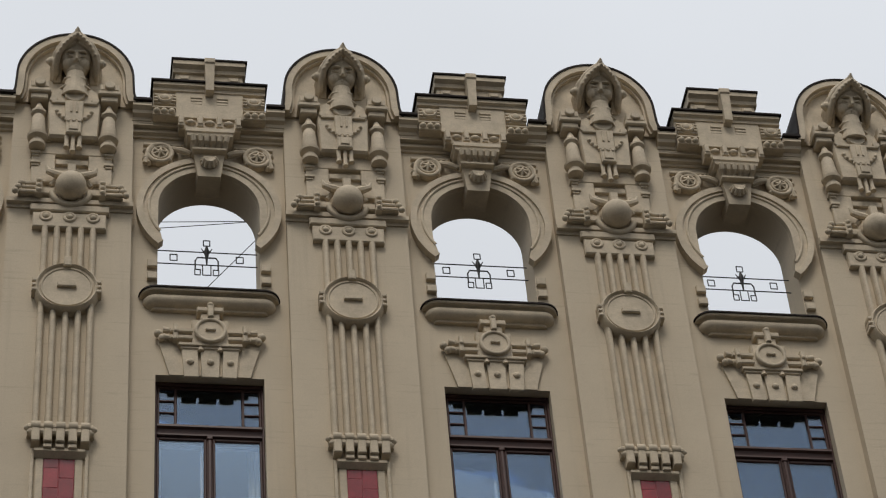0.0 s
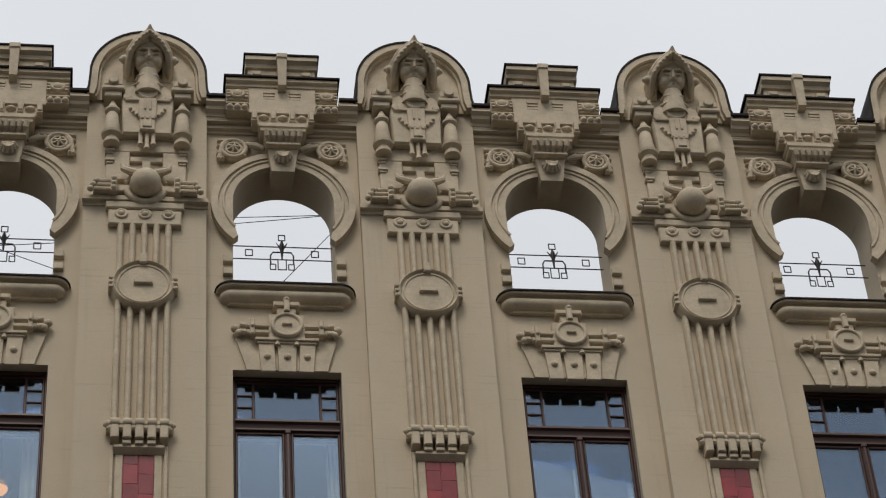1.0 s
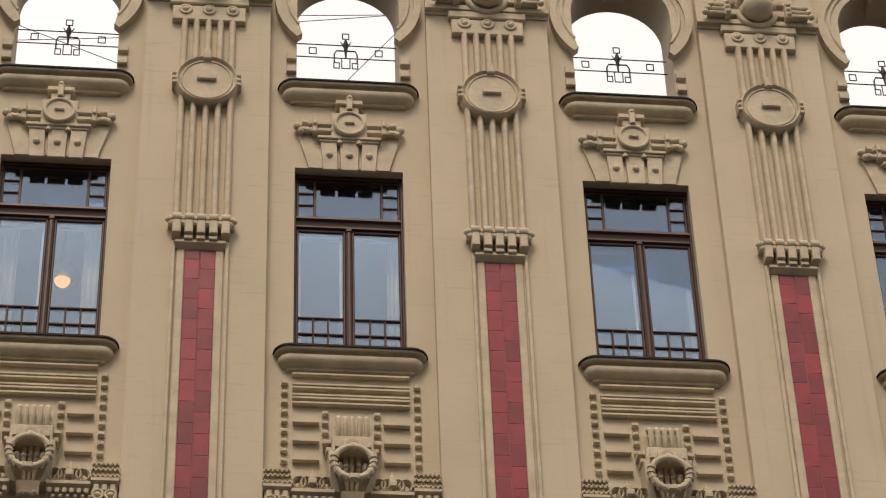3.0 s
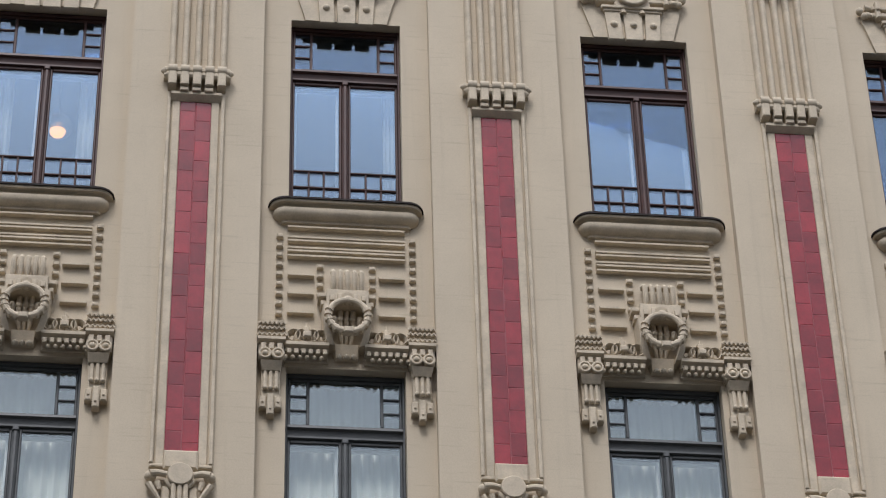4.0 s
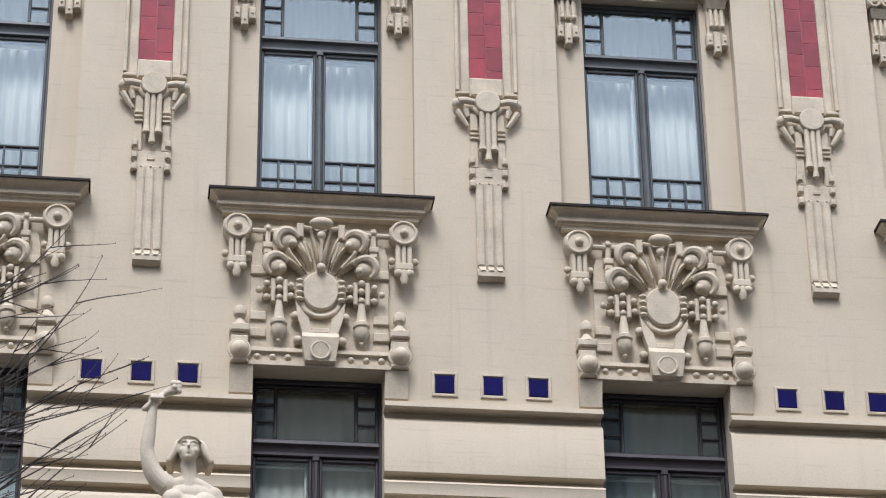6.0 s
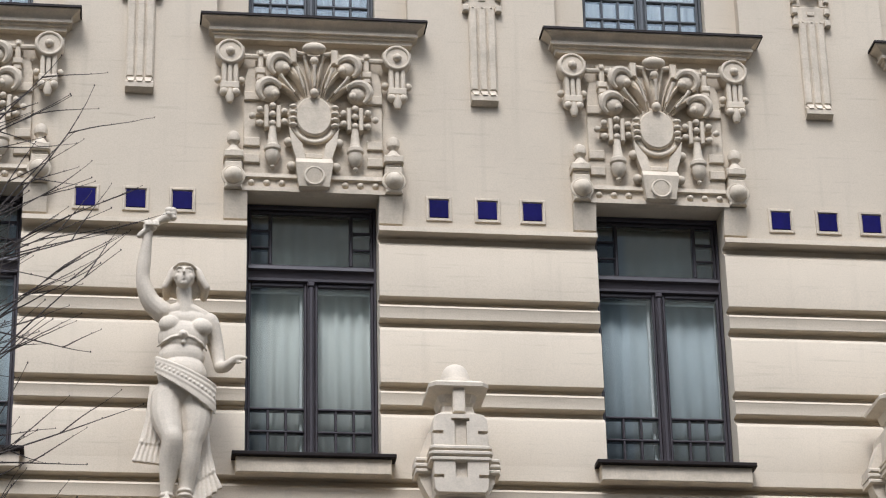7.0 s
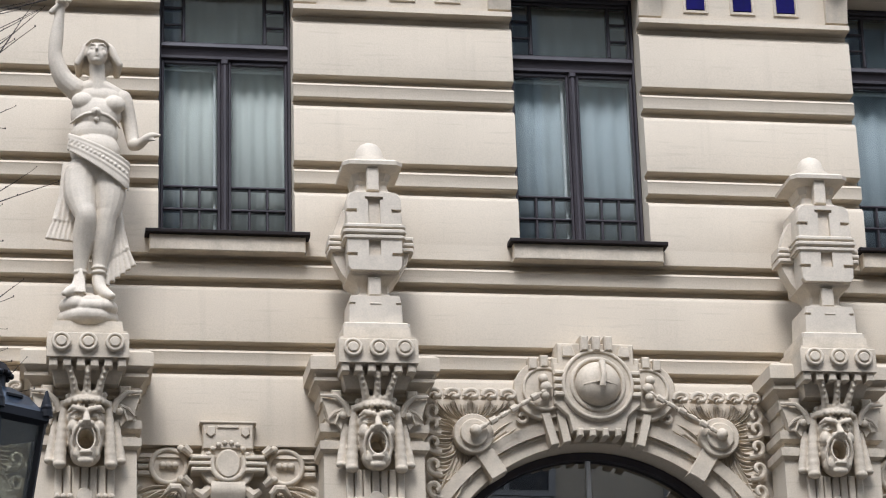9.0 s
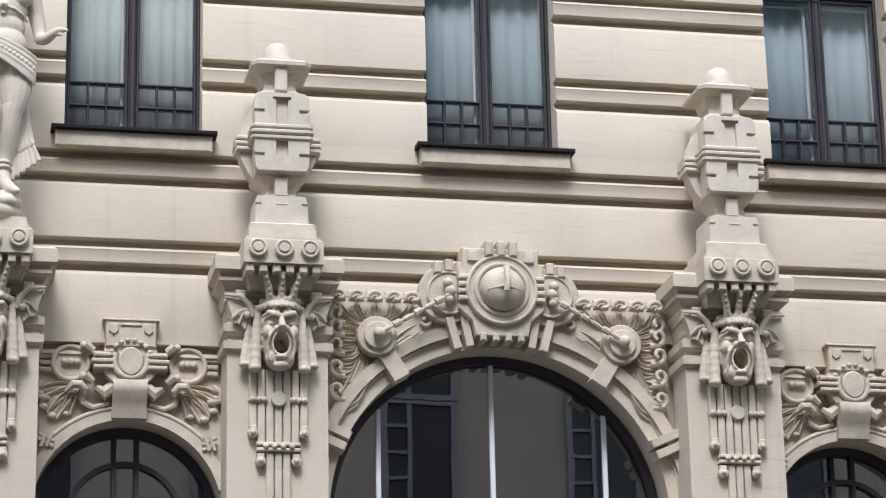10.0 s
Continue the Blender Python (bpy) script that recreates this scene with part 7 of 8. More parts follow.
# ---- arches of the ground storey ----
def make_broad_arch():
    t = thing("broad_arch_ornament", "plaster arch moulding with central orb, side discs and leaf fans", "arch ornament", "broad arches", base=6.0)
    bm = bmesh.new()
    band(bm, arc(0, 6.02, 1.5, 180, 0, 56), arc(0, 6.02, 1.402, 180, 0, 56), -0.1, -0.02)
    part("inner_ring", bm, RELIEF, t)
    bm = bmesh.new()
    band(bm, arc(0, 6.02, 1.62, 180, 0, 56), arc(0, 6.02, 1.52, 180, 0, 56), -0.15, -0.02)
    part("outer_ring", bm, RELIEF, t)
    bm = bmesh.new()
    arch_wall(bm, -1.43, 1.43, 6.02, 7.76, 0, 6.02, 1.401, -0.088, -0.004, 48)
    part("spandrel", bm, STUCCO, t)
    bm = bmesh.new()
    ring(bm, 0, 6.02, 1.51, 0.014, -0.1, 180, 0, 56)
    part("bead", bm, RELIEF, t)
    bm = bmesh.new()
    plate(bm, [(-0.22, 7.47), (0.22, 7.47), (0.25, 7.6), (0.36, 7.7), (0.36, 8.05), (0.32, 8.05), (0.32, 8.22), (-0.32, 8.22), (-0.32, 8.05), (-0.36, 8.05), (-0.36, 7.7), (-0.25, 7.6)],
          -0.27, -0.02, 0.015)
    part("tablet", bm, RELIEF, t)
    bm = bmesh.new()
    disc(bm, 0, 7.86, 0.305, -0.3, -0.02, 36)
    ring(bm, 0, 7.86, 0.285, 0.016, -0.3)
    ring(bm, 0, 7.86, 0.215, 0.02, -0.3)
    part("round_frame", bm, RELIEF, t)
    bm = bmesh.new()
    dome(bm, 0, 7.86, 0.188, -0.3, 0.15, 28, 8)
    part("orb", bm, RELIEF, t)
    bm = bmesh.new()
    tube(bm, [(0.01, -0.44, 8.01), (0.01, -0.5, 7.9), (0, -0.48, 7.8)], [0.03, 0.022, 0.025], 8)
    tube(bm, [(-0.14, -0.4, 7.83), (0, -0.47, 7.85), (0.14, -0.4, 7.83)], [0.006, 0.014, 0.006], 6)
    part("orb_clasp", bm, RELIEF, t)
    for x in (-0.1, 0, 0.1):
        bm = bmesh.new()
        box(bm, x - 0.033, x + 0.033, -0.33, -0.1, 8.14, 8.27, 0.012)
        part("crown_tooth", bm, RELIEF, t)
    for k in range(4):
        bm = bmesh.new()
        x = (k - 1.5) * 0.105
        box(bm, x - 0.026, x + 0.026, -0.285, -0.05, 7.43, 7.5, 0.01)
        part("tablet_tooth", bm, RELIEF, t)
    for s in (-1, 1):
        bm = bmesh.new()
        plate(bm, [(s * 0.17, 8.1), (s * 0.28, 8.1), (s * 0.28, 8.19), (s * 0.2, 8.19)], -0.295, -0.26, 0.008)
        part("tablet_facet", bm, RELIEF, t)
        for k in range(4):
            bm = bmesh.new()
            x0, x1 = sorted((s * 0.27, s * 0.36))
            box(bm, x0, x1, -0.31, -0.02, 7.76 + k * 0.06, 7.8 + k * 0.06, 0.01)
            part("side_clip", bm, RELIEF, t)
        c = s * 0.425
        bm = bmesh.new()
        disc(bm, c, 7.84, 0.25, -0.2, -0.02, 32)
        disc(bm, c, 7.84, 0.185, -0.225, -0.19, 28)
        ring(bm, c, 7.84, 0.175, 0.014, -0.225)
        part("side_disc", bm, RELIEF, t)
        for k in range(3):
            bm = bmesh.new()
            a = radians(90 + (k - 1) * 24)
            x, z = c + 0.23 * math.cos(a), 7.83 + 0.23 * math.sin(a)
            box(bm, x - 0.033, x + 0.033, -0.25, -0.02, z - 0.04, z + 0.06, 0.01)
            part("disc_tooth", bm, RELIEF, t)
        bm = bmesh.new()
        for dx, dz, r in ((-0.02, 0.08, 0.042), (0, 0.01, 0.048), (-0.01, -0.06, 0.04)):
            ball(bm, c + s * dx * -1, -0.27, 7.83 + dz, r, 12, 8)
        part("disc_ball", bm, RELIEF, t)
        for u, w in ((0.275, 0.034), (0.385, 0.034)):
            bm = bmesh.new()
            a = radians(90 - s * (math.degrees(u / 1.5)))
            d = Vector((math.cos(a), 0, math.sin(a)))
            n = Vector((d.z, 0, -d.x)) * w
            p0, p1 = Vector((0, 0, 6.02)) + d * 1.395, Vector((0, 0, 6.02)) + d * 1.68
            pts = [(p0 - n), (p0 + n), (p1 + n), (p1 - n)]
            plate(bm, [(p.x, p.z) for p in pts], -0.22, -0.02, 0.01)
            part("leg", bm, RELIEF, t)
        f = s * 1.02
        bm = bmesh.new()
        disc(bm, f, 7.46, 0.165, -0.215, -0.02, 28)
        disc(bm, f, 7.46, 0.115, -0.245, -0.2, 24)
        part("fan_disc", bm, RELIEF, t)
        bm = bmesh.new()
        ball(bm, f, -0.29, 7.46, 0.05, 12, 8)
        links, way = 7, Vector((c - s * 0.05 - f, 0, 0.38))
        for k in range(links):
            mid = Vector((f, -0.285, 7.46)) + way * ((k + 0.7) / (links + 0.4))
            step = way.normalized() * 0.036
            tube(bm, [mid - step, mid - step * 0.8, mid + step * 0.8, mid + step], [0.018, 0.03, 0.03, 0.018] if k % 2 else [0.012, 0.021, 0.021, 0.012], 8)
        tube(bm, [(f, -0.285, 7.46), (c - s * 0.05, -0.285, 7.84)], 0.014, 8)
        part("chain", bm, RELIEF, t)
        bm = bmesh.new()
        d = Vector((f * 0 + s * -0.52, 0, -0.85)).normalized()
        n = Vector((d.z, 0, -d.x)) * 0.075
        o = Vector((f, 0, 7.46))
        pts = [o + d * 0.1 - n, o + d * 0.1 + n, o + d * 0.4 + n, o + d * 0.4 - n]
        plate(bm, [(p.x, p.z) for p in pts], -0.185, -0.02, 0.012)
        part("fan_handle", bm, RELIEF, t)
        # leaves that rise to the row of scrolls under the band
        for k in range(5):
            x, a = s * (0.72 + 0.152 * k), radians(62 + k * 17)
            p0 = (f - s * 0.15 * math.cos(a), 7.46 + 0.15 * math.sin(a))
            path = bend(p0, (x + (p0[0] - x) * 0.15, 7.63), (x, 7.79))
            for u in (-1, 0, 1):
                bm = bmesh.new()
                leaf_strip(bm, [(px + u * 0.049 * (i / 8) ** 0.8, pz) for i, (px, pz) in enumerate(path)], [0.021 + 0.006 * (i / 8) for i in range(9)], -0.085, 0.062 - 0.012 * abs(u))
                part("fan_leaf", bm, RELIEF, t)
            bm = bmesh.new()
            pts = [(x + 0.066 * math.cos(q) * (1 - i * 0.05), -0.2 - 0.003 * i, 7.785 + 0.05 * math.sin(q) * (1 - i * 0.05)) for i, q in enumerate(radians(190 - 28 * i) for i in range(12))]
            tube(bm, pts, [0.022 - 0.0006 * i for i in range(12)], 8)
            ball(bm, x, -0.17, 7.775, 0.03, 10, 6)
            box(bm, x - 0.07, x + 0.07, -0.14, -0.02, 7.77, 7.86, 0.02)
            part("crest_scroll", bm, RELIEF, t)
        # leaves that bow outwards to the pier, each ending in a hook
        for k, z in enumerate((7.66, 7.55, 7.395, 7.21, 7.02)):
            a = radians(152 + k * 19)
            p0 = (f - s * 0.15 * math.cos(a), 7.46 + 0.15 * math.sin(a))
            end = (s * 1.335, z - 0.075)
            path = bend(p0, (f + (end[0] - f) * 0.55 - s * 0.02 * k, z - 0.1 - 0.015 * k), end)
            for u in (-1, 0, 1):
                bm = bmesh.new()
                leaf_strip(bm, [(px - s * 0.012 * u * (k > 2), pz + u * (0.036 + 0.005 * k) * (i / 8) ** 0.7) for i, (px, pz) in enumerate(path)], [0.02 + (0.014 + 0.006 * k) * math.sin(min(1, i / 6) * 1.57) for i in range(9)], -0.085,
                           0.062 - 0.012 * abs(u))
                part("fan_leaf", bm, RELIEF, t)
            bm = bmesh.new()
            hook = [(end[0] - s * 0.05, -0.13, end[1] - 0.005)]
            hook += [(s * 1.345 + s * 0.058 * math.cos(q) * (1 - i * 0.05), -0.15 - 0.003 * i, z - 0.01 + 0.065 * math.sin(q) * (1 - i * 0.05)) for i, q in enumerate(radians(-85 + 28 * i) for i in range(13))]
            tube(bm, hook, [0.03] + [0.024 - 0.0007 * i for i in range(13)], 8)
            part("edge_scroll", bm, RELIEF, t)
        for k in range(4):
            bm = bmesh.new()
            a = radians(228 + k * 10)
            p0 = (f - s * 0.16 * math.cos(a), 7.46 + 0.16 * math.sin(a))
            leaf_strip(bm, bend(p0, (s * (1.16 - 0.03 * k), 7.14), (s * (1.31 - 0.07 * k), 6.9 + 0.06 * k)), [0.022 + 0.036 * math.sin(i / 8 * 2.4) for i in range(9)], -0.085, 0.055)
            part("tail_leaf", bm, RELIEF, t)
        bm = bmesh.new()
        leaf_strip(bm, bend((s * 0.89, 7.4), (s * 0.78, 7.5), (s * 0.6, 7.6)), [0.03 + 0.02 * math.sin(i / 8 * 3) for i in range(9)], -0.08, 0.06)
        tube(bm, [(s * 0.6 + 0.05 * math.cos(q) * (1 - 0.05 * i), -0.14, 7.62 + 0.05 * math.sin(q) * (1 - 0.05 * i)) for i, q in enumerate(radians(200 - s * 30 * i) for i in range(12))], 0.018, 8)
        part("inner_leaf", bm, RELIEF, t)
        bm = bmesh.new()
        a = radians(90 - s * 66)
        x, z = 1.51 * math.cos(a), 6.02 + 1.51 * math.sin(a)
        d = Vector((math.cos(a), 0, math.sin(a)))
        n = Vector((d.z, 0, -d.x))
        for off in (-0.05, 0.05):
            o = Vector((x, 0, z)) + n * off
            pts = [o - d * 0.13 - n * 0.035, o - d * 0.13 + n * 0.035, o + d * 0.16 + n * 0.035, o + d * 0.16 - n * 0.035]
            plate(bm, [(p.x, p.z) for p in pts], -0.2, -0.02, 0.01)
        part("ring_clasp", bm, RELIEF, t)
    return t


repeat(make_broad_arch(), BROAD)


def make_narrow_arch():
    t = thing("narrow_arch_ornament", "plaster arch moulding with sun disc, side rings and leaves", "arch ornament", "narrow arches", base=6.0)
    bm = bmesh.new()
    band(bm, arc(0, 5.99, 0.83, 165, 15, 40), arc(0, 5.99, 0.742, 165, 15, 40), -0.095, -0.02)
    part("arch_ring", bm, RELIEF, t)
    bm = bmesh.new()
    arch_wall(bm, -0.742, 0.742, 5.99, 7.24, 0, 5.99, 0.741, -0.055, -0.004)
    part("spandrel", bm, STUCCO, t)
    bm = bmesh.new()
    ring(bm, 0, 5.99, 0.84, 0.02, -0.085, 140, 40, 30)
    part("arch_bead", bm, RELIEF, t)
    bm = bmesh.new()
    plate(bm, [(-0.2, 7.3), (0.2, 7.3), (0.2, 7.4), (0.205, 7.52), (-0.205, 7.52), (-0.2, 7.4)], -0.21, -0.02, 0.012)
    part("tablet", bm, RELIEF, t)
    bm = bmesh.new()
    box(bm, -0.085, 0.085, -0.222, -0.2, 7.465, 7.487, 0.006)
    box(bm, -0.225, 0.225, -0.222, -0.03, 7.507, 7.527, 0.006)
    for s in (-1, 1):
        plate(bm, [(s * 0.1, 7.42), (s * 0.14, 7.39), (s * 0.175, 7.42), (s * 0.165, 7.48), (s * 0.1, 7.48)], -0.226, -0.2, 0.008)
    part("tablet_trim", bm, RELIEF, t)
    bm = bmesh.new()
    disc(bm, 0, 7.19, 0.225, -0.19, -0.02, 32)
    part("sun_back", bm, RELIEF, t)
    bm = bmesh.new()
    ring(bm, 0, 7.175, 0.128, 0.025, -0.2, 150, 390, 28)
    disc(bm, 0, 7.175, 0.1, -0.23, -0.1, 28, 0.12, 0.015)
    part("sun_disc", bm, RELIEF, t)
    for k in range(8):
        bm = bmesh.new()
        a = radians(90 + (k - 3.5) * 18)
        ball(bm, 0.17 * math.cos(a), -0.21, 7.175 + 0.175 * math.sin(a), 0.022, 8, 6)
        part("sun_bead", bm, RELIEF, t)
    for s in (-1, 1):
        for k in range(3):
            bm = bmesh.new()
            x0, x1 = sorted((s * 0.13, s * (0.29 + 0.02 * (k == 1))))
            box(bm, x0, x1, -0.23, -0.02, 7.11 + k * 0.05, 7.145 + k * 0.05, 0.01)
            part("ray_bar", bm, RELIEF, t)
        c = s * 0.463
        bm = bmesh.new()
        disc(bm, c, 7.18, 0.155, -0.1, -0.02, 28)
        ring(bm, c, 7.18, 0.137, 0.022, -0.1)
        part("side_ring", bm, RELIEF, t)
        for k in (-1, 0, 1):
            bm = bmesh.new()
            ball(bm, c + k * 0.048, -0.115, 7.185, 0.03, 10, 6)
            part("ring_bead", bm, RELIEF, t)
        for z in (7.3, 7.05):
            bm = bmesh.new()
            tube(bm, [(s * 0.29, -0.15, z - 0.03), (s * 0.35, -0.16, z + 0.02)], [0.03, 0.04], 8)
            ball(bm, s * 0.37, -0.16, z + 0.01, 0.032, 8, 6)
            part("knob", bm, RELIEF, t)
        for k in range(3):
            bm = bmesh.new()
            x0, x1 = sorted((s * 0.6, s * 0.71))
            box(bm, x0, x1, -0.1, -0.02, 7.105 + k * 0.055, 7.145 + k * 0.055, 0.01)
            part("edge_bar", bm, RELIEF, t)
        bm = bmesh.new()
        tube(bm, [(s * 0.16, -0.1, 6.86), (s * 0.28, -0.09, 6.82), (s * 0.36, -0.1, 6.86), (s * 0.38, -0.1, 6.93)], [0.02, 0.026, 0.026, 0.02], 8)
        tube(bm, [(s * 0.2, -0.08, 6.82), (s * 0.32, -0.08, 6.77)], [0.02, 0.02], 8)
        tube(bm, [(s * 0.12, -0.12, 7.0), (s * 0.2, -0.13, 6.93), (s * 0.26, -0.12, 6.98)], [0.05, 0.06, 0.03], 8)
        part("ribbon", bm, RELIEF, t)
        for p1, p2, w in (((0.58, 7.0), (0.7, 6.93), 0.05), ((0.55, 6.93), (0.67, 6.82), 0.062), ((0.52, 6.88), (0.6, 6.75), 0.062), ((0.47, 6.88), (0.49, 6.77), 0.048)):
            bm = bmesh.new()
            path = bend((s * 0.41, 6.985), (s * p1[0], p1[1]), (s * p2[0], p2[1]))
            leaf_strip(bm, path, [0.03 + (w - 0.03) * math.sin(i / 8 * 2.0) for i in range(9)], -0.05, 0.075)
            ball(bm, s * p2[0], -0.085, p2[1], w * 0.62, 12, 8, 1, 0.7, 0.7)
            part("leaf", bm, RELIEF, t)
        bm = bmesh.new()
        tube(bm, [(s * 0.5, -0.14, 6.94), (s * 0.44, -0.17, 6.99), (s * 0.385, -0.17, 6.99), (s * 0.35, -0.16, 6.95), (s * 0.355, -0.15, 6.91)], [0.012, 0.036, 0.034, 0.028, 0.012], 10)
        part("leaf_curl", bm, RELIEF, t)
        bm = bmesh.new()
        tube(bm, [(s * 0.67, -0.08, 7.02), (s * 0.73, -0.09, 6.98), (s * 0.72, -0.09, 6.9), (s * 0.62, -0.09, 6.89)], [0.025, 0.028, 0.028, 0.02], 8)
        part("tendril", bm, RELIEF, t)
        bm = bmesh.new()
        x, z = s * 0.64, 6.55
        for d in (-0.022, 0.022):
            tube(bm, [(x - 0.055, -0.1, z + d - s * 0.03), (x + 0.055, -0.1, z + d + s * 0.03)], 0.016, 8)
            tube(bm, [(x + d - s * 0.02, -0.11, z + 0.055), (x + d + s * 0.02, -0.11, z - 0.055)], 0.015, 8)
        part("ring_clasp", bm, RELIEF, t)
    bm = bmesh.new()
    profile(bm, -0.73, 0.73, [(-0.135, 7.36), (-0.135, 7.345), (-0.05, 7.335), (-0.05, 7.3), (-0.1, 7.285), (-0.115, 7.25), (-0.06, 7.24)], -0.03)
    part("back_moulding", bm, STUCCO, t)
    bm = bmesh.new()
    profile(bm, -0.135, 0.135, [(-0.15, 7.05), (-0.215, 7.03), (-0.235, 6.98), (-0.225, 6.93), (-0.18, 6.87), (-0.155, 6.8), (-0.14, 6.735)], -0.02)
    part("key_scroll", bm, RELIEF, t)
    return t


repeat(make_narrow_arch(), NARROW)


# ---- glazing of the arches ----
def arch_glazing(name, words, r, cz, slim):
    win = thing(name, words, "window", "", "structure")
    bm = bmesh.new()
    band(bm, [(r, 0.6)] + arc(0, cz, r, 0, 180, 40) + [(-r, 0.6)], [(r - 0.06, 0.6)] + arc(0, cz, r - 0.06, 0, 180, 40) + [(-r + 0.06, 0.6)], 0.16, 0.28)
    part("frame", bm, DUSK, win)
    if slim:
        bm = bmesh.new()
        for x in (-0.95, 0, 0.95):
            h = math.sqrt((r - 0.06) ** 2 - x * x)
            box(bm, x - 0.02, x + 0.02, 0.2, 0.25, 0.6, cz + h, 0.008)
        part("mullion", bm, INNER, win, "pale slender metal mullion")
    else:
        bm = bmesh.new()
        for x in (-0.09, 0.09):
            h = math.sqrt((r - 0.06) ** 2 - x * x)
            box(bm, x - 0.02, x + 0.02, 0.18, 0.25, 0.6, cz + h, 0.008)
        part("mullion", bm, DUSK, win)
        bm = bmesh.new()
        band(bm, arc(0, cz, 0.47, 0, 180, 30), arc(0, cz, 0.43, 0, 180, 30), 0.18, 0.25)
        part("inner_arch", bm, DUSK, win)
    bm = bmesh.new()
    pts = [(-r + 0.05, 0.6), (r - 0.05, 0.6)] + arc(0, cz, r - 0.05, 0, 180, 40)
    plate(bm, pts, 0.225, 0.232)
    pane = part("pane", bm, SHOP_GLASS, win, smooth=0)
    pane.visible_shadow = False
    return win


first = arch_glazing("window_90", "broad arched shop window with pale slender mullions", 1.395, 6.02, True)
for i, a in enumerate(BROAD):
    if i:
        copy_thing(first, Matrix.Translation((a, 0, 0))).name = "window_9%d" % i
first.matrix_basis = Matrix.Translation((BROAD[0], 0, 0))
first = arch_glazing("window_80", "narrow arched window with twin dark mullions and inner arch", 0.735, 5.99, False)
for i, a in enumerate(NARROW):
    if i:
        copy_thing(first, Matrix.Translation((a, 0, 0))).name = "window_8%d" % i
first.matrix_basis = Matrix.Translation((NARROW[0], 0, 0))


# ---- street lantern in front of the house ----
def hexagon(r, z, turn=30):
    return [(r * math.cos(radians(turn + 60 * k)), r * math.sin(radians(turn + 60 * k)), z) for k in range(6)]


lamp = thing("street_lamp", "black iron street lamp with a six-sided glazed lantern", "street lamp", base=0.0)
bm = bmesh.new()
lathe(bm, 0, 0, 0.0, [(0.16, 0), (0.16, 0.25), (0.11, 0.3), (0.1, 0.9), (0.07, 0.95), (0.055, 1.6), (0.045, 3.7), (0.07, 3.75), (0.07, 3.8), (0.04, 3.85), (0.04, 4.02)], 16)
part("pole", bm, IRON, lamp)
bm = bmesh.new()
rings(bm, [hexagon(0.123, 4.0), hexagon(0.131, 4.03), hexagon(0.082, 4.06)])
part("lantern_foot", bm, IRON, lamp)
for k in range(6):
    a, b = hexagon(0.123, 4.04)[k], hexagon(0.221, 4.68)[k]
    bm = bmesh.new()
    tube(bm, [a, b], 0.016, 6)
    part("corner_bar", bm, IRON, lamp)
    c, d = hexagon(0.123, 4.06)[(k + 1) % 6], hexagon(0.221, 4.67)[(k + 1) % 6]
    bm = bmesh.new()
    quad = [Vector(p) for p in (hexagon(0.121, 4.06)[k], c, d, hexagon(0.220, 4.67)[k])]
    n = (quad[1] - quad[0]).cross(quad[3] - quad[0]).normalized() * 0.004
    rings(bm, [[p - n for p in quad], [p + n for p in quad]])
    part("pane", bm, LAMP_GLASS, lamp, smooth=0)
    bm = bmesh.new()
    p = Vector(hexagon(0.238, 4.7)[k])
    tube(bm, [p, p + Vector((0, 0, 0.05)), p * 1.0 + Vector((0, 0, 0.11))], [0.028, 0.022, 0.005], 8)
    ball(bm, p.x, p.y, p.z + 0.035, 0.026, 8, 6)
    part("corner_finial", bm, IRON, lamp)
bm = bmesh.new()
rings(bm, [hexagon(0.221, 4.66), hexagon(0.250, 4.68), hexagon(0.250, 4.715), hexagon(0.221, 4.725)])
part("eave", bm, IRON, lamp)
bm = bmesh.new()
rings(bm, [hexagon(0.226, 4.72), hexagon(0.164, 4.79), hexagon(0.085, 4.84), hexagon(0.068, 4.845)])
part("roof", bm, material("blued_lamp_roof", (0.05, 0.07, 0.10), 0.3, metal=0.6, vary=0.2), lamp, "glossy blue-black roof")
for k in range(6):
    bm = bmesh.new()
    a = radians(60 * k)
    p = Vector((0.152 * math.cos(a), 0.152 * math.sin(a), 4.782))
    side = Vector((-math.sin(a), math.cos(a), 0))
    tube(bm, [p - side * 0.037, p + side * 0.037], 0.009, 6)
    part("vent_slot", bm, IRON, lamp)
bm = bmesh.new()
lathe(bm, 0, 0, 4.84, [(0.052, 0), (0.05, 0.06), (0.054, 0.07)], 12)
part("chimney", bm, IRON, lamp)
bm = bmesh.new()
lathe(bm, 0, 0, 4.9, [(0.075, 0), (0.078, 0.01), (0.055, 0.045), (0.02, 0.065), (0.012, 0.07)], 12)
part("chimney_cap", bm, ZINC, lamp, "scalloped metal cap")
for k in range(10):
    bm = bmesh.new()
    a = radians(36 * k)
    ball(bm, 0.072 * math.cos(a), 0.072 * math.sin(a), 4.9, 0.014, 8, 6)
    part("cap_scallop", bm, IRON, lamp)
bm = bmesh.new()
lathe(bm, 0, 0, 4.965, [(0.012, 0), (0.02, 0.015), (0.022, 0.04), (0.014, 0.075), (0.003, 0.095)], 10)
part("top_finial", bm, IRON, lamp)
lamp.matrix_basis = pose(-1.74, -10.0, -0.026, 0, 0, 6)

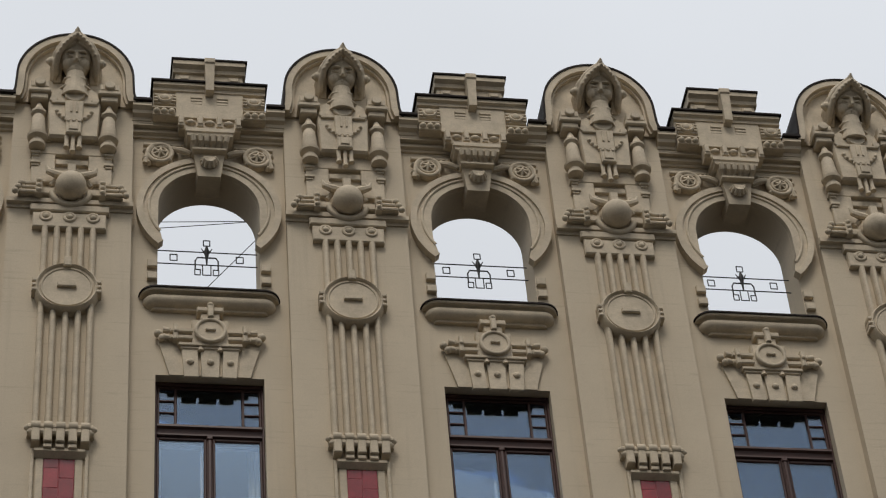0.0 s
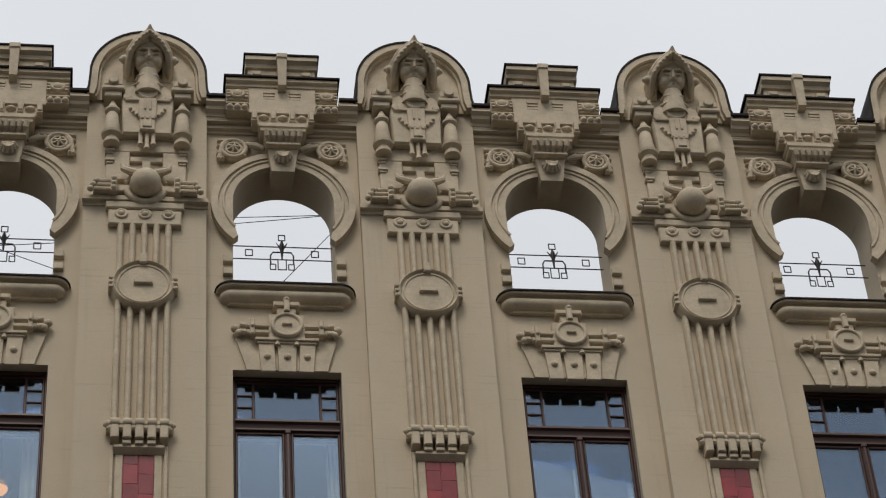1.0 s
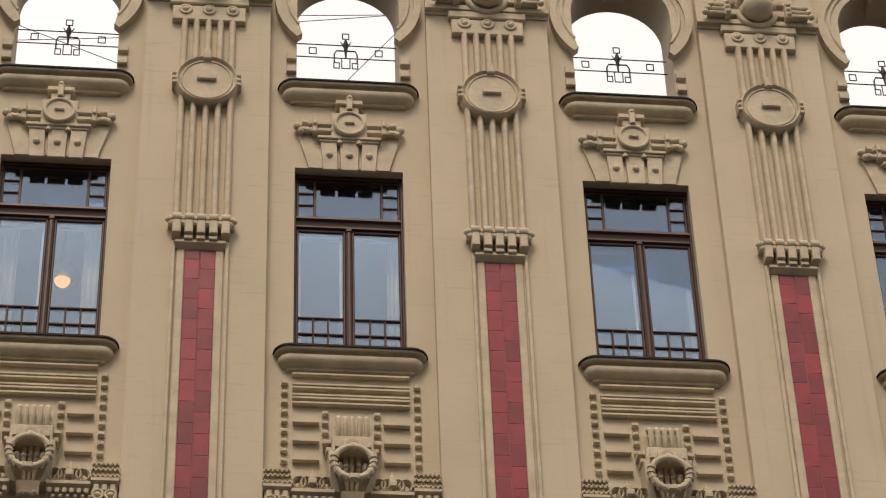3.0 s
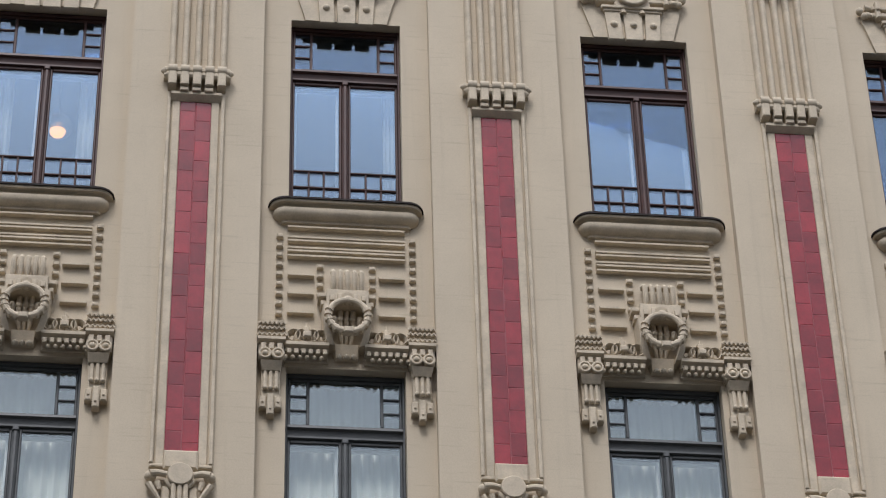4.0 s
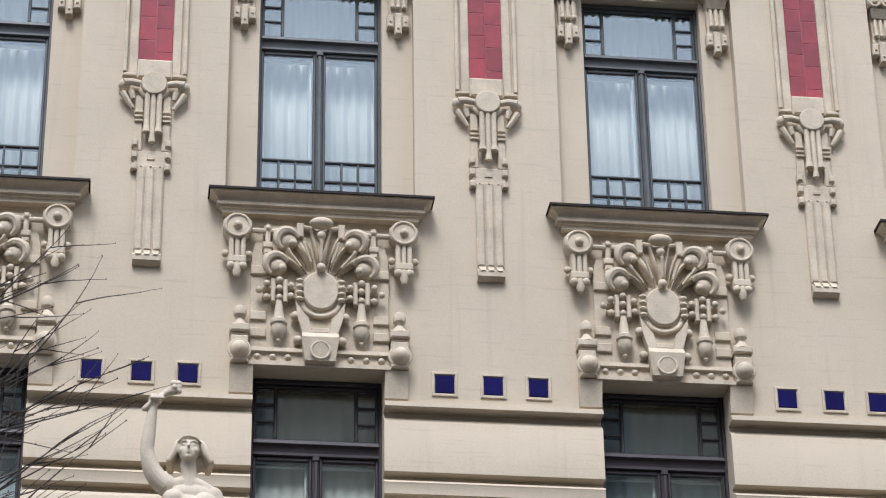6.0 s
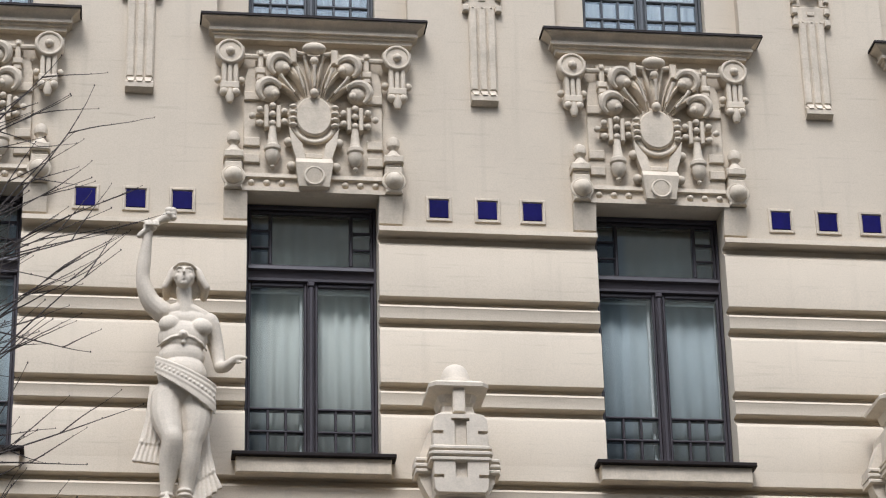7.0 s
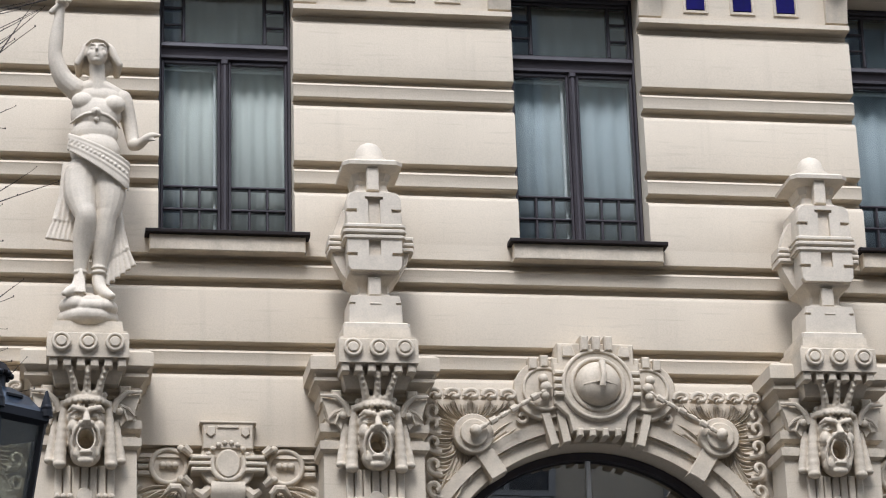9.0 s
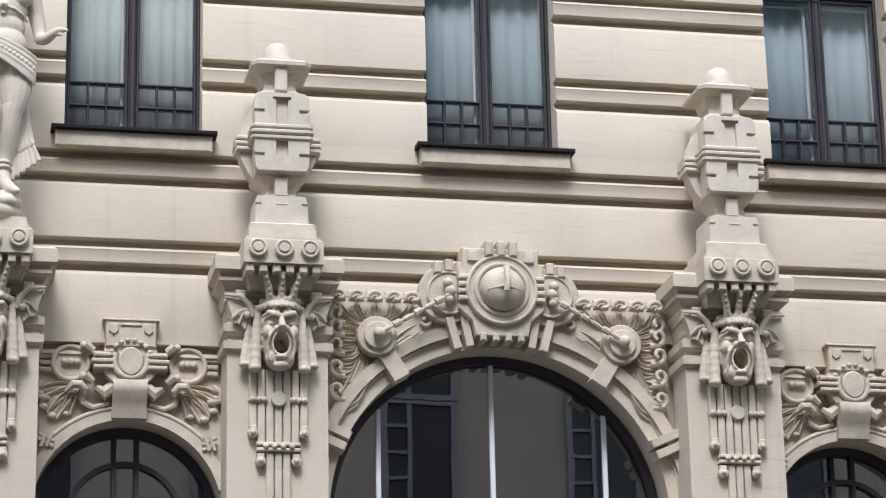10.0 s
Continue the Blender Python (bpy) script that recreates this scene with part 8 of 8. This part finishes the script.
# ---- bare tree beside the lantern ----
tree = thing("bare_tree", "leafless street tree with thin dark budded twigs", "tree", base=0.0)
rnd = random.Random(11)
bm = bmesh.new()
tube(bm, [(-4.6, -9.6, -0.1), (-4.58, -9.6, 1.2), (-4.5, -9.65, 2.8), (-4.45, -9.7, 4.6), (-4.5, -9.6, 6.6), (-4.4, -9.7, 8.6)], [0.2, 0.16, 0.14, 0.11, 0.07, 0.02], 12)
part("trunk", bm, BARK, tree)
ends = []
for z0, z1, x1 in ((3.2, 5.0, -2.2), (3.6, 5.4, -2.15), (4.0, 5.8, -2.12), (4.4, 6.15, -2.1), (4.8, 6.45, -2.05), (5.2, 6.75, -2.1), (5.6, 7.0, -2.2), (2.9, 4.7, -2.25)):
    bm = bmesh.new()
    p0 = Vector((-4.48, -9.68, z0))
    p3 = Vector((x1, -10 + rnd.uniform(-0.3, 0.3), z1))
    pts = [p0.lerp(p3, q) + Vector((0, 0, 0.25 * math.sin(q * 3.1) * rnd.uniform(-0.4, 0.6))) + Vector([rnd.uniform(-0.03, 0.03) for _ in range(3)]) for q in (0, 0.2, 0.4, 0.6, 0.8, 1)]
    tube(bm, pts, [0.05, 0.032, 0.018, 0.01, 0.0065, 0.0045], 8)
    part("limb", bm, BARK, tree)
    ends.append(pts)


def twig(p, angle, length, thick):
    bm = bmesh.new()
    pts, q, a = [Vector(p)], Vector(p), angle
    n = 8
    turn = rnd.uniform(-0.9, 0.9)
    for i in range(n):
        a += turn + rnd.uniform(-3, 3)
        q = q + Vector((math.cos(radians(a)), rnd.uniform(-0.12, 0.12), math.sin(radians(a)))) * length / n
        pts.append(q.copy())
    tube(bm, pts, [thick * (1 - 0.7 * i / n) for i in range(n + 1)], 5)
    for i in range(2, n + 1, 2):
        ball(bm, pts[i].x, pts[i].y, pts[i].z + 0.002, thick * 0.85, 6, 4, 1, 1, 1.3)
    part("twig", bm, BARK, tree)
    return pts


for pts in ends:
    for i in range(13):
        q = rnd.uniform(0.66, 1.0)
        k = min(int(q * 5), 4)
        p = pts[k].lerp(pts[k + 1], q * 5 - k)
        main = twig(p, rnd.gauss(34, 17), rnd.uniform(0.4, 0.8), 0.0046)
        for _ in range(rnd.randint(1, 2)):
            twig(main[rnd.randint(2, 6)], rnd.gauss(34, 20), rnd.uniform(0.18, 0.42), 0.0033)

# ---- cables over the roof, seen through the arches ----
for (x0, z0), (x1, z1) in (((-1.9, 27.92), (2.4, 28.25)), ((-1.9, 27.65), (2.4, 28.35)), ((-0.6, 25.3), (2.4, 29.5)), ((-6.2, 27.1), (-1.9, 27.5)), ((-6.2, 28.6), (-1.9, 26.6))):
    bm = bmesh.new()
    tube(bm, [(x0 + (x1 - x0) * q, 6.0, z0 + (z1 - z0) * q - 0.03 * math.sin(q * math.pi)) for q in (i / 12 for i in range(13))], 0.006, 5)
    solid("overhead_cable", bm, IRON, "thin dark cable strung above the roof", "cable", "roof cables")
for x, zt in ((-6.2, 28.7), (-1.9, 28.0), (-0.6, 25.35), (2.4, 29.6)):
    bm = bmesh.new()
    tube(bm, [(x, 6.0, 20.84), (x, 6.0, zt)], 0.02, 6)
    solid("roof_mast", bm, IRON, "slender dark mast on the flat roof", "mast", "roof masts")

# ---- lit globe lamp and blinds behind the upper windows ----
glow = bpy.data.materials.new("warm_lamp_glow")
glow.use_nodes = True
e = glow.node_tree.nodes["Principled BSDF"]
e.inputs["Base Color"].default_value = (1, 0.7, 0.35, 1)
e.inputs["Emission Color"].default_value = (1, 0.42, 0.1, 1)
e.inputs["Emission Strength"].default_value = 1.7
globe = thing("pendant_lamp", "lit round pendant lamp glowing warm behind a window", "lamp", base=18.6)
bm = bmesh.new()
ball(bm, 0, 0, 18.93, 0.085, 16, 12)
part("bulb", bm, glow, globe)
bm = bmesh.new()
lathe(bm, 0, 0, 18.9, [(0.14, 0.02), (0.155, 0.1), (0.12, 0.17), (0.03, 0.2), (0.028, 0.196), (0.115, 0.166), (0.15, 0.1), (0.135, 0.02)], 18)
part("shade", bm, LAMP_GLASS, globe, "clear glass shade")
bm = bmesh.new()
tube(bm, [(0, 0, 19.08), (0, 0, 20.36)], 0.006, 6)
part("cord", bm, IRON, globe)
globe.matrix_basis = pose(AXES[1] + 0.11, 0.9, 18.64)
BLIND = material("white_blind", (0.8, 0.8, 0.8), 0.85, vary=0.05)
bm = bmesh.new()
box(bm, -0.54, 0.54, 0.3, 0.31, 17.5, 19.2, 0.002)
tube(bm, [(-0.54, 0.305, 19.2), (0.54, 0.305, 19.2)], 0.02, 8)
blind = solid("roller_blind", bm, BLIND, "plain white roller blind behind an upper window", "blind")
blind.location = (AXES[4], 0, 0)


# ---- glazed tiles ----
panel = thing("red_tile_strip", "strip of glazed oxblood red tiles in a plaster frame", "tile panel", "red tile strips", base=14.47)
bm = bmesh.new()
box(bm, -0.153, 0.153, -0.1285, FACE + 0.02, 14.47, 18.62, 0)
part("mortar_bed", bm, RED_JOINT, panel)
tiles = []
for kind in range(3):
    bm = bmesh.new()
    t = 0.0012 * (kind - 1)
    rings(bm, [[(-0.0735, -0.12, -0.1225), (0.0735, -0.12, -0.1225), (0.0735, -0.12, 0.1225), (-0.0735, -0.12, 0.1225)],
               [(-0.0735, -0.127, -0.1225), (0.0735, -0.127, -0.1225), (0.0735, -0.127, 0.1225), (-0.0735, -0.127, 0.1225)],
               [(-0.069, -0.131 - t, -0.118), (0.069, -0.131 + t, -0.118), (0.069, -0.131 + 2 * t, 0.118), (-0.069, -0.131, 0.118)]])
    tiles.append(mesh_of("tile", bm, RED, 20))
strips = repeat(panel, PILASTERS)
rnd = random.Random(5)
for strip in strips:
    for col in (-1, 1):
        z = 14.47 if col < 0 else 14.345
        while z < 18.6:
            lo, hi = max(z, 14.47), min(z + 0.25, 18.62)
            z += 0.25
            if hi - lo < 0.05:
                continue
            ob = new("tile", rnd.choice(tiles))
            ob.parent = strip
            ob.location = (col * 0.0765, 0, (lo + hi) / 2 - 14.47)
            ob.scale = (1, 1, (hi - lo) / 0.25)

blue = thing("blue_tile", "square cobalt blue glazed tile in a pale raised border", "tile", "blue tiles", base=11.31)
bm = bmesh.new()
for x0, x1, z0, z1 in ((-0.112, -0.09, 11.3, 11.53), (0.09, 0.112, 11.3, 11.53), (-0.09, 0.09, 11.3, 11.325), (-0.09, 0.09, 11.505, 11.53)):
    box(bm, x0, x1, -0.135, FACE, z0, z1, 0.004)
part("border", bm, RELIEF, blue, "thin pale raised border")
bm = bmesh.new()
box(bm, -0.082, 0.082, -0.131, FACE, 11.333, 11.497, 0.005)
part("glazed_face", bm, BLUE, blue)
repeat(blue, [p + d for p in PILASTERS for d in (-0.42, 0.0, 0.392)])
